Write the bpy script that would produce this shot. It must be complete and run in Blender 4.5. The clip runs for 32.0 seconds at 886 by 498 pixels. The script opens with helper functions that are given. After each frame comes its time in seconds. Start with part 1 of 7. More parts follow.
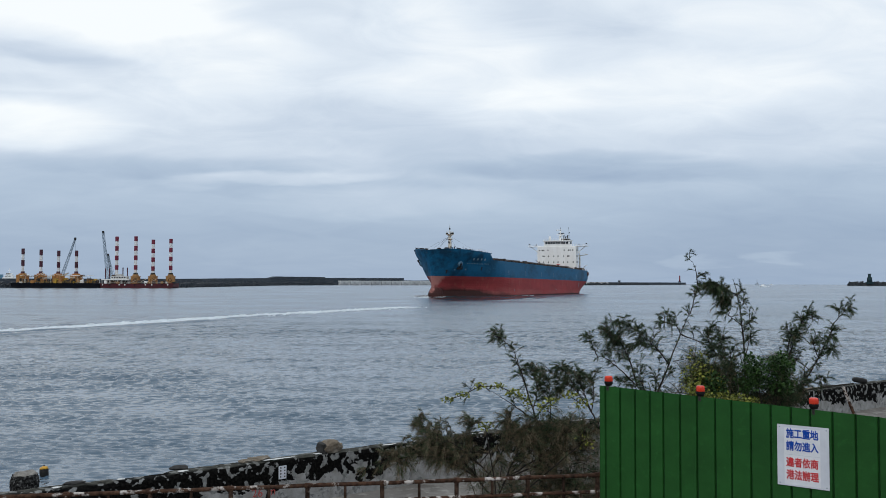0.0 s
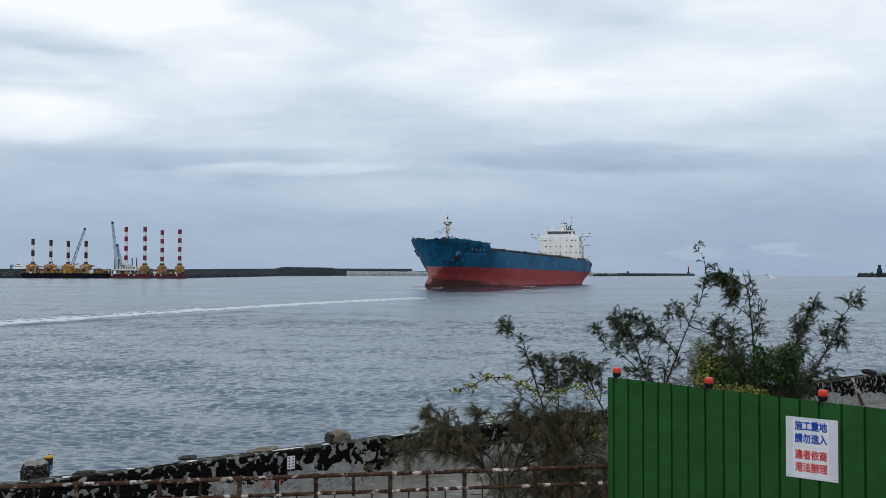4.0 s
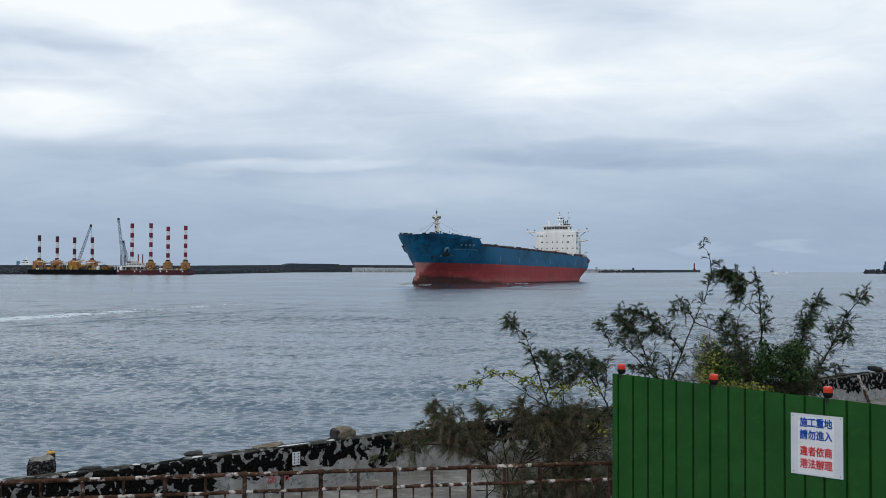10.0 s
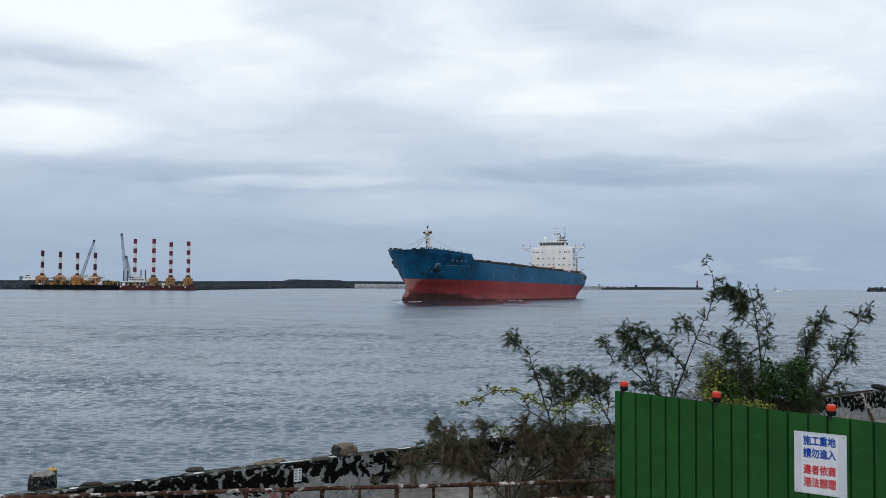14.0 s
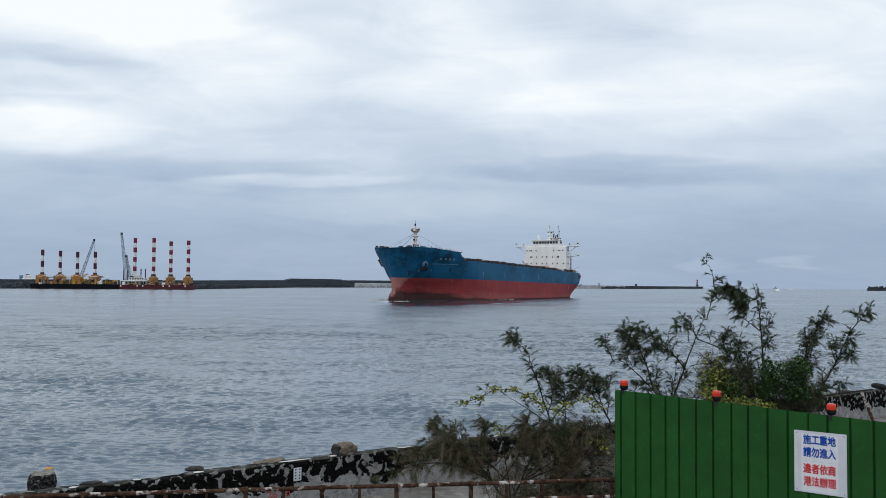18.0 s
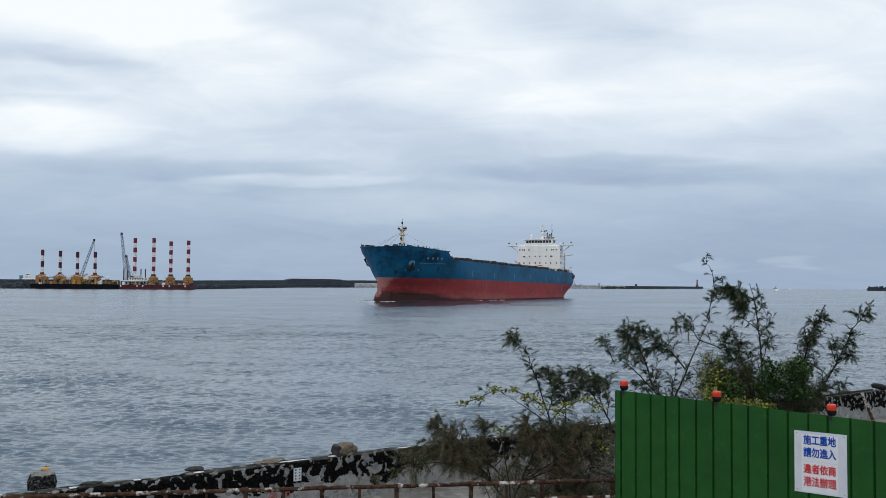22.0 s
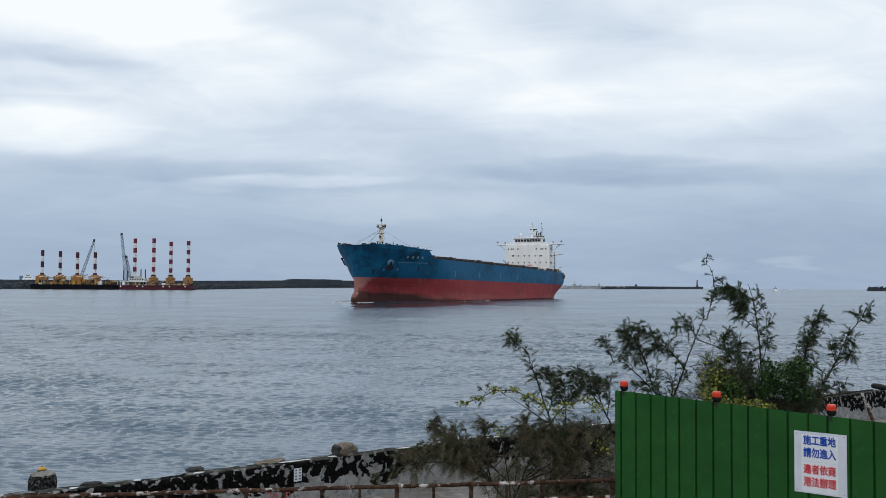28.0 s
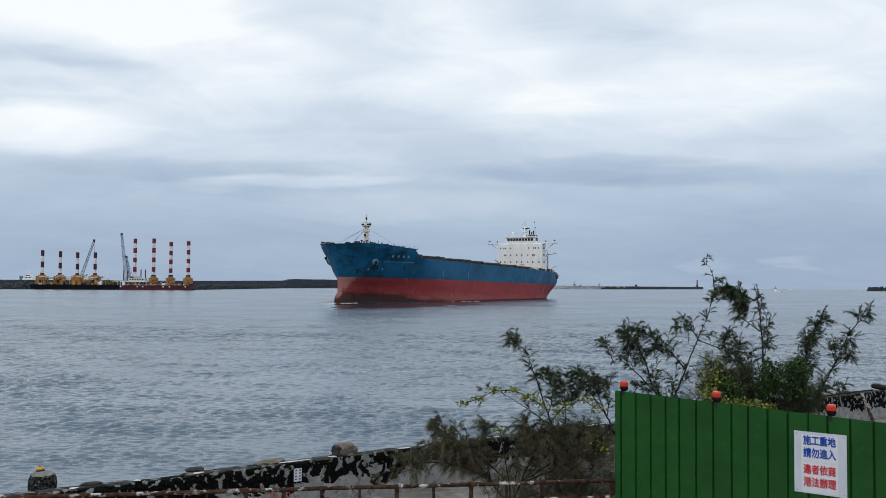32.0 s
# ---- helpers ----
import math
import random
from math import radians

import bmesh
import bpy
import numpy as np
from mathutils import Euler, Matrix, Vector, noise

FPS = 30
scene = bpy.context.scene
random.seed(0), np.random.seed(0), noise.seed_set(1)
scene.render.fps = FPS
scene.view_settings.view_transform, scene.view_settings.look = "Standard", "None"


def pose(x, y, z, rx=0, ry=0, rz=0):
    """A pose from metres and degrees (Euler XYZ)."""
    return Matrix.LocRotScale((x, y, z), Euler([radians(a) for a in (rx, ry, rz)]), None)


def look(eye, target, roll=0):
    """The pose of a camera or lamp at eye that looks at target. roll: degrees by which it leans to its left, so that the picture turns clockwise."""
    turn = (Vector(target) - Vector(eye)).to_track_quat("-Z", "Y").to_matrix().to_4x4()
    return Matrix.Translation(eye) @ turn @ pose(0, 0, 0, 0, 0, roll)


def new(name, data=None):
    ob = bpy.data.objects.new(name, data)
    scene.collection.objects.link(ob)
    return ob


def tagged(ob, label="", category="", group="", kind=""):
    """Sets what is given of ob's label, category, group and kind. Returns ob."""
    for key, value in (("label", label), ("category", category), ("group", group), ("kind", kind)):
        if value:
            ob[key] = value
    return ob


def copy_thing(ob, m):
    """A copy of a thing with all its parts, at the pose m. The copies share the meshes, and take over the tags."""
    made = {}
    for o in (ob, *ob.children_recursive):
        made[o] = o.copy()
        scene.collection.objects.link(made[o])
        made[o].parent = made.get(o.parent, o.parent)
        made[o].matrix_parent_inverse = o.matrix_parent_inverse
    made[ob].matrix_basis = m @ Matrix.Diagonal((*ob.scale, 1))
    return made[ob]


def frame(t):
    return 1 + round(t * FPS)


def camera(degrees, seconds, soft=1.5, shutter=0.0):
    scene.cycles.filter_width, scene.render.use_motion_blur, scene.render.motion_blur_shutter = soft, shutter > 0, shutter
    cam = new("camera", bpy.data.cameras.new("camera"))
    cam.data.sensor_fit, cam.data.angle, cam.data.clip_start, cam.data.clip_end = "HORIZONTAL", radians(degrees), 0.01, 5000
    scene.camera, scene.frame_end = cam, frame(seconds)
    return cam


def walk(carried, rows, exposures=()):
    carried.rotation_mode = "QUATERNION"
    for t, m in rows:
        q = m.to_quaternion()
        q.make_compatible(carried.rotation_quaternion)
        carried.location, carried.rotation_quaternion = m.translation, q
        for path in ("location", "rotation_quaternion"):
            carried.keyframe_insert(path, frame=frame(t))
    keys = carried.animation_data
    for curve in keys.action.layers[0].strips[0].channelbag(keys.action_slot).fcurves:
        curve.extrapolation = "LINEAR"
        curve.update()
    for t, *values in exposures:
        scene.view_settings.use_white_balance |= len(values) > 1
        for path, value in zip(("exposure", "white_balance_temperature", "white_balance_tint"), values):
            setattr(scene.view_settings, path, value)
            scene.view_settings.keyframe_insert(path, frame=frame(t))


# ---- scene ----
cam = camera(52.2, 32.0, soft=0.8)


def held(x, y, z, pitch, roll, yaw):
    """Pose of the hand-held camera: metres and degrees."""
    return pose(x, y, z, 90 + pitch, 0, yaw) @ pose(0, 0, 0, 0, 0, roll)


walk(cam, [(t, held(*p)) for t, p in (
    (0, (-0.008, 0.004, 6.405, 2.119, 0.121, -1.031)),
    (0.5, (-0.003, 0.009, 6.412, 1.994, 0.137, -0.809)),
    (1, (-0.015, 0.046, 6.414, 1.632, 0.137, -0.808)),
    (1.5, (-0.004, 0.018, 6.411, 1.557, 0.140, -0.608)),
    (2, (-0.005, 0.018, 6.412, 1.518, 0.147, -0.560)),
    (2.5, (-0.008, 0.007, 6.410, 1.525, 0.202, -0.533)),
    (3, (-0.009, 0.011, 6.410, 1.526, 0.217, -0.532)),
    (3.5, (-0.008, 0.012, 6.412, 1.526, 0.202, -0.532)),
    (5.5, (-0.005, -0.008, 6.411, 1.704, 0.157, -0.247)),
    (6, (0.000, -0.005, 6.410, 1.848, 0.145, -0.097)),
    (6.5, (0.005, 0.006, 6.412, 1.623, 0.021, -0.144)),
    (7, (-0.002, -0.001, 6.411, 1.483, 0.157, -0.195)),
    (7.5, (-0.000, 0.001, 6.413, 1.361, 0.162, -0.221)),
    (8, (-0.001, -0.005, 6.413, 1.302, 0.206, -0.209)),
    (8.5, (0.001, 0.003, 6.412, 1.303, 0.208, -0.209)),
    (9, (-0.000, 0.005, 6.407, 1.309, 0.257, -0.197)),
    (9.5, (-0.000, 0.005, 6.408, 1.311, 0.248, -0.197)),
    (10, (0.000, 0.006, 6.411, 1.302, 0.206, -0.171)),
    (10.5, (0.001, 0.009, 6.407, 1.534, -0.042, -0.169)),
    (11, (-0.000, 0.001, 6.411, 2.226, 0.410, -0.050)),
    (11.5, (-0.001, -0.003, 6.407, 2.349, 0.416, 0.001)),
    (12, (-0.000, -0.003, 6.408, 2.348, 0.411, 0.001)),
    (12.5, (-0.000, -0.003, 6.409, 2.346, 0.399, 0.001)),
    (13, (-0.000, -0.003, 6.409, 2.346, 0.399, 0.001)),
    (13.5, (-0.000, -0.003, 6.409, 2.346, 0.399, 0.001)),
    (14, (-0.000, -0.003, 6.409, 2.346, 0.399, 0.001)),
    (14.5, (-0.000, -0.003, 6.409, 2.346, 0.399, 0.001)),
    (16.5, (0.003, 0.007, 6.408, 2.292, 0.401, 0.001)),
    (17, (0.003, 0.007, 6.408, 2.292, 0.401, 0.001)),
    (17.5, (0.003, 0.007, 6.408, 2.292, 0.401, 0.001)),
    (18, (0.002, 0.004, 6.408, 2.292, 0.401, 0.001)),
    (18.5, (0.001, 0.001, 6.409, 2.292, 0.400, 0.001)),
    (19, (-0.000, -0.002, 6.409, 2.292, 0.401, 0.000)),
    (19.5, (-0.000, -0.002, 6.409, 2.292, 0.401, 0.000)),
    (20, (0.000, 0.001, 6.409, 2.293, 0.402, -0.000)),
    (20.5, (0.001, 0.003, 6.409, 2.293, 0.404, -0.000)),
    (21, (0.001, 0.006, 6.409, 2.295, 0.407, -0.000)),
    (21.5, (0.001, 0.005, 6.410, 2.296, 0.410, -0.000)),
    (22, (0.001, 0.006, 6.411, 2.294, 0.401, -0.001)),
    (22.5, (0.000, 0.003, 6.411, 2.293, 0.399, -0.001)),
    (23, (-0.000, 0.001, 6.411, 2.291, 0.397, -0.001)),
    (23.5, (-0.002, -0.002, 6.410, 2.293, 0.405, -0.001)),
    (24, (-0.001, -0.002, 6.410, 2.293, 0.403, -0.000)),
    (24.5, (-0.000, -0.002, 6.410, 2.292, 0.401, 0.000)),
    (25, (0.000, -0.001, 6.409, 2.292, 0.400, 0.000)),
    (25.5, (0.000, -0.001, 6.409, 2.292, 0.400, 0.000)),
    (27.5, (-0.001, -0.002, 6.413, 2.297, 0.384, -0.001)),
    (28, (-0.001, -0.003, 6.412, 2.314, 0.390, -0.001)),
    (28.5, (-0.002, -0.003, 6.412, 2.332, 0.391, -0.001)),
    (29, (-0.001, -0.004, 6.409, 2.347, 0.401, -0.000)),
    (29.5, (-0.001, -0.004, 6.409, 2.347, 0.401, -0.000)),
    (30, (-0.001, -0.003, 6.410, 2.342, 0.398, -0.000)),
    (30.5, (-0.001, -0.003, 6.411, 2.330, 0.407, 0.000)),
    (31, (-0.001, -0.003, 6.411, 2.320, 0.409, 0.001)),
    (31.5, (-0.000, -0.003, 6.412, 2.318, 0.400, 0.001)),
    (32, (-0.000, -0.003, 6.412, 2.322, 0.387, 0.001)),
)])

# ---- world, sun, exposure ----
scene.view_settings.exposure = 0.0
SUN_EL, SUN_AZ = 48.0, 205.0  # degrees; azimuth clockwise from +y

world = bpy.data.worlds.new("world")
scene.world = world
world.use_nodes = True


def build_world():
    nt = world.node_tree
    nt.nodes.clear()
    N, L = nt.nodes.new, nt.links.new

    def math_node(op, a, b=None, c=None):
        n = N("ShaderNodeMath")
        n.operation = op
        for i, s in enumerate((a, b, c)):
            if s is None:
                continue
            if isinstance(s, (int, float)):
                n.inputs[i].default_value = s
            else:
                L(s, n.inputs[i])
        return n.outputs[0]

    def noise_tex(vec, scale, detail, rough, distort=0.0):
        n = N("ShaderNodeTexNoise")
        n.inputs["Scale"].default_value = scale
        n.inputs["Detail"].default_value = detail
        n.inputs["Roughness"].default_value = rough
        n.inputs["Distortion"].default_value = distort
        L(vec, n.inputs["Vector"])
        return n.outputs["Fac"]

    def smooth(v, a, b, lo, hi):
        n = N("ShaderNodeMapRange")
        n.interpolation_type = "SMOOTHSTEP"
        for k, x in zip(("From Min", "From Max", "To Min", "To Max"), (a, b, lo, hi)):
            n.inputs[k].default_value = x
        L(v, n.inputs["Value"])
        return n.outputs[0]

    tc = N("ShaderNodeTexCoord")
    sep = N("ShaderNodeSeparateXYZ")
    L(tc.outputs["Generated"], sep.inputs[0])
    up = math_node("MAXIMUM", sep.outputs[2], 0.0)
    zc = math_node("ADD", up, 0.20)
    comb = N("ShaderNodeCombineXYZ")
    L(math_node("MULTIPLY", math_node("DIVIDE", sep.outputs[0], zc), 0.72), comb.inputs[0])
    L(math_node("DIVIDE", sep.outputs[1], zc), comb.inputs[1])
    comb.inputs[2].default_value = CLOUD_SEED
    big = noise_tex(comb.outputs[0], 1.3, 3.0, 0.5, 0.6)
    fine = noise_tex(comb.outputs[0], 4.2, 6.0, 0.58, 0.9)
    cover = math_node("ADD", math_node("MULTIPLY", big, 0.5), math_node("MULTIPLY", fine, 0.5))
    # the overcast thins upwards; a blue-grey bank lies over the horizon
    base = N("ShaderNodeValToRGB")
    base.color_ramp.interpolation = "EASE"
    g = base.color_ramp.elements
    g[0].position, g[0].color = 0.0, (0.06, 0.06, 0.06, 1)
    g[1].position, g[1].color = 1.0, (0.74, 0.74, 0.74, 1)
    for p, c in ((0.10, 0.09), (0.26, 0.25), (0.38, 0.56), (0.52, 0.77), (0.72, 0.83)):
        g.new(p).color = (c, c, c, 1)
    L(math_node("DIVIDE", up, 0.40), base.inputs[0])
    # cloud masses over the sea: bearing, height, half-width, half-height (tangents), lean, weight
    front = math_node("MAXIMUM", sep.outputs[1], 0.15)
    wob = N("ShaderNodeTexNoise")
    wob.inputs["Scale"].default_value = 2.6
    wob.inputs["Detail"].default_value = 4
    L(comb.outputs[0], wob.inputs["Vector"])
    wsep = N("ShaderNodeSeparateColor")
    L(wob.outputs["Color"], wsep.inputs[0])
    az = math_node("ADD", math_node("DIVIDE", sep.outputs[0], front), math_node("MULTIPLY", math_node("SUBTRACT", wsep.outputs[0], 0.5), 0.16))
    el = math_node("ADD", math_node("DIVIDE", sep.outputs[2], front), math_node("MULTIPLY", math_node("SUBTRACT", wsep.outputs[1], 0.5), 0.045))
    total = math_node("ADD", base.outputs[0], math_node("MULTIPLY", math_node("SUBTRACT", cover, 0.5), smooth(up, 0.03, 0.24, 0.30, 1.0)))
    for a0, e0, wa, we, lean, k in CLOUD_MASSES:
        da = math_node("SUBTRACT", az, a0)
        de = math_node("SUBTRACT", math_node("SUBTRACT", el, e0), math_node("MULTIPLY", da, lean))
        r2 = math_node("ADD", math_node("POWER", math_node("ABSOLUTE", math_node("DIVIDE", da, wa)), 2.0), math_node("POWER", math_node("ABSOLUTE", math_node("DIVIDE", de, we)), 2.0))
        total = math_node("ADD", total, math_node("MULTIPLY", smooth(r2, 0.0, 1.6, 1.0, 0.0), k))
    ramp = N("ShaderNodeValToRGB")
    e = ramp.color_ramp.elements
    e[0].position, e[0].color = 0.0, (0.310, 0.404, 0.550, 1)
    e[1].position, e[1].color = 1.0, (0.940, 0.980, 1.0, 1)
    for p, c in ((0.25, (0.436, 0.536, 0.668, 1)), (0.5, (0.580, 0.668, 0.782, 1)), (0.75, (0.752, 0.828, 0.910, 1))):
        e.new(p).color = c
    L(total, ramp.inputs[0])
    clouds = N("ShaderNodeBackground")
    L(ramp.outputs[0], clouds.inputs[0])
    clouds.inputs[1].default_value = 1.035
    sky = N("ShaderNodeTexSky")
    sky.sky_type = "NISHITA"
    sky.sun_disc = False
    sky.sun_elevation = radians(SUN_EL)
    sky.sun_rotation = radians(SUN_AZ)
    clear = N("ShaderNodeBackground")
    L(sky.outputs[0], clear.inputs[0])
    clear.inputs[1].default_value = 0.10
    mix = N("ShaderNodeMixShader")
    mix.inputs[0].default_value = 0.95
    L(clear.outputs[0], mix.inputs[1])
    L(clouds.outputs[0], mix.inputs[2])
    out = N("ShaderNodeOutputWorld")
    L(mix.outputs[0], out.inputs[0])


CLOUD_SEED = 3.7
CLOUD_MASSES = (
    (-0.38, 0.31, 0.16, 0.040, 0.0, 0.30), (-0.28, 0.27, 0.13, 0.035, -0.1, 0.22), (-0.46, 0.175, 0.14, 0.030, 0.0, 0.38), (0.29, 0.215, 0.16, 0.040, 0.05, 0.16),
    (0.11, 0.205, 0.09, 0.022, 0.0, 0.16), (-0.16, 0.115, 0.11, 0.010, 0.02, 0.22), (-0.46, 0.255, 0.10, 0.012, -0.12, -0.13), (-0.38, 0.238, 0.09, 0.012, -0.15, -0.08), (-0.43, 0.222, 0.06, 0.010, -0.05, -0.10), (-0.31, 0.215, 0.08, 0.012, -0.2, -0.07), (-0.24, 0.255, 0.06, 0.010, 0.1, -0.07),
    (-0.46, 0.200, 0.10, 0.009, 0.0, -0.16), (-0.06, 0.165, 0.15, 0.030, -0.15, -0.10), (0.17, 0.128, 0.17, 0.016, 0.0, -0.22), (-0.30, 0.130, 0.16, 0.012, 0.0, -0.14),
    (0.42, 0.045, 0.24, 0.060, 0.0, -0.06), (0.385, 0.030, 0.035, 0.007, 0.0, 0.14), (0.30, 0.024, 0.03, 0.006, 0.0, 0.10), (0.14, 0.300, 0.13, 0.030, -0.1, -0.16), (0.42, 0.165, 0.14, 0.030, 0.0, -0.06), (-0.05, 0.085, 0.18, 0.018, 0.0, 0.10),
)
build_world()

sun = new("sun", bpy.data.lights.new("sun", "SUN"))
sun.data.energy = 0.7
sun.data.angle = radians(25)
sun.data.color = (1.0, 0.97, 0.92)
_az, _el = radians(SUN_AZ), radians(SUN_EL)
sun.matrix_world = look((0, 0, 0), (-math.sin(_az) * math.cos(_el), -math.cos(_az) * math.cos(_el), -math.sin(_el)))
sun.location = (0, 0, 80)

# ---- materials ----


def material(name, color, rough=0.6, metal=0.0, color2=None, scale=4.0, detail=6.0, spread=(0.35, 0.65),
             color3=None, scale3=1.0, spread3=(0.5, 0.7), bump=0.0, bump_scale=40.0, stretch=(1, 1, 1), per_object=0.0,
             rough2=None, spec=None):
    """A surface with a base colour, one or two layers of variation, and fine relief."""
    m = bpy.data.materials.new(name)
    m.use_nodes = True
    nt = m.node_tree
    N, L = nt.nodes.new, nt.links.new
    b = nt.nodes["Principled BSDF"]
    b.inputs["Roughness"].default_value = rough
    b.inputs["Metallic"].default_value = metal
    b.inputs["Specular IOR Level"].default_value = spec if spec is not None else (0.12 if rough > 0.58 else 0.4)
    b.inputs["Base Color"].default_value = (*color, 1)
    tc = N("ShaderNodeTexCoord")
    mp = N("ShaderNodeMapping")
    mp.inputs["Scale"].default_value = stretch
    L(tc.outputs["Object"], mp.inputs[0])

    def layer(base, other, sc, lim, dt):
        n = N("ShaderNodeTexNoise")
        n.inputs["Scale"].default_value = sc
        n.inputs["Detail"].default_value = dt
        n.inputs["Roughness"].default_value = 0.62
        L(mp.outputs[0], n.inputs["Vector"])
        r = N("ShaderNodeMapRange")
        r.inputs["From Min"].default_value, r.inputs["From Max"].default_value = lim
        L(n.outputs["Fac"], r.inputs["Value"])
        x = N("ShaderNodeMix")
        x.data_type = "RGBA"
        L(r.outputs[0], x.inputs[0])
        if isinstance(base, tuple):
            x.inputs[6].default_value = (*base, 1)
        else:
            L(base, x.inputs[6])
        x.inputs[7].default_value = (*other, 1)
        return x.outputs[2], r.outputs[0]

    col = color
    if color2:
        col, f = layer(col, color2, scale, spread, detail)
        if rough2 is not None:
            rr = N("ShaderNodeMapRange")
            rr.inputs["To Min"].default_value, rr.inputs["To Max"].default_value = rough, rough2
            L(f, rr.inputs["Value"])
            L(rr.outputs[0], b.inputs["Roughness"])
    if color3:
        col, _ = layer(col, color3, scale3, spread3, 5.0)
    if per_object:
        oi = N("ShaderNodeObjectInfo")
        hs = N("ShaderNodeHueSaturation")
        mr = N("ShaderNodeMapRange")
        mr.inputs["To Min"].default_value, mr.inputs["To Max"].default_value = 1 - per_object, 1 + per_object
        L(oi.outputs["Random"], mr.inputs["Value"])
        L(mr.outputs[0], hs.inputs["Value"])
        if isinstance(col, tuple):
            hs.inputs["Color"].default_value = (*col, 1)
        else:
            L(col, hs.inputs["Color"])
        col = hs.outputs[0]
    if not isinstance(col, tuple):
        L(col, b.inputs["Base Color"])
    if bump:
        n = N("ShaderNodeTexNoise")
        n.inputs["Scale"].default_value = bump_scale
        n.inputs["Detail"].default_value = 5
        L(mp.outputs[0], n.inputs["Vector"])
        bp = N("ShaderNodeBump")
        bp.inputs["Strength"].default_value = bump
        bp.inputs["Distance"].default_value = 0.02
        L(n.outputs["Fac"], bp.inputs["Height"])
        L(bp.outputs[0], b.inputs["Normal"])
    return m


def island_leaf(name, dark, light, rough=0.5, sss=0.0):
    """Leaf surface that varies from leaf to leaf."""
    m = bpy.data.materials.new(name)
    m.use_nodes = True
    nt = m.node_tree
    N, L = nt.nodes.new, nt.links.new
    b = nt.nodes["Principled BSDF"]
    b.inputs["Roughness"].default_value = rough
    b.inputs["Specular IOR Level"].default_value = 0.15
    g = N("ShaderNodeNewGeometry")
    r = N("ShaderNodeValToRGB")
    r.color_ramp.elements[0].color = (*dark, 1)
    r.color_ramp.elements[1].color = (*light, 1)
    L(g.outputs["Random Per Island"], r.inputs[0])
    L(r.outputs[0], b.inputs["Base Color"])
    b.inputs["Transmission Weight"].default_value = 0.0
    return m


def water_material():
    m = bpy.data.materials.new("sea_water")
    m.use_nodes = True
    nt = m.node_tree
    N, L = nt.nodes.new, nt.links.new
    b = nt.nodes["Principled BSDF"]
    b.inputs["Base Color"].default_value = (0.066, 0.106, 0.148, 1)
    b.inputs["IOR"].default_value = 1.333
    geo = N("ShaderNodeNewGeometry")
    tc = N("ShaderNodeTexCoord")

    def mapped(src, sx, sy, rz=0.0):
        mp = N("ShaderNodeMapping")
        mp.inputs["Scale"].default_value = (sx, sy, 1)
        mp.inputs["Rotation"].default_value = (0, 0, rz)
        L(src, mp.inputs[0])
        return mp.outputs[0]

    def nz(vec, sc, dt, rg=0.55, ds=0.0):
        n = N("ShaderNodeTexNoise")
        n.inputs["Scale"].default_value = sc
        n.inputs["Detail"].default_value = dt
        n.inputs["Roughness"].default_value = rg
        n.inputs["Distortion"].default_value = ds
        L(vec, n.inputs["Vector"])
        return n.outputs["Fac"]

    # ripples drift with the sheet, the smooth slicks stay
    swell = nz(mapped(tc.outputs["Object"], 0.42, 0.15, 0.15), 1.0, 4, 0.55, 0.4)
    chop = nz(mapped(tc.outputs["Object"], 1.1, 2.9, 0.12), 1.0, 3, 0.5, 0.3)
    ripple = nz(mapped(tc.outputs["Object"], 2.4, 5.2, 0.08), 1.0, 2, 0.5, 0.3)
    slick = nz(mapped(geo.outputs["Position"], 0.026, 0.030, 0.30), 1.0, 4, 0.55, 0.8)
    sl = N("ShaderNodeMapRange")
    sl.interpolation_type = "SMOOTHSTEP"
    sl.inputs["From Min"].default_value, sl.inputs["From Max"].default_value = 0.36, 0.60
    sl.inputs["To Min"].default_value, sl.inputs["To Max"].default_value = 0.40, 1.2
    L(slick, sl.inputs["Value"])

    # small gusts ruffle the water in patches of a metre or two across
    gust = nz(mapped(tc.outputs["Object"], 1.3, 0.26, 0.10), 1.0, 4, 0.6, 0.5)
    gs = N("ShaderNodeMapRange")
    gs.inputs["From Min"].default_value, gs.inputs["From Max"].default_value = 0.34, 0.66
    gs.inputs["To Min"].default_value, gs.inputs["To Max"].default_value = 0.35, 1.65
    L(gust, gs.inputs["Value"])

    def mul(a, k):
        n = N("ShaderNodeMath")
        n.operation = "MULTIPLY"
        L(a, n.inputs[0])
        if isinstance(k, float):
            n.inputs[1].default_value = k
        else:
            L(k, n.inputs[1])
        return n.outputs[0]

    def add(a, c):
        n = N("ShaderNodeMath")
        L(a, n.inputs[0])
        L(c, n.inputs[1])
        return n.outputs[0]

    fine = mul(add(mul(mul(chop, 0.045), gs.outputs[0]), mul(ripple, 0.02)), sl.outputs[0])
    # the harbour basin is livelier than the sheltered water farther out
    near = N("ShaderNodeMapRange")
    near.interpolation_type = "SMOOTHSTEP"
    near.inputs["From Min"].default_value, near.inputs["From Max"].default_value = 50.0, 260.0
    near.inputs["To Min"].default_value, near.inputs["To Max"].default_value = 0.4, 1.1
    py = N("ShaderNodeSeparateXYZ")
    L(geo.outputs["Position"], py.inputs[0])
    L(py.outputs[1], near.inputs["Value"])
    # wavelets of a metre or two, in the open part of the basin
    wavelet = nz(mapped(tc.outputs["Object"], 0.85, 0.55, 0.12), 1.0, 3, 0.55, 0.3)
    openw = N("ShaderNodeMapRange")
    openw.interpolation_type = "SMOOTHSTEP"
    openw.inputs["From Min"].default_value, openw.inputs["From Max"].default_value = 35.0, 100.0
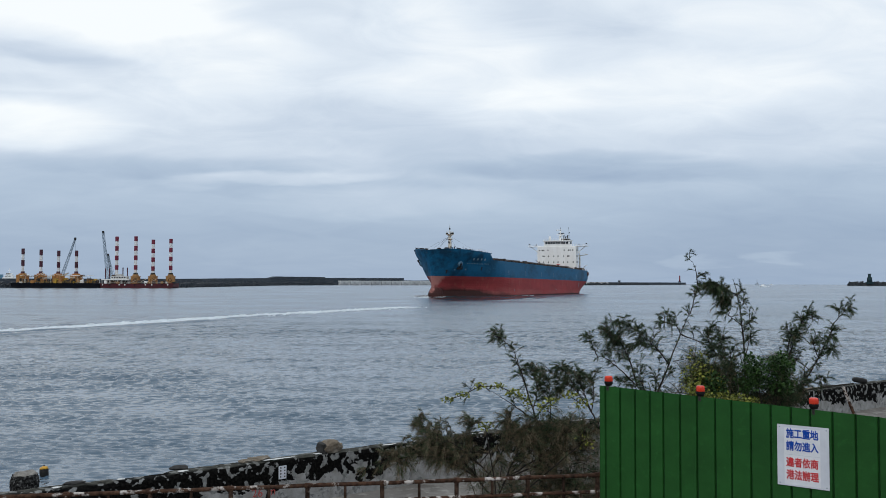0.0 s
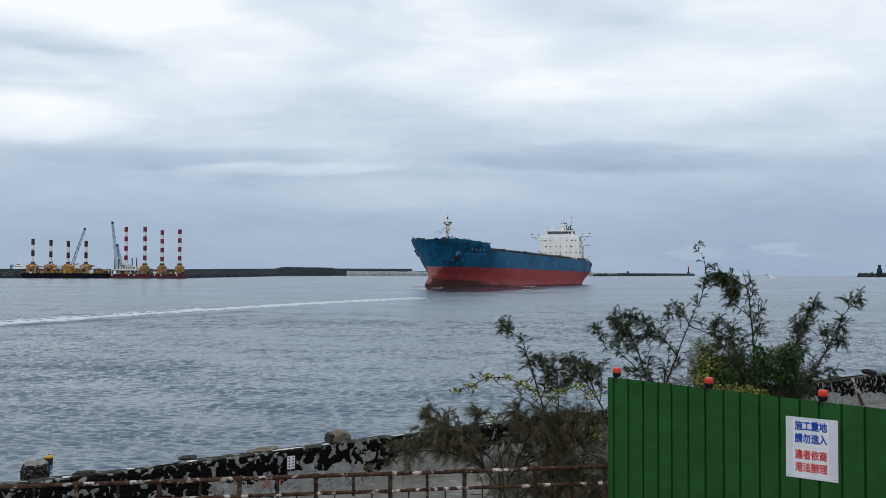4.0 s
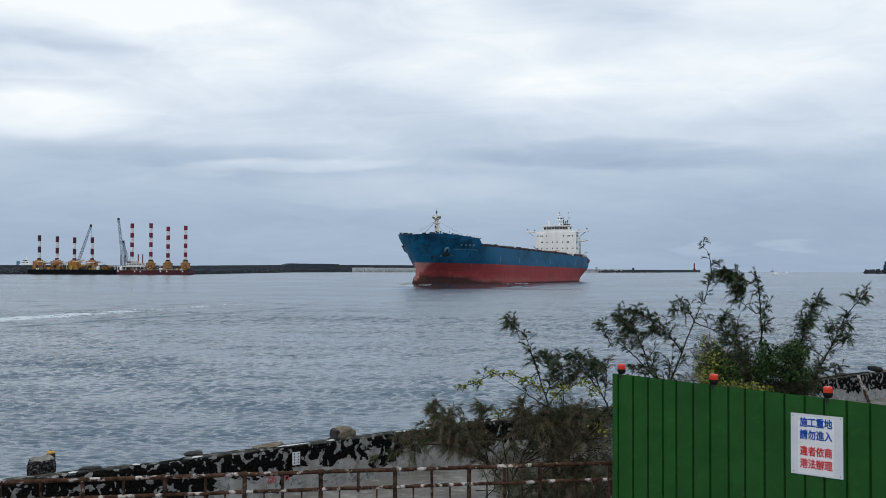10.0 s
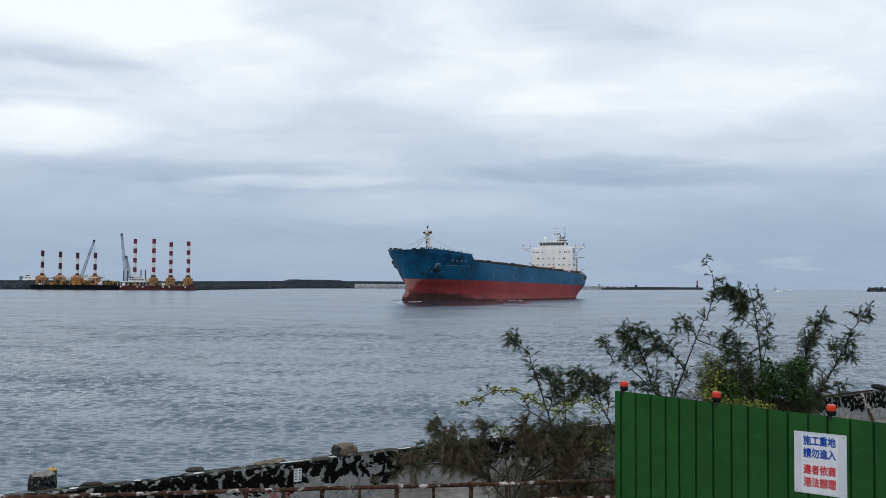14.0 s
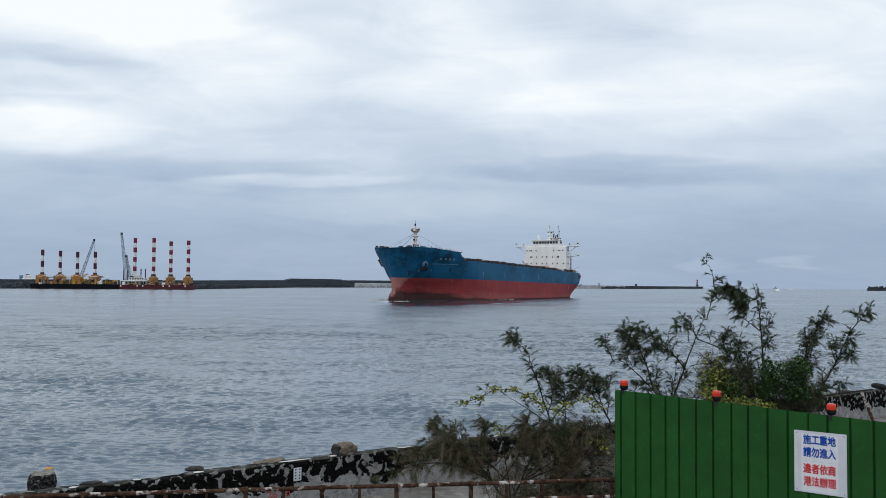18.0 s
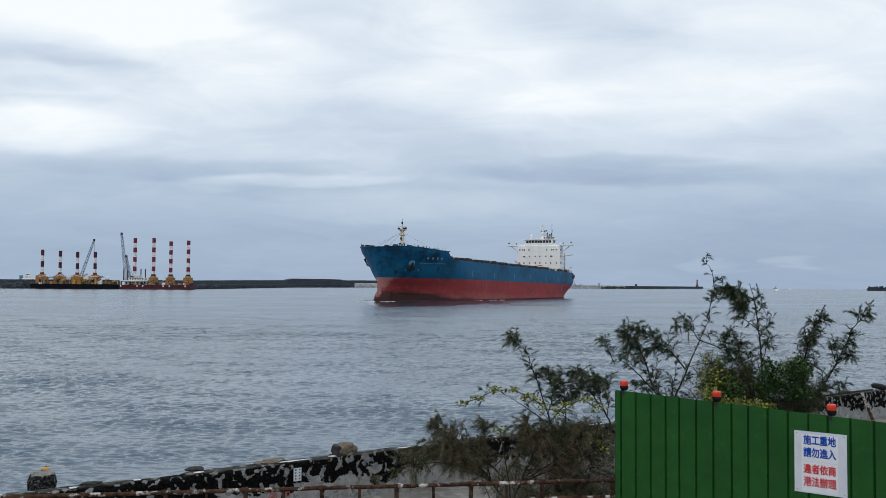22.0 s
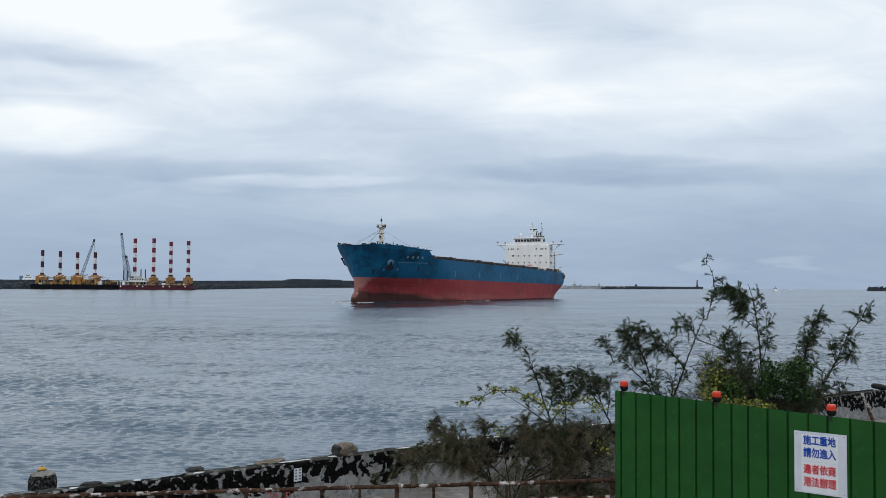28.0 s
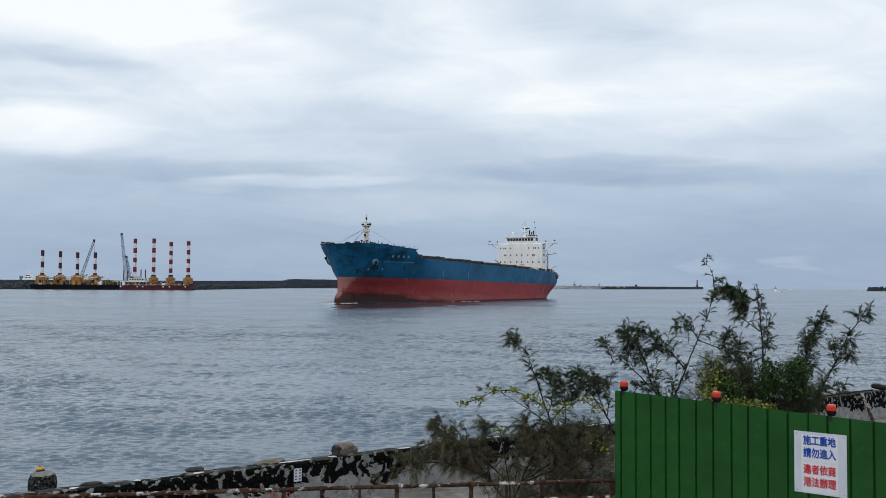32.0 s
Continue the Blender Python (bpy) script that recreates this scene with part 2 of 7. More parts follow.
    openw.inputs["To Min"].default_value, openw.inputs["To Max"].default_value = 0.0, 0.23
    L(py.outputs[1], openw.inputs["Value"])
    h = add(add(mul(swell, 0.05), mul(wavelet, openw.outputs[0])), mul(fine, near.outputs[0]))
    # one long calm lane far out
    ps = N("ShaderNodeSeparateXYZ")
    L(geo.outputs["Position"], ps.inputs[0])
    lane = N("ShaderNodeMath")
    lane.operation = "ABSOLUTE"
    off = N("ShaderNodeMath")
    off.operation = "MULTIPLY_ADD"
    off.inputs[1].default_value, off.inputs[2].default_value = 0.10, -330.0
    L(ps.outputs[0], off.inputs[0])
    L(add(ps.outputs[1], off.outputs[0]), lane.inputs[0])
    lm = N("ShaderNodeMapRange")
    lm.interpolation_type = "SMOOTHSTEP"
    lm.inputs["From Min"].default_value, lm.inputs["From Max"].default_value = 6.0, 16.0
    lm.inputs["To Min"].default_value, lm.inputs["To Max"].default_value = 0.05, 1.0
    L(lane.outputs[0], lm.inputs["Value"])
    h = mul(h, lm.outputs[0])
    bp = N("ShaderNodeBump")
    bp.inputs["Strength"].default_value = 1.0
    bp.inputs["Distance"].default_value = 1.0
    L(h, bp.inputs["Height"])
    L(bp.outputs[0], b.inputs["Normal"])
    rg = N("ShaderNodeMapRange")
    rg.inputs["From Min"].default_value, rg.inputs["From Max"].default_value = 0.45, 1.0
    rg.inputs["To Min"].default_value, rg.inputs["To Max"].default_value = 0.04, 0.08
    L(sl.outputs[0], rg.inputs["Value"])
    # farther out the unresolved ripples scatter more
    sp = N("ShaderNodeSeparateXYZ")
    L(geo.outputs["Position"], sp.inputs[0])
    fr = N("ShaderNodeMapRange")
    fr.interpolation_type = "SMOOTHSTEP"
    fr.inputs["From Min"].default_value, fr.inputs["From Max"].default_value = 30.0, 170.0
    fr.inputs["To Min"].default_value, fr.inputs["To Max"].default_value = 0.0, 0.14
    L(sp.outputs[1], fr.inputs["Value"])
    L(add(rg.outputs[0], fr.outputs[0]), b.inputs["Roughness"])
    return m


def wall_material():
    """Old sea wall: black algae over the upper part with pale lichen, bare grey render below."""
    m = bpy.data.materials.new("weathered_wall")
    m.use_nodes = True
    nt = m.node_tree
    N, L = nt.nodes.new, nt.links.new
    b = nt.nodes["Principled BSDF"]
    b.inputs["Roughness"].default_value = 0.9
    b.inputs["Specular IOR Level"].default_value = 0.03
    tc = N("ShaderNodeTexCoord")
    sep = N("ShaderNodeSeparateXYZ")
    L(tc.outputs["Object"], sep.inputs[0])

    def nz(sc, dt, rg=0.55, ds=0.0):
        n = N("ShaderNodeTexNoise")
        n.inputs["Scale"].default_value = sc
        n.inputs["Detail"].default_value = dt
        n.inputs["Roughness"].default_value = rg
        n.inputs["Distortion"].default_value = ds
        L(tc.outputs["Object"], n.inputs["Vector"])
        return n.outputs["Fac"]

    def mr(v, a, c, lo=0.0, hi=1.0):
        n = N("ShaderNodeMapRange")
        n.inputs["From Min"].default_value, n.inputs["From Max"].default_value = a, c
        n.inputs["To Min"].default_value, n.inputs["To Max"].default_value = lo, hi
        L(v, n.inputs["Value"])
        return n.outputs[0]

    def mth(op, a, c):
        n = N("ShaderNodeMath")
        n.operation = op
        for i, s in enumerate((a, c)):
            if isinstance(s, (int, float)):
                n.inputs[i].default_value = s
            else:
                L(s, n.inputs[i])
        return n.outputs[0]

    def mixc(f, a, c):
        x = N("ShaderNodeMix")
        x.data_type = "RGBA"
        L(f, x.inputs[0])
        for i, s in ((6, a), (7, c)):
            if isinstance(s, tuple):
                x.inputs[i].default_value = (*s, 1)
            else:
                L(s, x.inputs[i])
        return x.outputs[2]

    # grey render, mottled
    grey = mixc(mr(nz(6, 6), 0.35, 0.7), (0.33, 0.33, 0.325), (0.20, 0.195, 0.185))
    # ragged lower edge of the algae, deeper towards one end of the wall
    edge = mth("ADD", mth("ADD", sep.outputs[2], mr(nz(1.6, 6, 0.6, 1.0), 0.3, 0.7, -0.26, 0.26)), mth("ADD", mr(sep.outputs[0], 0.5, 6.0, 0.26, 0.02), mr(sep.outputs[0], 12.0, 17.0, 0.0, 0.07)))
    alg = mr(edge, 0.385, 0.40)
    black = mixc(mr(nz(30, 4), 0.4, 0.7), (0.0025, 0.0025, 0.0025), (0.012, 0.0115, 0.0105))
    col = mixc(alg, grey, black)
    # lichen patches on the black
    lic = mr(nz(8.0, 2.5, 0.5, 0.3), 0.562, 0.585)
    col = mixc(lic, col, mixc(mr(nz(18, 5), 0.35, 0.7), (0.235, 0.24, 0.235), (0.11, 0.11, 0.108)))
    # coping half mixed to mottled grey, ragged at its lower edge
    col = mixc(mr(mth("ADD", sep.outputs[2], mr(nz(3.0, 5), 0.3, 0.7, -0.02, 0.02)), 0.636, 0.650, 0.0, 0.5), col, mixc(mr(nz(12, 5), 0.4, 0.65), (0.15, 0.15, 0.13), (0.045, 0.045, 0.04)))
    L(col, b.inputs["Base Color"])
    bp = N("ShaderNodeBump")
    bp.inputs["Strength"].default_value = 0.6
    bp.inputs["Distance"].default_value = 0.03
    L(mth("ADD", nz(22, 6), mth("MULTIPLY", lic, 0.25)), bp.inputs["Height"])
    L(bp.outputs[0], b.inputs["Normal"])
    return m


def bottom_material():
    """Red bottom paint: scuffed pale at mid height, ragged brown growth near the water."""
    m = bpy.data.materials.new("red_antifouling")
    m.use_nodes = True
    nt = m.node_tree
    N, L = nt.nodes.new, nt.links.new
    b = nt.nodes["Principled BSDF"]
    b.inputs["Roughness"].default_value = 0.62
    b.inputs["Specular IOR Level"].default_value = 0.15
    tc = N("ShaderNodeTexCoord")
    sep = N("ShaderNodeSeparateXYZ")
    L(tc.outputs["Object"], sep.inputs[0])

    def nz(sx, sz, sc, dt):
        mp = N("ShaderNodeMapping")
        mp.inputs["Scale"].default_value = (sx, sx, sz)
        L(tc.outputs["Object"], mp.inputs[0])
        n = N("ShaderNodeTexNoise")
        n.inputs["Scale"].default_value = sc
        n.inputs["Detail"].default_value = dt
        n.inputs["Roughness"].default_value = 0.62
        L(mp.outputs[0], n.inputs["Vector"])
        return n.outputs["Fac"]

    def mr(v, a, c, lo=0.0, hi=1.0):
        n = N("ShaderNodeMapRange")
        n.inputs["From Min"].default_value, n.inputs["From Max"].default_value = a, c
        n.inputs["To Min"].default_value, n.inputs["To Max"].default_value = lo, hi
        L(v, n.inputs["Value"])
        return n.outputs[0]

    def mixc(f, a, c):
        x = N("ShaderNodeMix")
        x.data_type = "RGBA"
        L(f, x.inputs[0])
        for i, s in ((6, a), (7, c)):
            if isinstance(s, tuple):
                x.inputs[i].default_value = (*s, 1)
            else:
                L(s, x.inputs[i])
        return x.outputs[2]

    def plus(a, c):
        n = N("ShaderNodeMath")
        L(a, n.inputs[0])
        L(c, n.inputs[1])
        return n.outputs[0]

    col = mixc(mr(nz(0.4, 1.0, 0.14, 6), 0.36, 0.68), (0.36, 0.054, 0.054), (0.25, 0.040, 0.042))
    pale = plus(mr(sep.outputs[2], 1.0, 6.5, 0.30, -0.35), mr(nz(0.12, 0.9, 0.30, 6), 0.3, 0.7, -0.35, 0.35))
    col = mixc(mr(pale, 0.0, 0.5, 0.0, 0.55), col, (0.37, 0.125, 0.11))
    col = mixc(mr(nz(1.0, 0.5, 0.30, 6), 0.56, 0.80), col, (0.36, 0.10, 0.085))
    col = mixc(mr(nz(3.0, 0.12, 0.30, 5), 0.60, 0.78), col, (0.12, 0.025, 0.028))
    # pale sky-lit forefoot ahead of a slanting line, brown growth abaft and below it
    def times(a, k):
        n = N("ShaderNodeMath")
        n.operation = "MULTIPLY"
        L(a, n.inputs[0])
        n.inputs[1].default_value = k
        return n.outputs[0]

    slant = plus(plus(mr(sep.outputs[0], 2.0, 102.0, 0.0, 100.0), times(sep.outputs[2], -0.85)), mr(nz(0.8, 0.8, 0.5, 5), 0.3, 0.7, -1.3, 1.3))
    # pale mix holds the sky light on the bulb's upper face and faded paint
    forefoot_light = mr(slant, 0.6, -1.6)
    col = mixc(mr(forefoot_light, 0.0, 1.0, 0.0, 0.85), col, (0.47, 0.215, 0.185))
    top = plus(mr(sep.outputs[0], 3.0, 40.0, 5.0, 1.8), mr(nz(0.16, 0.5, 0.35, 7), 0.25, 0.75, -1.7, 1.7))
    top = plus(top, mr(sep.outputs[0], 34.0, 75.0, 0.0, -2.2))
    low = plus(top, times(sep.outputs[2], -1.0))
    grown = mr(low, -0.5, 1.6, 0.0, 0.91)
    bare = mr(slant, -1.8, -0.2, 0.12, 1.0)
    both = N("ShaderNodeMath")
    both.operation = "MULTIPLY"
    L(grown, both.inputs[0])
    L(bare, both.inputs[1])
    col = mixc(both.outputs[0], col, (0.026, 0.016, 0.014))
    L(col, b.inputs["Base Color"])
    return m


M_water = water_material()
M_wall = wall_material()
M_ground = material("quay_concrete", (0.20, 0.19, 0.175), 0.92, color2=(0.12, 0.11, 0.10), scale=1.2, color3=(0.28, 0.27, 0.25), scale3=5.0, bump=0.4, bump_scale=30)
M_foam = material("sea_foam", (0.70, 0.74, 0.77), 0.8, color2=(0.50, 0.56, 0.60), scale=0.8, bump=0.5, bump_scale=4)
M_blue = material("blue_hull_paint", (0.009, 0.112, 0.225), 0.55, spec=0.2, color2=(0.004, 0.024, 0.048), scale=0.09, spread=(0.47, 0.74), stretch=(0.6, 0.6, 1.0),
                  color3=(0.022, 0.135, 0.240), scale3=0.35, spread3=(0.55, 0.78), bump=0.25, bump_scale=0.6)
def soot(m):
    """Dark smudges over the bow plating, round the anchors and the bulwark."""
    nt = m.node_tree
    N, L = nt.nodes.new, nt.links.new
    b = nt.nodes["Principled BSDF"]
    was = b.inputs["Base Color"].links[0].from_socket
    tc = N("ShaderNodeTexCoord")
    sep = N("ShaderNodeSeparateXYZ")
    L(tc.outputs["Object"], sep.inputs[0])
    n = N("ShaderNodeTexNoise")
    n.inputs["Scale"].default_value = 0.16
    n.inputs["Detail"].default_value = 6
    n.inputs["Roughness"].default_value = 0.62
    L(tc.outputs["Object"], n.inputs["Vector"])
    ax = N("ShaderNodeMapRange")
    for k, v in zip(("From Min", "From Max", "To Min", "To Max"), (12.0, 55.0, 0.10, -0.12)):
        ax.inputs[k].default_value = v
    L(sep.outputs[0], ax.inputs["Value"])
    ad = N("ShaderNodeMath")
    L(n.outputs["Fac"], ad.inputs[0])
    L(ax.outputs[0], ad.inputs[1])
    f = N("ShaderNodeMapRange")
    for k, v in zip(("From Min", "From Max", "To Min", "To Max"), (0.56, 0.70, 0.0, 0.65)):
        f.inputs[k].default_value = v
    L(ad.outputs[0], f.inputs["Value"])
    x = N("ShaderNodeMix")
    x.data_type = "RGBA"
    L(f.outputs[0], x.inputs[0])
    L(was, x.inputs[6])
    x.inputs[7].default_value = (0.006, 0.018, 0.030, 1)
    L(x.outputs[2], b.inputs["Base Color"])


soot(M_blue)
# dark base for the added sheet that stands in for the bow's reflection
M_hullrefl = material("hull_reflection_water", (0.014, 0.028, 0.032), 0.11, spec=0.4, color2=(0.030, 0.050, 0.060), scale=0.6)
# dark base colour stands in for the hull mirrored in steep wavelets
M_churnrefl = material("churned_water_hull_reflection", (0.020, 0.036, 0.046), 0.16, spec=0.5, color2=(0.035, 0.055, 0.068), scale=0.6, spread=(0.4, 0.7), bump=0.5, bump_scale=1.5)
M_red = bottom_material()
M_growth = material("waterline_growth", (0.050, 0.030, 0.028), 0.8, color2=(0.10, 0.030, 0.028), scale=0.2, stretch=(0.3, 0.3, 1.5))
M_white = material("white_ship_paint", (0.88, 0.88, 0.86), 0.5, color2=(0.78, 0.77, 0.74), scale=0.25, stretch=(1, 1, 0.3), color3=(0.55, 0.48, 0.40), scale3=0.6, spread3=(0.68, 0.85))
M_cream = material("cream_mast_paint", (0.72, 0.69, 0.60), 0.5, color2=(0.50, 0.45, 0.36), scale=0.8)
M_glass = material("dark_window_glass", (0.012, 0.016, 0.020), 0.08)
M_hatch = material("rusty_hatch_steel", (0.065, 0.048, 0.042), 0.75, color2=(0.140, 0.110, 0.092), scale=0.35, color3=(0.045, 0.035, 0.032), scale3=0.9, spread3=(0.48, 0.62))
M_deck = material("deck_paint", (0.16, 0.055, 0.045), 0.75, color2=(0.10, 0.05, 0.04), scale=0.3)
M_dark = material("dark_machinery", (0.018, 0.019, 0.022), 0.6, color2=(0.05, 0.045, 0.04), scale=1.5)
M_marking = material("faded_white_marking", (0.27, 0.36, 0.41), 0.6, color2=(0.20, 0.32, 0.42), scale=1.2, spread=(0.45, 0.7))
M_lightblue = material("pale_blue_fitting", (0.13, 0.26, 0.36), 0.5, color2=(0.06, 0.14, 0.22), scale=1.0)
M_boatred = material("rescue_boat_red", (0.10, 0.035, 0.040), 0.5, color2=(0.05, 0.03, 0.035), scale=1.0)
M_orange = material("orange_jacking_frame", (0.46, 0.225, 0.075), 0.6, color2=(0.38, 0.16, 0.06), scale=0.3, color3=(0.20, 0.10, 0.05), scale3=0.9, spread3=(0.55, 0.75))
M_ochre = material("ochre_jacking_frame", (0.36, 0.205, 0.085), 0.6, color2=(0.28, 0.15, 0.06), scale=0.3, color3=(0.15, 0.09, 0.05), scale3=0.8, spread3=(0.58, 0.75))
M_yellow = material("yellow_machine_paint", (0.55, 0.33, 0.03), 0.5, color2=(0.36, 0.22, 0.04), scale=0.4)
M_legred = material("red_leg_paint", (0.19, 0.012, 0.038), 0.55, color2=(0.13, 0.013, 0.032), scale=0.5)
M_legdark = material("dark_red_leg_paint", (0.070, 0.011, 0.026), 0.55, color2=(0.045, 0.012, 0.020), scale=0.5)
M_legwhite = material("white_leg_paint", (0.80, 0.80, 0.80), 0.55, color2=(0.55, 0.53, 0.50), scale=0.5)
M_blackhull = material("black_barge_hull", (0.003, 0.005, 0.009), 0.65, spec=0.06, color2=(0.010, 0.010, 0.012), scale=0.2)
M_redhull = material("red_barge_hull", (0.085, 0.020, 0.026), 0.6, color2=(0.07, 0.025, 0.028), scale=0.15)
M_lattice = material("blue_grey_boom_steel", (0.17, 0.24, 0.30), 0.5, color2=(0.11, 0.15, 0.19), scale=0.6)
M_break = material("breakwater_concrete", (0.052, 0.066, 0.086), 0.9, color2=(0.042, 0.050, 0.058), scale=0.06, stretch=(1, 1, 3), color3=(0.13, 0.135, 0.14), scale3=0.15)
M_rubble = material("armour_rock", (0.034, 0.043, 0.054), 0.95, color2=(0.020, 0.025, 0.030), scale=0.2, color3=(0.15, 0.155, 0.16), scale3=0.5)
M_caisson = material("pale_caisson_concrete", (0.58, 0.585, 0.58), 0.9, per_object=0.12, color2=(0.24, 0.25, 0.255), scale=0.08, stretch=(1, 1, 2))
M_tetra = material("dark_armour_block", (0.030, 0.036, 0.042), 0.95, color2=(0.055, 0.06, 0.065), scale=0.3)
M_lightred = material("red_lighthouse_paint", (0.19, 0.028, 0.035), 0.6, color2=(0.20, 0.03, 0.035), scale=0.3)
M_beacon = material("dark_beacon_paint", (0.018, 0.045, 0.055), 0.6, color2=(0.03, 0.05, 0.055), scale=0.3)
M_fence = material("green_sheet_steel", (0.0150, 0.086, 0.0160), 0.5, spec=0.20, color2=(0.0105, 0.062, 0.0112), scale=1.1, stretch=(2.0, 2.0, 0.35), color3=(0.019, 0.108, 0.021), scale3=5.0, spread3=(0.56, 0.80), bump=0.25, bump_scale=4.0, per_object=0.06)
M_groove = material("green_sheet_groove", (0.006, 0.040, 0.009), 0.6, color2=(0.006, 0.028, 0.008), scale=3.0)
M_lamp = material("red_lamp_lens", (0.72, 0.055, 0.025), 0.22, color2=(0.60, 0.04, 0.02), scale=20)
M_lampbase = material("black_lamp_base", (0.004, 0.004, 0.005), 0.75, color2=(0.012, 0.012, 0.011), scale=25)
M_sign = material("white_sign_board", (0.62, 0.64, 0.69), 0.45, color2=(0.55, 0.57, 0.62), scale=6)
M_signinner = material("white_sign_sheet", (0.72, 0.73, 0.76), 0.45, color2=(0.66, 0.67, 0.70), scale=8)
M_textblue = material("blue_lettering", (0.010, 0.066, 0.36), 0.6)
M_textred = material("red_lettering", (0.55, 0.025, 0.030), 0.45)
M_rust = material("rusty_rail_steel", (0.022, 0.013, 0.010), 0.85, spec=0.05, color2=(0.095, 0.052, 0.034), scale=16, color3=(0.50, 0.46, 0.43), scale3=7, spread3=(0.53, 0.60), bump=0.5, bump_scale=60)
M_rustpost = material("dark_rusted_post", (0.016, 0.010, 0.008), 0.9, spec=0.05, color2=(0.080, 0.050, 0.036), scale=14, color3=(0.30, 0.26, 0.23), scale3=8.0, spread3=(0.58, 0.68), bump=0.5, bump_scale=60)
M_stone = material("brown_concrete_lump", (0.20, 0.165, 0.125), 0.95, color2=(0.11, 0.09, 0.07), scale=9, color3=(0.28, 0.25, 0.21), scale3=4, bump=0.8, bump_scale=18)
M_stonedark = material("dark_wet_stone", (0.025, 0.025, 0.025), 0.85, color2=(0.06, 0.058, 0.055), scale=12, bump=0.8, bump_scale=25)
M_crust = material("shell_crust", (0.005, 0.005, 0.005), 0.9, color2=(0.050, 0.050, 0.050), scale=30, spread=(0.45, 0.6), color3=(0.22, 0.22, 0.21), scale3=34, spread3=(0.58, 0.66), bump=1.0, bump_scale=45)
M_weathered = material("weathered_white_paint", (0.66, 0.66, 0.64), 0.6, color2=(0.34, 0.33, 0.31), scale=0.5, color3=(0.16, 0.12, 0.10), scale3=0.9, spread3=(0.60, 0.75))
M_bollardtop = material("worn_concrete_top", (0.30, 0.285, 0.26), 0.95, color2=(0.13, 0.12, 0.11), scale=14, bump=0.6, bump_scale=40)
M_dropping = material("white_bird_dropping", (0.66, 0.66, 0.64), 0.9, color2=(0.45, 0.45, 0.44), scale=14)
M_rubber = material("black_rubber", (0.012, 0.012, 0.013), 0.7, color2=(0.022, 0.021, 0.02), scale=20)
M_bark = material("casuarina_bark", (0.020, 0.017, 0.015), 0.9, color2=(0.042, 0.036, 0.030), scale=14, bump=0.5, bump_scale=50)
M_needle = island_leaf("casuarina_needles", (0.006, 0.012, 0.006), (0.072, 0.112, 0.052), 0.65)
M_needlebrown = island_leaf("dry_casuarina_needles", (0.050, 0.040, 0.026), (0.21, 0.165, 0.105), 0.75)
M_leafyellow = island_leaf("yellow_green_leaves", (0.040, 0.060, 0.012), (0.26, 0.27, 0.055), 0.5)
M_leafgreen = island_leaf("dark_green_leaves", (0.010, 0.028, 0.008), (0.040, 0.085, 0.020), 0.4)
M_redpaint = material("red_wall_writing", (0.42, 0.05, 0.045), 0.8, color2=(0.32, 0.10, 0.09), scale=20)
M_vesselgrey = material("grey_vessel_paint", (0.36, 0.40, 0.44), 0.6, color2=(0.26, 0.30, 0.34), scale=0.4)
M_buoyyellow = material("yellow_float_plastic", (0.62, 0.33, 0.025), 0.4, color2=(0.45, 0.24, 0.03), scale=10)

# ---- mesh tools ----


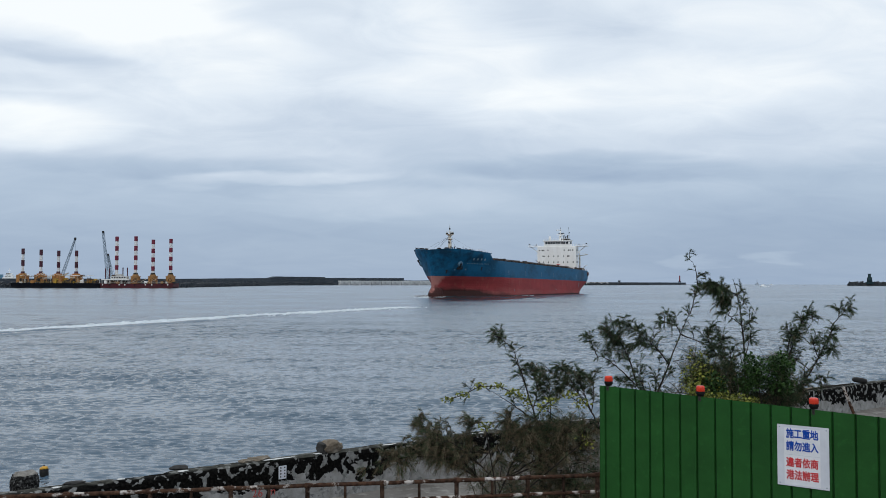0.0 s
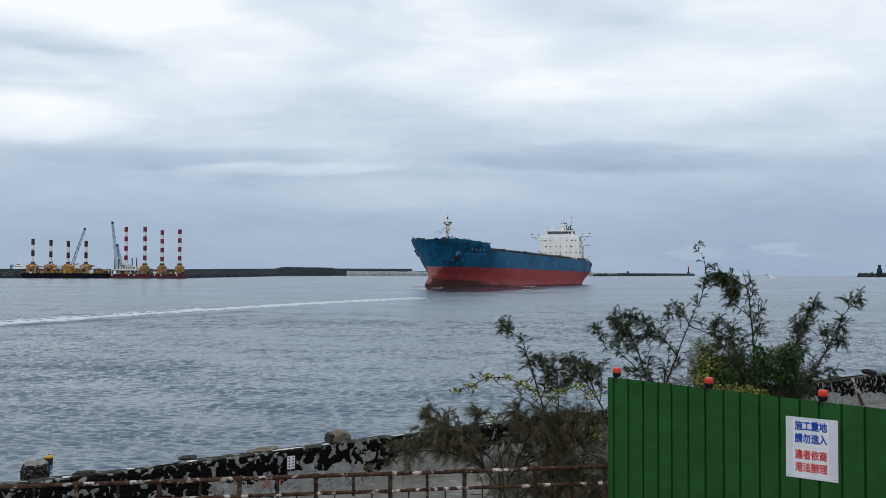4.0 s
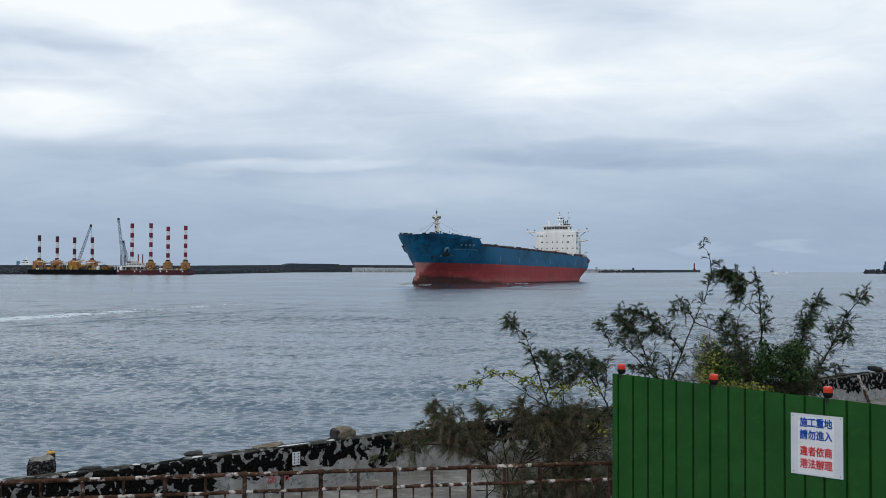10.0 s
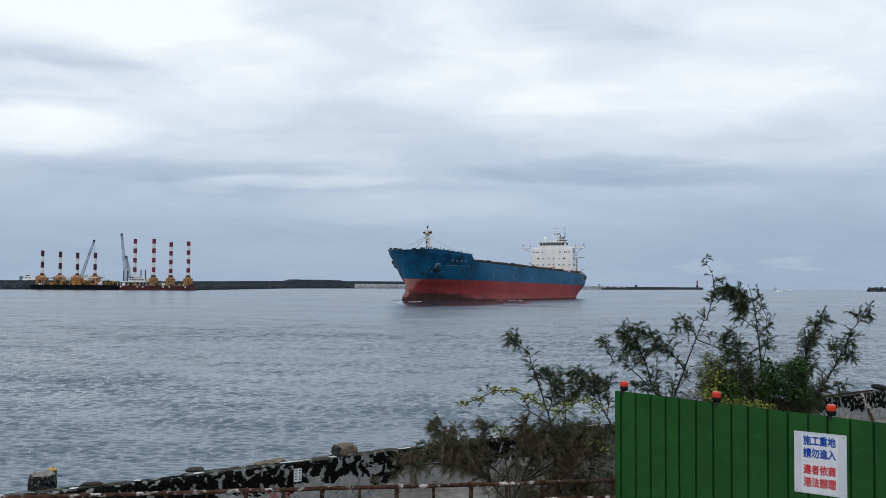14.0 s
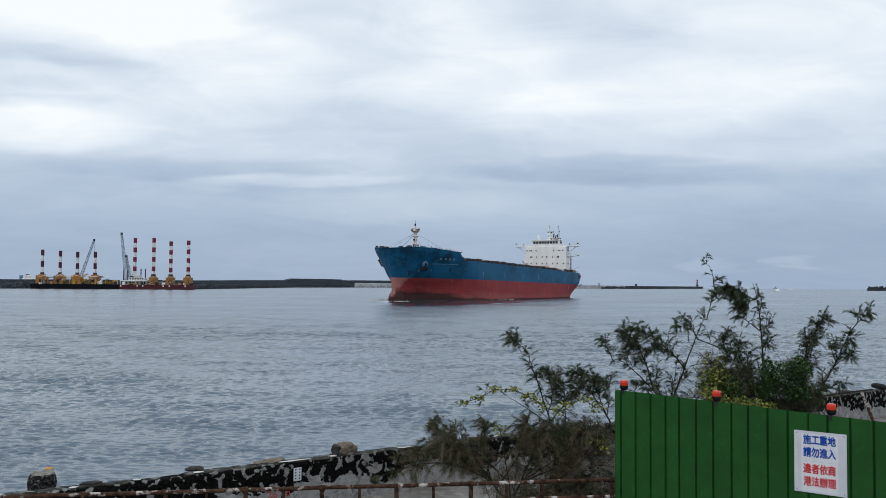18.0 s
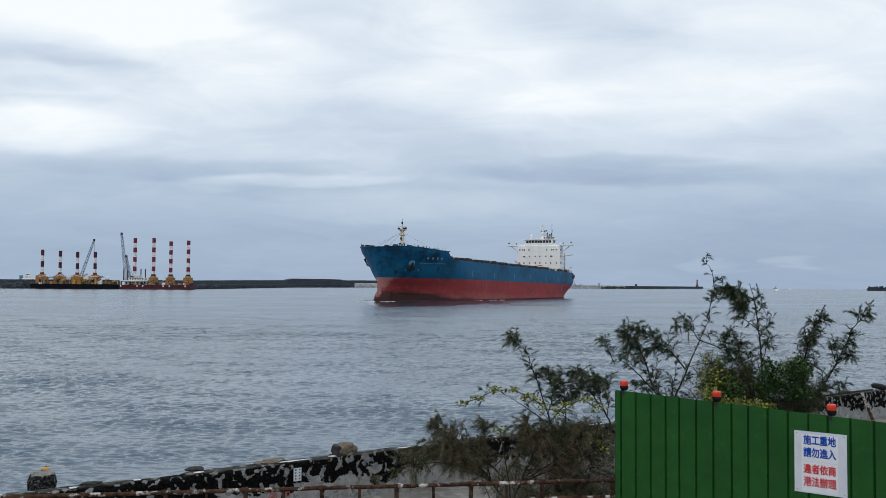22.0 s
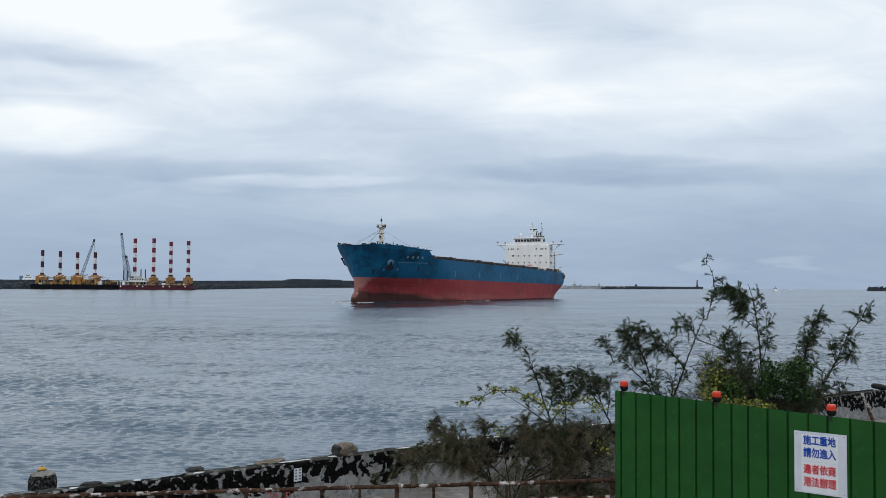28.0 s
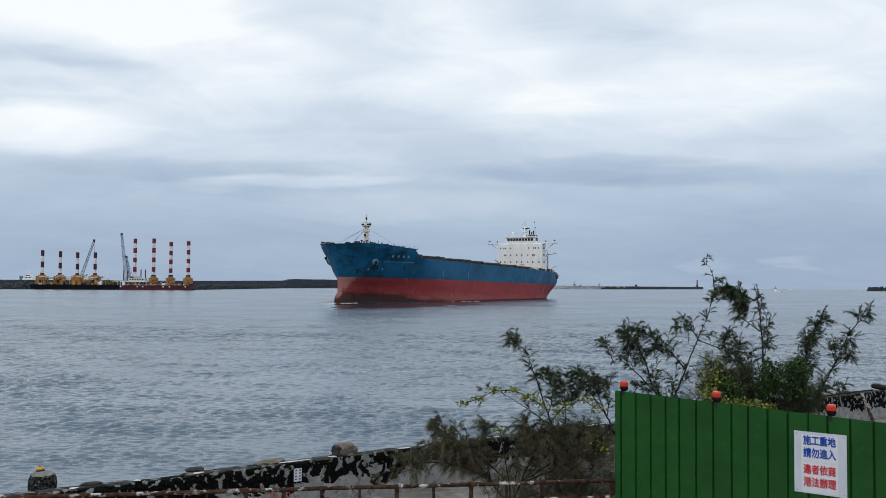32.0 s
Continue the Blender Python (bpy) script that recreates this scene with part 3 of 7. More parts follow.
class Geo:
    """Gathers vertices and faces of one mesh."""

    def __init__(self):
        self.v, self.f = [], []

    def add(self, verts, faces):
        o = len(self.v)
        self.v.extend(tuple(p) for p in verts)
        self.f.extend(tuple(i + o for i in f) for f in faces)
        return self

    def box(self, x0, x1, y0, y1, z0, z1, m=None):
        p = [(x, y, z) for z in (z0, z1) for y in (y0, y1) for x in (x0, x1)]
        if m is not None:
            p = [m @ Vector(q) for q in p]
        return self.add(p, [(0, 2, 3, 1), (4, 5, 7, 6), (0, 1, 5, 4), (2, 6, 7, 3), (0, 4, 6, 2), (1, 3, 7, 5)])

    def chamfer(self, x0, x1, y0, y1, z0, z1, c, m=None):
        """A box with chamfered edges."""
        bm = bmesh.new()
        bmesh.ops.create_cube(bm, size=1)
        for q in bm.verts:
            q.co = (x0 + (q.co.x + .5) * (x1 - x0), y0 + (q.co.y + .5) * (y1 - y0), z0 + (q.co.z + .5) * (z1 - z0))
        bmesh.ops.bevel(bm, geom=bm.edges[:], offset=c, segments=2, profile=0.6, affect="EDGES")
        if m is not None:
            bm.transform(m)
        bm.verts.index_update()
        self.add([q.co[:] for q in bm.verts], [[q.index for q in f.verts] for f in bm.faces])
        bm.free()
        return self

    def tube(self, pts, radii, seg=8, cap=True):
        pts = [Vector(p) for p in pts]
        if not hasattr(radii, "__len__"):
            radii = [radii] * len(pts)
        rings, side = [], None
        for i, p in enumerate(pts):
            d = (pts[min(i + 1, len(pts) - 1)] - pts[max(i - 1, 0)]).normalized()
            if side is None:
                side = d.orthogonal().normalized()
            side = (side - d * side.dot(d)).normalized()
            up = d.cross(side)
            rings.append([p + (side * math.cos(2 * math.pi * k / seg) + up * math.sin(2 * math.pi * k / seg)) * radii[i] for k in range(seg)])
        faces = []
        for i in range(len(pts) - 1):
            for k in range(seg):
                a, b = i * seg + k, i * seg + (k + 1) % seg
                faces.append((a, b, b + seg, a + seg))
        if cap:
            faces.append(tuple(range(seg))[::-1])
            faces.append(tuple((len(pts) - 1) * seg + k for k in range(seg)))
        return self.add([q for r in rings for q in r], faces)

    def lathe(self, prof, seg=16, at=(0, 0, 0)):
        """Turned shape from (radius, height) pairs."""
        return self.tube([(at[0], at[1], at[2] + z) for _, z in prof], [max(r, 1e-4) for r, _ in prof], seg)

    def blob(self, at, size, seed, rough=0.25, level=2):
        """A rough lump."""
        bm = bmesh.new()
        bmesh.ops.create_icosphere(bm, subdivisions=level, radius=1)
        for q in bm.verts:
            k = 1 + rough * noise.noise(q.co * 1.3 + Vector((seed * 7.1, seed * 3.3, seed)))
            k += 0.4 * rough * noise.noise(q.co * 3.1 + Vector((seed, seed * 5.3, 2.0)))
            s = [math.copysign(abs(c) ** 0.72, c) for c in q.co]
            q.co = Vector((s[0] * size[0] * k + at[0], s[1] * size[1] * k + at[1], s[2] * size[2] * k + at[2]))
        bm.verts.index_update()
        self.add([q.co[:] for q in bm.verts], [[q.index for q in f.verts] for f in bm.faces])
        bm.free()
        return self

    def lattice(self, a, b, w0, w1, bays, r):
        """A square lattice boom from a to b."""
        a, b = Vector(a), Vector(b)
        d = (b - a).normalized()
        s = d.orthogonal().normalized()
        u = d.cross(s)
        ring = lambda t: [a.lerp(b, t) + (s * i + u * j) * ((w0 + (w1 - w0) * t) / 2) for i, j in ((-1, -1), (1, -1), (1, 1), (-1, 1))]
        prev = ring(0)
        for k in range(1, bays + 1):
            cur = ring(k / bays)
            for c in range(4):
                self.tube([prev[c], cur[c]], r, 4, False)
                self.tube([prev[c], cur[(c + 1) % 4]], r * 0.6, 3, False)
                self.tube([cur[c], cur[(c + 1) % 4]], r * 0.6, 3, False)
            prev = cur
        return self

    def mesh(self, name, mat, smooth=False):
        me = bpy.data.meshes.new(name)
        me.from_pydata(self.v, [], self.f)
        me.materials.append(mat)
        if smooth:
            me.shade_smooth()
        me.update()
        return me


def part(name, geo, mat, parent=None, label="", smooth=False, at=None):
    """Links a Geo (or a ready mesh) as one mesh object under its thing or part."""
    me = geo.mesh(name, mat, smooth) if isinstance(geo, Geo) else geo
    ob = new(name, me)
    if parent is not None:
        ob.parent = parent
    if at is not None:
        ob.matrix_basis = at
    if label:
        ob["label"] = label
    return ob


def thing(name, label, category, at=None, group="", kind=""):
    """An Empty at the base of a thing."""
    ob = new(name)
    ob.empty_display_size = 0.2
    if at is not None:
        ob.matrix_basis = at
    return tagged(ob, label, category, group, kind)


def smoothstep(a, b, x):
    t = min(1, max(0, (x - a) / (b - a)))
    return t * t * (3 - 2 * t)

# ---- the large structure: sea, land, sea wall ----

SEA = -0.5  # water level


def build_sea():
    """One sheet to the horizon; finer, and really waved, near the quay."""
    rng = np.random.default_rng(7)
    ys = [9.0]
    while ys[-1] < 240:
        ys.append(ys[-1] * 1.0024 + 0.004)
    while ys[-1] < 420:
        ys.append(ys[-1] * 1.012)
    while ys[-1] < 9000:
        ys.append(ys[-1] * 1.16)
    ys = np.array([-60.0] + ys)
    cols = np.concatenate([[-1], np.linspace(-1, 1, 621), [1]])
    Y = np.repeat(ys[:, None], len(cols), 1)
    half = 0.53 * np.maximum(Y, 0) + 9
    X = cols[None, :] * half + 4.5
    X[:, 0], X[:, -1] = -7500, 7500
    Z = np.zeros_like(X)
    cell = np.maximum(np.gradient(ys)[:, None] * np.ones_like(X), half / 310)
    # cat's-paws: livelier and calmer patches
    paw = np.zeros_like(X)
    for k in range(9):
        th, f = rng.uniform(0, 3.14), rng.uniform(0.05, 0.22)
        paw += np.sin((math.cos(th) * X * 0.55 + math.sin(th) * Y) * f + rng.uniform(0, 6.28))
    paw = np.clip(0.90 + 0.08 * paw, 0.60, 1.25)
    # gusts: groups of steeper wavelets a few metres across
    gust = np.zeros_like(X)
    for k in range(14):
        th, f = rng.uniform(0.2, 2.9), rng.uniform(0.35, 1.9)
        gust += np.sin((math.cos(th) * X * 0.6 + math.sin(th) * Y * 0.55) * f + rng.uniform(0, 6.28))
    paw = paw * np.clip(1.0 + 0.09 * gust, 0.55, 1.5)
    # short steep wavelets, a fifth of a metre to a metre long
    for k in range(60):
        lam = 0.20 * 1.028 ** k
        th = 1.45 + rng.normal() * 0.38
        amp = 0.0094 * lam * np.clip(1.9 - lam / (0.010 * np.maximum(Y, 0) + 0.15), 0.25, 1.35)
        fade = np.clip(lam / (2.1 * cell) - 0.4, 0, 1)
        ph = rng.uniform(0, 6.28)
        kx, ky = math.cos(th) * 6.283 / lam, math.sin(th) * 6.283 / lam
        s = np.sin(kx * X + ky * Y + ph)
        Z += amp * fade * paw * (s + 0.4 * (s * s - 0.5))
    Z[:, :2] = 0
    Z[:, -2:] = 0
    n, m = X.shape
    me = bpy.data.meshes.new("water")
    co = np.stack([X, Y, Z], 2).reshape(-1, 3).astype(np.float32)
    i = np.arange(n - 1)[:, None] * m + np.arange(m - 1)[None, :]
    q = np.stack([i, i + 1, i + 1 + m, i + m], 2).reshape(-1, 4)
    me.vertices.add(len(co))
    me.vertices.foreach_set("co", co.ravel())
    me.loops.add(q.size)
    me.loops.foreach_set("vertex_index", q.ravel().astype(np.int32))
    me.polygons.add(len(q))
    me.polygons.foreach_set("loop_start", np.arange(0, q.size, 4, dtype=np.int32))
    me.materials.append(M_water)
    me.update(calc_edges=True)
    me.shade_smooth()
    return tagged(part("water", me, M_water), "rippled blue-grey sea under an overcast sky", "sea", kind="structure")


WALL_A = Vector((-5.04, 11.24, 0))          # on the inner face of the sea wall
WALL_D = Vector((16.59, 12.22, 0)).normalized()
WALL_N = Vector((-WALL_D.y, WALL_D.x, 0))   # towards the sea
WALL_TOP, GROUND = 3.80, 3.15
WALL_M = Matrix.Translation(WALL_A + Vector((0, 0, GROUND))) @ Matrix.Rotation(math.atan2(WALL_D.y, WALL_D.x), 4, "Z")


def build_land():
    a, b = WALL_A - WALL_D * 400, WALL_A + WALL_D * 400
    n = WALL_N * 0.1
    g = Geo()
    rows = [0, 0.9, 2.2, 4, 7, 12, 30, 120, 400]
    cols = [i / 60 for i in range(61)]
    spread = lambda t: math.copysign(abs(2 * t - 1) ** 3.2, 2 * t - 1) * 400
    vs = []
    for r in rows:
        for c in cols:
            p = WALL_A + n + WALL_D * spread(c) - WALL_N * r
            dz = 0.035 * noise.noise(Vector((p.x * 0.7, p.y * 0.7, 1))) if 0 < r < 12 else 0
            vs.append((p.x, p.y, GROUND + dz - 0.01))
    w = len(cols)
    g.add(vs, [(j * w + i, (j + 1) * w + i, (j + 1) * w + i + 1, j * w + i + 1) for j in range(len(rows) - 1) for i in range(w - 1)])
    return tagged(part("ground", g, M_ground, smooth=True), "grey-brown worn concrete quay ground", "ground", kind="structure")


def build_wall():
    """Low sea wall with worn, uneven edges, in its own space: x along, y to the sea, z up from the quay."""
    g = Geo()
    h, d = WALL_TOP - GROUND, 0.27
    step, x0, x1 = 0.12, -9.0, 32.0
    n = int((x1 - x0) / step)
    prof = [(0.0, -0.3), (0.0, 0.25), (0.0, h - 0.06), (0.018, h - 0.012), (0.06, h), (d - 0.05, h + 0.004), (d, h - 0.04), (d + 0.05, h - 0.5), (d + 0.25, -1.5), (d + 0.9, -5.5)]
    k = len(prof)
    vs = []
    for i in range(n + 1):
        x = x0 + i * step
        for j, (y, z) in enumerate(prof):
            q = Vector((x * 1.7, j * 2.1, 0.4))
            amp = 0.022 if 2 <= j <= 6 else 0.012
            dz = amp * noise.noise(q) + 0.5 * amp * noise.noise(q * 3.3)
            if 3 <= j <= 5 and noise.noise(Vector((x * 0.9, 3, 3))) > 0.32:
                dz -= 0.025
            vs.append((x, y + amp * noise.noise(q + Vector((9, 0, 0))), z + dz))
    g.add(vs, [(i * k + j, (i + 1) * k + j, (i + 1) * k + j + 1, i * k + j + 1) for i in range(n) for j in range(k - 1)])
    wall = tagged(part("sea_wall", g, M_wall, at=WALL_M), "low concrete sea wall, black algae and pale lichen", "wall", kind="structure")
    # ledge outside the wall on which rubble and the bollard stand
    g = Geo()
    g.chamfer(-9, 32, d + 0.04, d + 1.6, -6, h - 0.42, 0.05)
    tagged(part("ledge", g, M_stonedark, at=WALL_M), "dark wet concrete ledge outside the sea wall", "ledge", kind="structure")
    # white droppings on the coping
    rng = random.Random(5)
    for x, w in ((2.15, 0.16), (3.6, 0.5), (4.25, 0.14), (5.55, 0.30), (6.1, 0.2), (7.35, 0.34), (8.75, 0.22), (9.9, 0.5), (1.3, 0.1), (0.5, 0.12), (11.2, 0.3)):
        g = Geo()
        m = 14
        ring = []
        for a in range(m):
            r = 1 + rng.uniform(-0.3, 0.3)
            ring.append((x + math.cos(2 * math.pi * a / m) * w * 0.5 * r, 0.05 + math.sin(2 * math.pi * a / m) * 0.045 * r))
        g.add([(p, q, h + 0.018) for p, q in ring] + [(x, 0.05, h + 0.026)], [(a, (a + 1) % m, m) for a in range(m)])
        part("dropping", g, M_dropping, wall)
    return wall


sea = build_sea()
build_land()
sea_wall = build_wall()

# ---- far shore: breakwaters, lighthouse, beacon ----


def strip_wall(name, path, z0, z1, width, mat, label, category, steps=24, wobble=0.0):
    """A long wall along a plan path of (x, y); z1 is its top, or the tops at its two ends."""
    za, zb = z1 if isinstance(z1, tuple) else (z1, z1)
    g = Geo()
    pts = []
    for (xa, ya), (xb, yb) in zip(path, path[1:]):
        for i in range(steps):
            t = i / steps
            pts.append(Vector((xa + (xb - xa) * t, ya + (yb - ya) * t, 0)))
    pts.append(Vector((*path[-1], 0)))
    vs = []
    for i, p in enumerate(pts):
        d = (pts[min(i + 1, len(pts) - 1)] - pts[max(i - 1, 0)]).normalized()
        nrm = Vector((-d.y, d.x, 0))
        top = za + (zb - za) * i / (len(pts) - 1) + wobble * noise.noise(Vector((i * 0.37, za, 2)))
        for s, z in ((-1, z0), (-0.92, top), (0.92, top), (1, z0)):
            q = p + nrm * (s * width / 2)
            vs.append((q.x, q.y, z))
    m = len(pts)
    f = [(i * 4 + j, i * 4 + j + 1, (i + 1) * 4 + j + 1, (i + 1) * 4 + j) for i in range(m - 1) for j in range(3)]
    f += [(0, 1, 2, 3), tuple((m - 1) * 4 + j for j in (3, 2, 1, 0))]
    g.add(vs, f)
    return tagged(part(name, g, mat), label, category, kind="structure")


def rubble_strip(name, path, count, size, spread, zmax, mat, label, seed):
    """Armour rock heaped along a plan path."""
    rng = random.Random(seed)
    base = Geo().blob((0, 0, 0), (1, 1, 0.8), seed, 0.5, 1)
    segs = list(zip(path, path[1:]))
    lens = [math.dist(a, b) for a, b in segs]
    g = Geo()
    for _ in range(count):
        r = rng.uniform(0, sum(lens))
        for (a, b), ln in zip(segs, lens):
            if r <= ln:
                break
            r -= ln
        t = r / ln
        off = rng.uniform(-1, 1)
        d = Vector((b[0] - a[0], b[1] - a[1], 0)).normalized()
        x = a[0] + (b[0] - a[0]) * t - d.y * off * spread * -1
        y = a[1] + (b[1] - a[1]) * t - d.x * off * spread
        z = (1 - abs(off)) * zmax * rng.uniform(0.5, 1.05)
        s = size * rng.uniform(0.6, 1.35)
        m = Matrix.Translation((x, y, z)) @ Euler((rng.uniform(0, 6), rng.uniform(0, 6), rng.uniform(0, 6))).to_matrix().to_4x4() @ Matrix.Diagonal((s, s * rng.uniform(.6, 1), s, 1))
        g.add([m @ Vector(q) for q in base.v], base.f)
    return tagged(part(name, g, mat), label, "breakwater", kind="stuff")


def build_far_shore():
    long_wall = "long dark grey concrete breakwater on the far side"
    strip_wall("breakwater", [(-760, 985), (-475, 1035), (-318, 1128)], -2, (9.6, 10.2), 9, M_break, long_wall, "breakwater", 30, 0.4)
    strip_wall("breakwater", [(-318, 1128), (-330, 1900)], -2, (10.2, 14.8), 9, M_break, long_wall, "breakwater", 30, 0.4)
    strip_wall("breakwater", [(-331, 1898), (-322, 1925)], -2, (14.8, 18.4), 12, M_break, "sloping end of the raised breakwater section", "breakwater", 6)
    strip_wall("breakwater", [(-322, 1925), (-243, 2130)], -2, 18.4, 12, M_break, "raised dark section of the long breakwater", "breakwater", 20, 0.6)
    strip_wall("breakwater", [(-243, 2130), (-62, 2350)], -2, (16.6, 17.4), 10, M_break, long_wall, "breakwater", 14, 0.3)
    strip_wall("breakwater", [(-62, 2352), (75, 2310)], -2, 11.4, 10, M_break, "low end of the long grey breakwater", "breakwater", 14, 0.3)
    front = [(-760, 968), (-475, 1018), (-302, 1112), (-314, 1880), (-222, 2112)]
    strip_wall("breakwater_apron", front, -2, (2.6, 6.0), 14, M_rubble, "grey rock apron at the foot of the breakwater", "breakwater", 30, 1.2)
    rubble_strip("armour_rocks", front, 1900, 2.3, 8.0, 4.6, M_rubble, "mottled grey armour rocks along the breakwater foot", 3)
    # pale caisson quay, in blocks with open joints
    a, b = Vector((-199, 2060, 0)), Vector((50, 2240, 0))
    n = 11
    cq = thing("caisson_quay", "pale grey concrete caissons in a straight row", "quay", pose(0, 0, 0), kind="structure")
    d = (b - a) / n
    ang = math.atan2(d.y, d.x)
    for i in range(n):
        g = Geo()
        ln = d.length
        g.chamfer(0.6 + 0.5 * (i % 3 == 0), ln - 0.6, -5, 5, -2, 9.9 + 0.25 * math.sin(i * 2.3), 0.3)
        part("caisson", g, M_caisson, cq, at=Matrix.Translation(a + d * i) @ Matrix.Rotation(ang, 4, "Z"))
    # outer arm
    strip_wall("breakwater", [(50, 2240), (324, 2395), (520, 2600)], -2, 8.6, 9, M_caisson, "pale concrete breakwater wall beyond the ship", "breakwater", 16, 0.5)
    strip_wall("breakwater", [(400, 2560), (635, 2780), (968, 3380)], -2, 8.0, 10, M_break, "outer breakwater arm with a level parapet", "breakwater", 20, 0.25)
    rubble_strip("armour_rocks", [(440, 2480), (700, 2860)], 420, 2.8, 9, 5.0, M_tetra, "dark armour blocks heaped at the outer breakwater", 5)
    # things on the breakwater: small sheds and posts
    for x, y, w, h, tall in ((352, 2420, 9, 4, 9), (372, 2440, 5, 3, 0), (432, 2500, 5, 6, 0), (566, 2650, 6, 5, 0)):
        t = thing("signal_hut", "small dark hut on top of the breakwater", "hut", pose(x, y, 8.0))
        part("hut_wall", Geo().chamfer(-w / 2, w / 2, -2, 2, 0, h, 0.2), M_break if y > 2500 else M_caisson, t)
        part("hut_roof", Geo().box(-w / 2 - 0.4, w / 2 + 0.4, -2.4, 2.4, h, h + 0.4), M_dark, t)
        if tall:
            part("pole", Geo().tube([(0, 0, h), (0, 0, h + tall)], 0.3, 6), M_dark, t)
    # red lighthouse at the end of the arm
    lt = thing("lighthouse", "small red lighthouse on the breakwater end", "lighthouse", pose(936, 3330, 9.2))
    part("foot", Geo().lathe([(5, -1), (5, 3), (4.2, 3.2)], 12), M_break, lt)
    part("tower", Geo().lathe([(2.6, 3), (1.9, 20)], 14), M_lightred, lt, smooth=True)
    part("gallery", Geo().lathe([(2.7, 19.6), (2.9, 20.4), (2.7, 20.8)], 14), M_lightred, lt)
    part("lantern", Geo().lathe([(1.9, 20.8), (1.9, 23.4), (0.2, 25.2)], 12), M_lightred, lt)
    # dark beacon tower on an armoured head
    rubble_strip("armour_blocks", [(1130, 2400), (1290, 2400)], 420, 3.4, 9, 9.5, M_tetra, "dark concrete armour blocks round the beacon", 9)
    rubble_strip("armour_blocks", [(1290, 2400), (1480, 2430)], 420, 3.4, 9, 9.0, M_tetra, "dark concrete armour blocks heaped out of the sea", 11)
    strip_wall("breakwater_head", [(1140, 2400), (1480, 2425)], -2, 5.5, 12, M_tetra, "dark core of the armoured breakwater", "breakwater", 10, 1.0)
    bt = thing("beacon_tower", "dark green stepped beacon tower on the rocks", "beacon", pose(1181, 2392, 5))
    part("plinth", Geo().chamfer(-8.5, 8.5, -6, 6, 0, 5.5, 0.6), M_beacon, bt)
    part("shaft", Geo().lathe([(7.0, 5), (6.2, 16), (5.6, 16.5)], 14), M_beacon, bt, smooth=True)
    part("gallery", Geo().lathe([(6.4, 16.3), (6.4, 17.3)], 14), M_beacon, bt)
    part("lantern", Geo().lathe([(4.0, 17), (3.8, 25), (4.4, 25.4), (4.2, 27)], 12), M_beacon, bt)


build_far_shore()

# ---- jack-up barges and cranes off the breakwater ----


def leg(parent, x, y, z0, z1, band, first_red, mred, r=1.65, slim=0.92):
    """A jack-up leg in painted bands, from the top down."""
    z, k = z1, 0
    while z > z0:
        zl = max(z0, z - band)
        red = (k % 2 == 0) == first_red
        g = Geo()
        rr = r * (1.12 if red else slim)
        g.lathe([(rr * 0.94, zl), (rr, zl + 0.15), (rr, z - 0.15), (rr * 0.94, z)], 12, (x, y, 0))
        part("leg_band", g, mred if red else M_legwhite, parent)
        z, k = zl, k + 1
    return parent


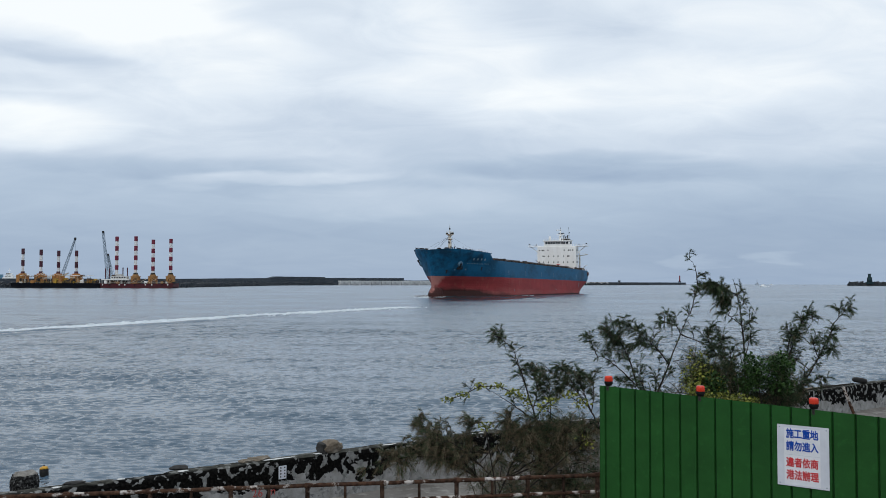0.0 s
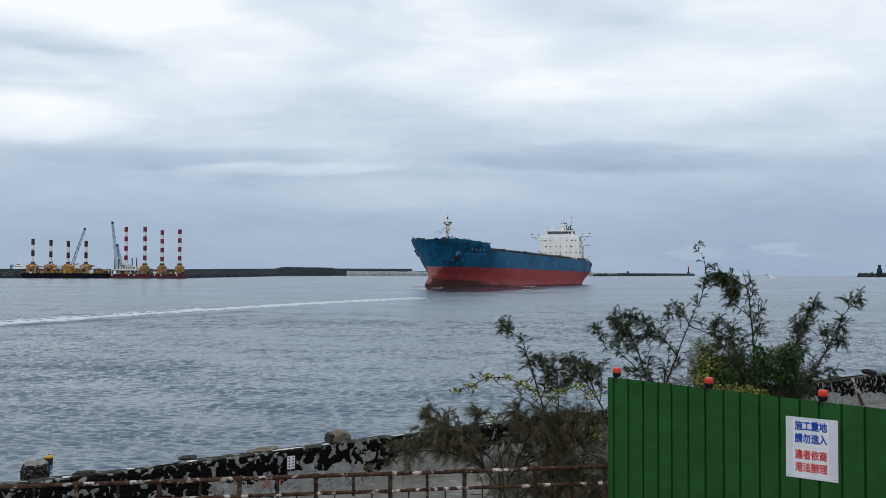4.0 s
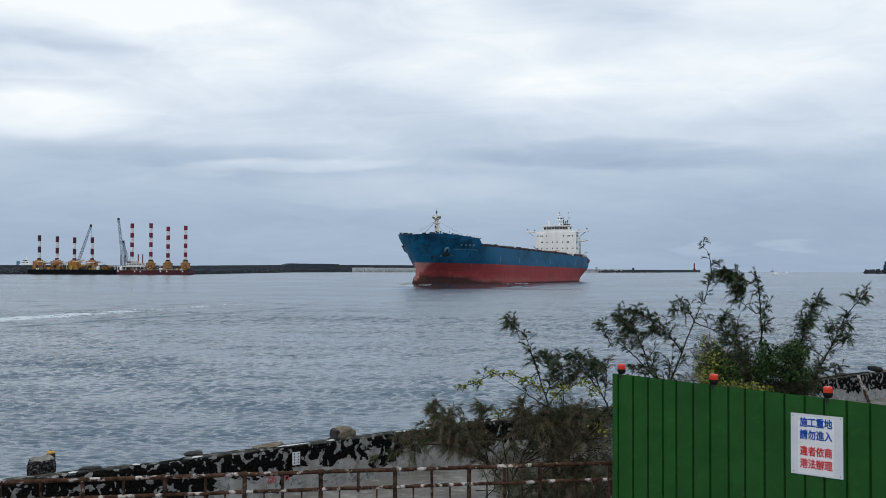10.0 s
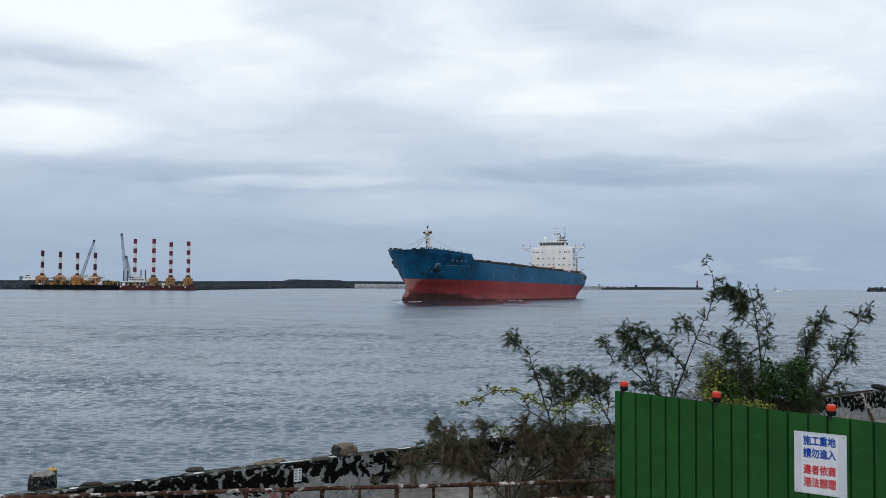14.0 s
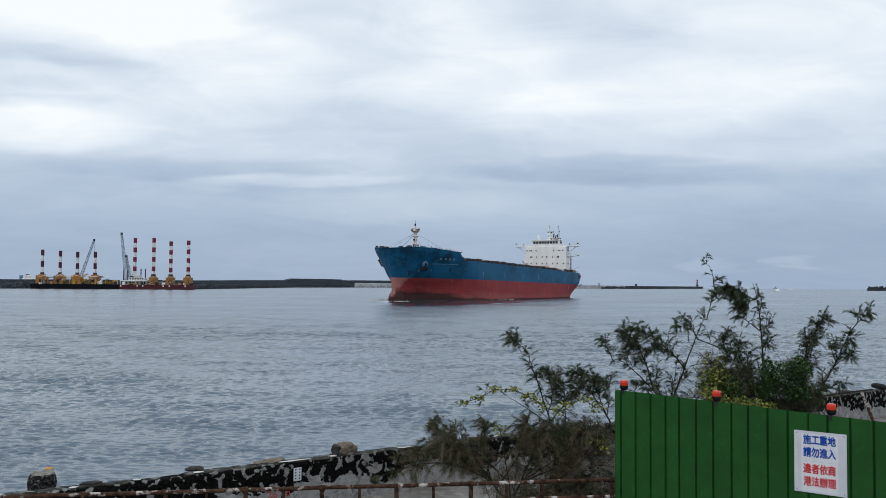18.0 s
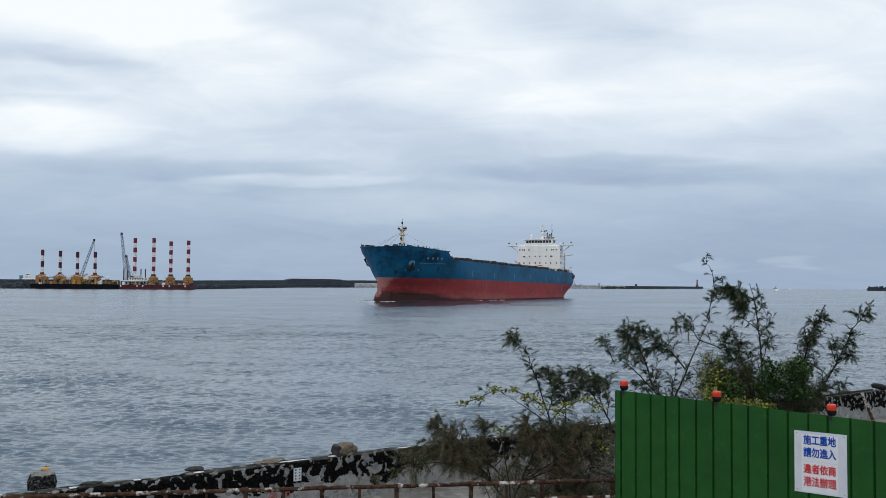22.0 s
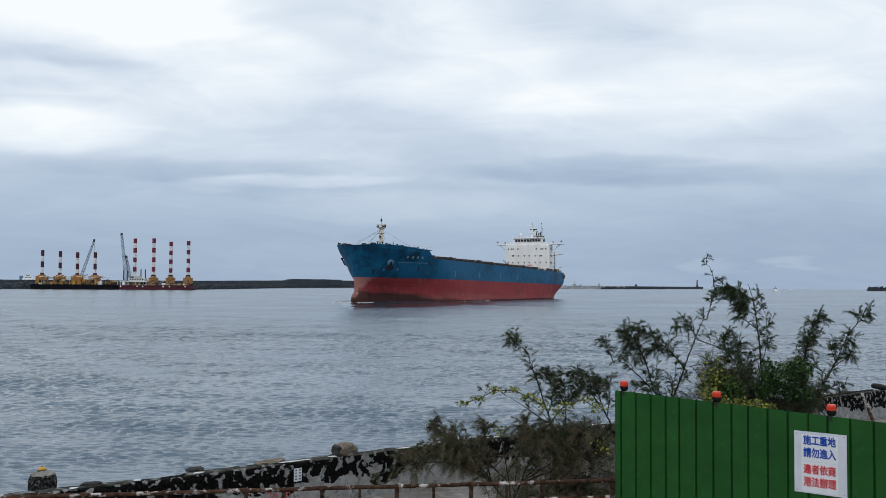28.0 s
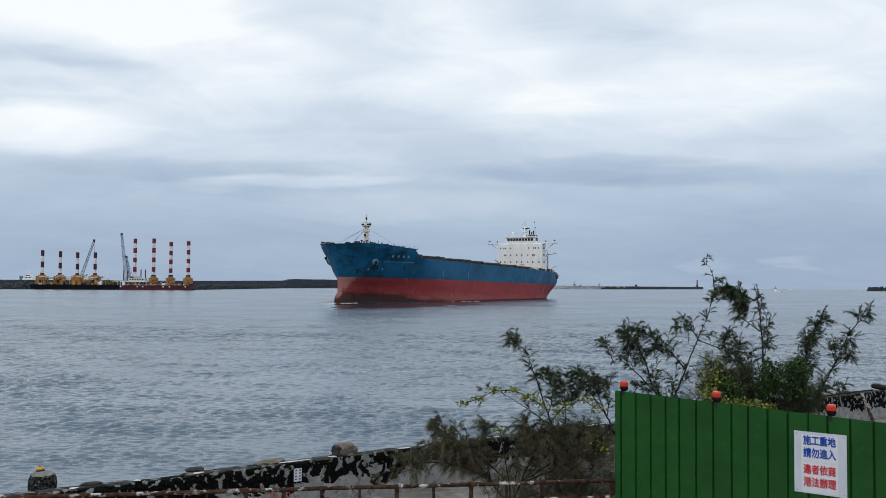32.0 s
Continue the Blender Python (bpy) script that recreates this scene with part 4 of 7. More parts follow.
def build_barges():
    rng = random.Random(12)
    # older, low barge with a black hull
    b = thing("jack_up_barge", "black-hulled jack-up barge with orange jacking frames", "barge", pose(-413.5, 1015, 0))
    g = Geo()
    A, L, W, H = -40.5, 52.5, 12, 4.8
    g.add([(A - 3, -W, 1.6), (A + 3, -W, -2), (L - 3, -W, -2), (L, -W, 0.5), (L, -W, H - 0.4), (L - 14, -W, H), (A + 8, -W, H), (A - 3, -W, H + 0.2),
           (A - 3, W, 1.6), (A + 3, W, -2), (L - 3, W, -2), (L, W, 0.5), (L, W, H - 0.4), (L - 14, W, H), (A + 8, W, H), (A - 3, W, H + 0.2)],
          [(0, 1, 2, 3, 4, 5, 6, 7), (15, 14, 13, 12, 11, 10, 9, 8)] + [(i, i + 8, (i + 1) % 8 + 8, (i + 1) % 8) for i in range(8)])
    part("hull", g, M_blackhull, b)
    for x, zt in ((-36.0, 43.2), (-16.0, 42.1), (3.4, 41.0), (23.2, 41.1)):
        lg = part("leg", Geo().lathe([(1.35, 2), (1.35, zt - 0.4)], 10, (x, 0, 0)), M_legwhite, b)
        leg(lg, x, 0, 10, zt, 6.4, True, M_legdark, 1.6)
        fr = part("jacking_frame", Geo().chamfer(x - 5.4, x + 5.4, -4.5, 4.5, H + 1.2, H + 9.4, 0.25).chamfer(x - 3.2, x + 3.2, -3.4, 3.4, H + 9.2, H + 10.6, 0.3), M_orange, b)
        part("collar", Geo().lathe([(2.4, H + 10.4), (2.0, H + 13)], 10, (x, 0, 0)), M_legdark, fr)
        for dx in (-4.6, -1.6, 1.6, 4.6):
            part("stiffener", Geo().box(x + dx - 0.35, x + dx + 0.35, -4.9, -4.45, H - 0.05, H + 9.2), M_ochre, fr)
        part("opening", Geo().box(x - 1.2, x + 1.2, -4.75, -4.46, H + 1.6, H + 5.2), M_dark, fr)
    for i in range(62):
        x = rng.uniform(-38, 48)
        w, h = rng.uniform(0.8, 4.5), rng.uniform(0.8, 5.0)
        y = rng.uniform(-10, 2)
        mt = rng.choice((M_yellow, M_orange, M_ochre, M_hatch, M_white, M_dark, M_hatch, M_dark))
        part("deck_gear", Geo().chamfer(x - w / 2, x + w / 2, y, y + 3, H - 0.02, H + h, 0.25), mt, b)
    for i in range(10):
        x = -36 + i * 8.2 + rng.uniform(-2, 2)
        part("deck_pipe", Geo().tube([(x, -8, H + rng.uniform(6, 10)), (x + rng.uniform(5, 11), -8 + rng.uniform(-1, 3), H + rng.uniform(7, 12))], 0.30, 6), rng.choice((M_cream, M_white, M_cream)), b)
    for i in range(9):
        x = -37 + i * 9.2 + rng.uniform(-2, 2)
        z = H + rng.uniform(3, 10)
        part("deck_truss", Geo().lattice((x, -7, z), (x + rng.uniform(5, 10), -7 + rng.uniform(-1, 1), z + rng.uniform(-2, 4)), 1.2, 1.0, 5, 0.13), rng.choice((M_cream, M_yellow, M_hatch)), b)
    for i in range(14):
        x = rng.uniform(-38, 48)
        part("deck_post", Geo().tube([(x, -9, H), (x, -9, H + rng.uniform(3, 11))], 0.20, 5), rng.choice((M_cream, M_dark, M_hatch)), b)
    for z in (1.0, 2.0):
        part("deck_rail", Geo().tube([(A + 3, -W + 0.3, H + z), (L - 4, -W + 0.3, H + z)], 0.10, 4), M_yellow, b)
    # crawler crane on it
    c = thing("crawler_crane", "blue-grey lattice-boom crane on the black barge", "crane", pose(-406, 1018, 4.8))
    part("crane_house", Geo().chamfer(-4, 5, -3, 3, 1.6, 6, 0.4), M_yellow, c)
    part("crawler_track", Geo().chamfer(-5, 5, -4, -2.4, 0, 1.6, 0.5), M_dark, c)
    part("crawler_track", Geo().chamfer(-5, 5, 2.4, 4, 0, 1.6, 0.5), M_dark, c)
    part("boom", Geo().lattice((-2.2, 0, 5), (12.6, 0, 49), 2.6, 1.4, 14, 0.17), M_lattice, c)
    part("boom_head", Geo().chamfer(11.8, 13.8, -1, 1, 48.4, 51, 0.3), M_dark, c)
    part("pendant", Geo().tube([(-3.6, 0, 6.5), (12.4, 0, 49)], 0.10, 4), M_dark, c)
    part("hoist_line", Geo().tube([(13.4, 0, 48.6), (13.4, 0, 20)], 0.10, 4), M_dark, c)
    # taller barge with a red hull
    b = thing("jack_up_barge", "red-hulled jack-up barge with tall banded legs", "barge", pose(-322, 1020, 0))
    A, L, W, H = -39.5, 41.0, 13, 4.4
    g = Geo()
    g.add([(A, -W, 1.0), (A + 4, -W, -2), (L - 3, -W, -2), (L, -W, 0.5), (L, -W, H + 0.6), (L - 12, -W, H), (A + 9, -W, H - 0.2), (A, -W, H + 0.3),
           (A, W, 1.0), (A + 4, W, -2), (L - 3, W, -2), (L, W, 0.5), (L, W, H + 0.6), (L - 12, W, H), (A + 9, W, H - 0.2), (A, W, H + 0.3)],
          [(0, 1, 2, 3, 4, 5, 6, 7), (15, 14, 13, 12, 11, 10, 9, 8)] + [(i, i + 8, (i + 1) % 8 + 8, (i + 1) % 8) for i in range(8)])
    part("hull", g, M_redhull, b)
    for x, y, zt in ((-26.1, 2, 57.2), (-3.6, -2, 57.3), (14.5, 2, 53.8), (35.4, -2, 54.6)):
        lg = part("leg", Geo().lathe([(1.7, 2), (1.7, zt - 0.4)], 12, (x, y, 0)), M_legwhite, b)
        leg(lg, x, y, 15.5, zt, 5.35 if zt > 56 else 5.0, True, M_legred, 1.75, 0.90)
        if x > -20:
            fr = part("jacking_frame", Geo().lathe([(5.2, H - 0.1), (5.2, H + 7.6), (5.5, H + 7.7), (5.5, H + 8.3), (3.4, H + 8.5), (3.2, H + 10.2)], 14, (x, y, 0)), M_ochre, b)
            part("ring_mark", Geo().tube([(x + 0.8 + 1.7 * math.cos(a), y - 5.1, H + 4.0 + 1.7 * math.sin(a)) for a in [i * math.pi / 8 for i in range(17)]], 0.28, 5), M_dark, fr)
            for k in range(7):
                a = math.pi * (1.05 + 0.15 * k)
                part("stiffener", Geo().box(x + 4.9 * math.cos(a) - 0.25, x + 4.9 * math.cos(a) + 0.25, y + 5.1 * math.sin(a) - 0.3, y + 5.1 * math.sin(a) + 0.2, H, H + 6.8), M_orange, fr)
            part("collar", Geo().lathe([(2.6, H + 10.2), (2.4, H + 12)], 12, (x, y, 0)), M_dark, fr)
        else:
            part("jacking_frame", Geo().chamfer(x - 4, x + 4, y - 4, y + 4, H, H + 10, 0.5), M_hatch, b)
    dh = part("deckhouse", Geo().chamfer(-36, -10, -6.5, 4, H, H + 4.0, 0.3).chamfer(-30, -12, -6, 3, H + 4.9, H + 8.2, 0.3).chamfer(-25, -18, -5, 2, H + 8.2, H + 10.6, 0.3), M_weathered, b, "weathered white deckhouse under a deck roof")
    part("deck_roof", Geo().chamfer(-39, -8, -9.6, 5, H + 4.0, H + 4.9, 0.15), M_white, dh, "white deck roof")
    for i in range(9):
        part("window", Geo().box(-35.2 + i * 2.8, -33.4 + i * 2.8, -6.58, -6.42, H + 0.9, H + 3.3), M_glass, dh)
    for i in range(6):
        part("window", Geo().box(-29 + i * 2.8, -27.4 + i * 2.8, -6.08, -5.92, H + 6.1, H + 7.4), M_glass, dh)
    for i in range(8):
        part("pillar", Geo().box(-38.4 + i * 4.25, -38.0 + i * 4.25, -9.4, -9.0, H, H + 4.0), M_white, dh)
    for i in range(9):
        x = -38 + i * 9.4 + rng.uniform(-2, 2)
        part("deck_fender", Geo().lathe([(0.5, -0.9), (0.7, -0.4), (0.7, 0.4), (0.5, 0.9)], 8, (x, -W - 0.4, H - 1.2)), (M_white, M_rubber, M_white)[i % 3], b)
    for i in range(12):
        x = rng.uniform(-38, 40)
        part("deck_pipe", Geo().tube([(x, -8, H + rng.uniform(1, 4)), (x + rng.uniform(3, 8), -8, H + rng.uniform(2, 6))], 0.22, 5), rng.choice((M_cream, M_legdark, M_hatch)), b)
    for x in (-38.5, -34, -19, -14):
        part("vent_post", Geo().tube([(x, 2, H), (x, 2, H + (17 if x < -30 else 18))], 0.6, 8), M_legdark, b)
    for i in range(22):
        x = rng.uniform(-40, 41)
        w, h = rng.uniform(1.2, 5), rng.uniform(0.8, 3.6)
        part("deck_gear", Geo().chamfer(x - w / 2, x + w / 2, -10, -7, H - 0.02, H + h, 0.2), rng.choice((M_hatch, M_ochre, M_dark, M_white, M_hatch)), b)
    part("deck_rail", Geo().tube([(A + 6, -W + 0.3, H + 1.1), (L - 4, -W + 0.3, H + 1.1)], 0.10, 4), M_cream, b)
    for x0, z0, x1, z1, w in ((-358, 8.0, -364.5, 62.6, 2.9), (-353, 12, -358.6, 37.0, 2.4)):
        c = thing("lattice_crane", "blue-grey lattice crane boom above the red barge", "crane", pose(x0, 1024, 4.5))
        part("crane_house", Geo().chamfer(-3, 4, -3, 3, 0, 5.5, 0.4), M_lattice, c)
        part("boom", Geo().lattice((0, 0, 3), (x1 - x0, 0, z1 - 4.5), w, w * 0.6, 15, 0.19), M_lattice, c)
        part("boom_head", Geo().chamfer(x1 - x0 - 1, x1 - x0 + 1, -1, 1, z1 - 6.2, z1 - 3.6, 0.25), M_dark, c)
        part("pendant", Geo().tube([(4, 0, 5), (x1 - x0, 0, z1 - 5)], 0.12, 4), M_dark, c)
    # small ship behind the breakwater, its upper works showing
    s = thing("harbour_vessel", "small grey and white ship moored behind the breakwater", "ship", pose(-600, 1290, 0))
    hull = part("hull", Geo().add([(-24, -5, 3), (22, -5, 3), (30, 0, 3), (22, 5, 3), (-24, 5, 3), (-25, -5.4, 9), (23, -5.4, 9.6), (33, 0, 11), (23, 5.4, 9.6), (-25, 5.4, 9)],
        [(4, 3, 2, 1, 0), (5, 6, 7, 8, 9), (0, 1, 6, 5), (1, 2, 7, 6), (2, 3, 8, 7), (3, 4, 9, 8), (4, 0, 5, 9)]), M_vesselgrey, s)
    part("boot_top", Geo().box(-24, 22, -5, 5, -1, 3), M_dark, hull)
    house = part("deckhouse", Geo().chamfer(2, 17, -4.2, 4.2, 9, 12.5, 0.3).chamfer(5, 15, -3.6, 3.6, 12.5, 15.6, 0.3).chamfer(6.5, 13, -3.2, 3.2, 15.6, 18.4, 0.3), M_white, s)
    for i in range(5):
        part("window", Geo().box(5.6 + i * 1.9, 6.8 + i * 1.9, -3.7, -3.55, 13.4, 14.6), M_glass, house)
    part("wheelhouse_window", Geo().box(6.8, 12.7, -3.3, -3.15, 16.6, 17.8), M_glass, house)
    part("funnel", Geo().chamfer(-3, 1, -1.8, 1.8, 9, 16.5, 0.5), M_lightblue, s)
    part("mast", Geo().tube([(10, 0, 18.4), (10, 0, 25)], [0.35, 0.15], 6), M_white, s)
    part("mast_yard", Geo().tube([(8.2, 0, 22), (11.8, 0, 22)], 0.15, 5), M_white, s)
    # faint vessel on the horizon
    s = thing("sailing_vessel", "faint grey vessel on the horizon", "ship", pose(1690, 4600, 0))
    part("hull", Geo().chamfer(-9, 9, -3, 3, -1, 4, 0.8), M_vesselgrey, s)
    part("deckhouse", Geo().chamfer(-2, 5, -2, 2, 4, 9, 0.5), M_vesselgrey, s)
    part("mast", Geo().tube([(0, 0, 4), (0, 0, 24)], [1.6, 0.5], 6), M_vesselgrey, s)


build_barges()

# ---- the bulk carrier: x runs aft from the stem, y to starboard, z up from the water ----

BEAM = 19.0


def stem_x(z):
    if z >= 8.5:
        return 2.9 - 3.9 * ((z - 8.5) / 12.5) ** 1.3
    return min(2.9, 7.9 - 5.4 * math.sqrt(max(0, 1 - ((z - 0.5) / 5.2) ** 2)))


def red_z(x):
    return 9.5 - 0.0115 * max(0, x)


def main_deck_z(x):
    return 17.9 - 0.0195 * max(0, x)


def deck_z(x):
    """Top edge of the side plating, forecastle included."""
    if x <= 30.4:
        return 21.3 + 0.6 * smoothstep(-3, 5, x) - 1.5 * smoothstep(5, 30, x)
    return max(main_deck_z(x), 20.4 - (x - 30.4) * 1.62)


def half_breadth(x, z):
    le = 60 - 14 * smoothstep(2, 15, z) - 11 * smoothstep(13, 21, z)
    q = 1.0 - 0.22 * smoothstep(4, 15, z) - 0.11 * smoothstep(14, 21, z)
    u = min(1, max(0, (x - stem_x(z)) / le))
    b = BEAM * (1 - (1 - u) ** 2) ** q
    # waist between the bulb and the flare
    b *= 1 - 0.36 * math.exp(-((z - 6.6) / 2.4) ** 2) * (1 - u) ** 6
    # hollow entrance behind the bulb
    b *= 1 - 0.50 * (1 - smoothstep(2.0, 9, z)) * (1 - smoothstep(7, 32, x))
    # bulbous forefoot
    e = 1 - ((x - 7.9) / 5.4) ** 2 - ((z - 0.2) / 5.0) ** 2
    if e > 0 and x < 7.9:
        b = max(b, 3.5 * e ** 0.62)
    elif x >= 7.9 and abs(z - 0.2) < 5.0:
        b = max(b, 3.5 * (1 - ((z - 0.2) / 5.0) ** 2) ** 0.62 * max(0, 1 - (x - 7.9) / 9))
    v = max(0, (x - 146) / (stern_x(z) - 146))
    if v > 0:
        cut = 0.37 - 0.22 * smoothstep(0, 9.5, z)
        b *= 1 - cut * min(1, v) ** 2.4
    return max(b, 0.0)


def stern_x(z):
    return 191.5 + 5.5 * smoothstep(-2, 10, z)


STATIONS = [0, .004, .010, .018, .028, .04, .048, .055, .064, .072, .081, .09, .10, .11, .12, .13, .14, .15, .166, .1705, .178, .184, .2, .23, .27, .32, .4, .5, .6, .7, .76, .82, .87, .91, .94, .97, 1]


def hull_side(name, zlo, zhi, nz, mat, ship):
    """Plating of both sides between two height curves, with the transom."""
    g = Geo()
    for s in (-1, 1):
        vs = []
        for t in STATIONS:
            for j in range(nz + 1):
                x = -9 + t * 220
                for _ in range(3):
                    z = zlo(x) + (zhi(x) - zlo(x)) * j / nz
                    x = stem_x(z) + t * (stern_x(z) - stem_x(z))
                z = zlo(x) + (zhi(x) - zlo(x)) * j / nz
                vs.append((x, s * half_breadth(x, z), z))
        w = nz + 1
        g.add(vs, [(i * w + j, (i + 1) * w + j, (i + 1) * w + j + 1, i * w + j + 1)[::s] for i in range(len(STATIONS) - 1) for j in range(nz)])
    tr = []
    for j in range(nz + 1):
        x = stern_x(5)
        z = zlo(x) + (zhi(x) - zlo(x)) * j / nz
        x = stern_x(z)
        tr += [(x, -half_breadth(x, z), z), (x, half_breadth(x, z), z)]
    g.add(tr, [(2 * j, 2 * j + 1, 2 * j + 3, 2 * j + 2) for j in range(nz)])
    return part(name, g, mat, ship, smooth=False)


def hull_frame(x, z, s):
    """Pose on the shell at x, z (s = -1 port, +1 starboard): local x along, y up, z out."""
    p = Vector((x, s * half_breadth(x, z), z))
    a = Vector((x + 0.6, s * half_breadth(x + 0.6, z), z)) - p
    u = Vector((x, s * half_breadth(x, z + 0.6), z + 0.6)) - p
    a.normalize()
    n = a.cross(u).normalized()
    if n.y * s < 0:
        n = -n
    u = n.cross(a).normalized()
    return Matrix((( a.x, u.x, n.x, p.x), (a.y, u.y, n.y, p.y), (a.z, u.z, n.z, p.z), (0, 0, 0, 1)))


def build_ship():
    ship = thing("bulk_carrier", "blue and red bulk carrier in ballast, white deckhouse aft", "ship")
    rng = random.Random(4)
    hull_side("topside", red_z, deck_z, 9, M_blue, ship)
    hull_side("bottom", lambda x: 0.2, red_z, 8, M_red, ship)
    hull_side("boot_top", lambda x: -3.0, lambda x: 0.2, 3, M_growth, ship)
    # decks
    for name, x0, x1, dz, mat in (("forecastle_deck", -0.6, 30.3, -1.25, M_deck), ("main_deck", 30.3, 196.8, -0.06, M_deck)):
        g = Geo()
        n = 40
        vs = []
        for i in range(n + 1):
            x = x0 + (x1 - x0) * i / n
            z = (deck_z(x) if x < 30.3 else main_deck_z(x)) + dz
            b = max(0.05, half_breadth(x, z) - 0.05)
            vs += [(x, -b, z), (x, b, z)]
        g.add(vs, [(2 * i, 2 * i + 2, 2 * i + 3, 2 * i + 1) for i in range(n)])
        part(name, g, mat, ship)
    g = Geo()
    for x0, x1 in ((30.25, 30.4),):
        g.box(x0, x1, -18.6, 18.6, 17.2, 19.4)
    part("forecastle_bulkhead", g, M_blue, ship)
    # bulwark cap and forecastle rails
    for s in (-1, 1):
        pts = [(x, s * half_breadth(x, deck_z(x)), deck_z(x) + 0.05) for x in [-0.95 + 31.2 * (i / 24) ** 1.6 for i in range(25)]]
        part("bulwark_cap", Geo().tube(pts, 0.16, 6), M_blue, ship)
        for k, h in enumerate((0.55, 1.1)):
            pts = [(x, s * half_breadth(x, 20), deck_z(x) + h) for x in (19, 23, 27, 30.2)]
            part("forecastle_rail", Geo().tube(pts, 0.06, 4), M_white, ship)
        for x in (19, 22, 25, 28, 30.2):
            y = s * half_breadth(x, 20)
            part("rail_post", Geo().tube([(x, y, deck_z(x)), (x, y, deck_z(x) + 1.1)], 0.06, 4), M_white, ship)
        # deck-edge rail along the hold
        for h in (0.55, 1.05):
            pts = [(x, s * (half_breadth(x, 15) - 0.15), main_deck_z(x) + h) for x in range(30, 196, 6)]
            part("deck_rail", Geo().tube(pts, 0.055, 4), M_hatch, ship)
        for x in range(32, 196, 4):
            y = s * (half_breadth(x, 15) - 0.15)
            part("rail_post", Geo().box(x - 0.06, x + 0.06, y - 0.06, y + 0.06, main_deck_z(x), main_deck_z(x) + 1.08), M_hatch, ship)
        # pipes, lockers and mooring gear along the side deck
        for i in range(46):
            x = 33 + i * 3.1 + rng.uniform(-1, 1)
            w, h = rng.uniform(0.3, 1.3), rng.uniform(0.5, 1.6)
            y = s * rng.uniform(14.0, 17.6)
            part("deck_fitting", Geo().box(x - w, x + w, y - 0.5, y + 0.5, main_deck_z(x) - 0.1, main_deck_z(x) + h), rng.choice((M_hatch, M_dark, M_dark, M_hatch)), ship)
    # seven holds
    for i in range(7):
        xa = 36 + i * 20.4
        z = main_deck_z(xa + 8)
        h = part("hatch", Geo().box(xa, xa + 15.6, -9.0, 9.0, z - 0.6, z + 1.5), M_hatch, ship)
        for s in (-1, 1):
            y0, y1 = (0.1, 9.4) if s > 0 else (-9.4, -0.1)
            part("hatch_cover", Geo().chamfer(xa - 0.3, xa + 15.9, y0, y1, z + 1.5, z + 2.2, 0.12), M_hatch, h)
        for k in range(8):
            for s in (-1, 1):
                part("coaming_stay", Geo().box(xa + 0.6 + k * 2.05, xa + 0.8 + k * 2.05, s * 9.0 - 0.5, s * 9.0 + 0.5, z - 0.3, z + 0.9), M_dark, h)
    # mooring winches and vents on the forecastle
    for x, y, w, h in ((4.0, 3.2, 1.0, 2.4), (4.5, -3.2, 1.0, 2.6), (6.5, 7, 1.3, 2.8), (6, -6.4, 1.3, 2.9), (10, 0, 1.4, 2.2), (10.5, -10.5, 1.2, 2.8), (10.5, 10, 1.1, 2.7), (14.5, -13.2, 0.9, 2.6), (16.5, -14.2, 0.7, 2.4), (19, -15.5, 0.6, 2.2), (22, -16.4, 0.5, 2.4), (14, 12.5, 0.9, 2.3)):
        zb = deck_z(x) - 1.5
        w *= 0.8
        wn = part("mooring_winch", Geo().tube([(x, y - w, zb + h * 0.55), (x, y + w, zb + h * 0.55)], h * 0.24, 10), M_dark, ship)
        part("winch_frame", Geo().chamfer(x - w * 0.8, x + w * 0.8, y - w * 0.4, y + w * 0.4, zb, zb + h * 0.8, 0.12), M_dark, wn)
    # vents, fairleads and stanchions along the bulwark
    for i in range(44):
        s = -1 if i % 3 else 1
        x = 2.5 + 26 * rng.random()
        y = s * (half_breadth(x, deck_z(x)) - rng.uniform(0.4, 1.6))
        h = rng.uniform(0.1, 0.9) * (1.35 if x < 14 else 0.8)
        if i % 2:
            part("deck_vent", Geo().lathe([(0.22, deck_z(x) - 1.3), (0.22, deck_z(x) + h - 0.35), (0.48, deck_z(x) + h - 0.3), (0.40, deck_z(x) + h)], 8, (x, y, 0)), rng.choice((M_dark, M_blue, M_dark)), ship)
        else:
            part("stanchion", Geo().tube([(x, y, deck_z(x) - 1.3), (x + rng.uniform(-0.4, 0.4), y, deck_z(x) + h + 0.3)], 0.10, 5), M_dark, ship)
    # foremast
    fm = part("foremast", Geo().lathe([(0.95, 20), (0.85, 24.5), (0.66, 29.4), (0.45, 29.6)], 12, (20.5, 0, 0)), M_cream, ship, "cream tapered foremast", smooth=True)
    part("mast_platform", Geo().lathe([(0.7, 28.9), (1.5, 29.6), (1.9, 29.75), (1.9, 29.95), (0.5, 30.0)], 12, (20.5, 0, 0)), M_cream, fm)
    part("lower_platform", Geo().lathe([(0.7, 27.2), (1.35, 27.4), (1.35, 27.7), (0.6, 27.8)], 12, (20.5, 0, 0)), M_cream, fm)
    for h in (30.5, 31.0):
        pts = [(20.5 + 1.85 * math.cos(a * math.pi / 8), 1.85 * math.sin(a * math.pi / 8), h) for a in range(17)]
        part("platform_rail", Geo().tube(pts, 0.07, 4), M_cream, fm)
    part("topmast", Geo().tube([(20.5, 0, 29.8), (20.5, 0, 34.6)], [0.22, 0.10], 6), M_cream, fm)
    part("mast_lamp", Geo().lathe([(0.35, 32.2), (0.4, 32.9), (0.2, 33.1)], 8, (20.3, 0, 0)), M_dark, fm)
    part("mast_lamp", Geo().lathe([(0.32, 25.6), (0.36, 26.4), (0.2, 26.5)], 8, (19.3, 0, 0)), M_dark, fm)
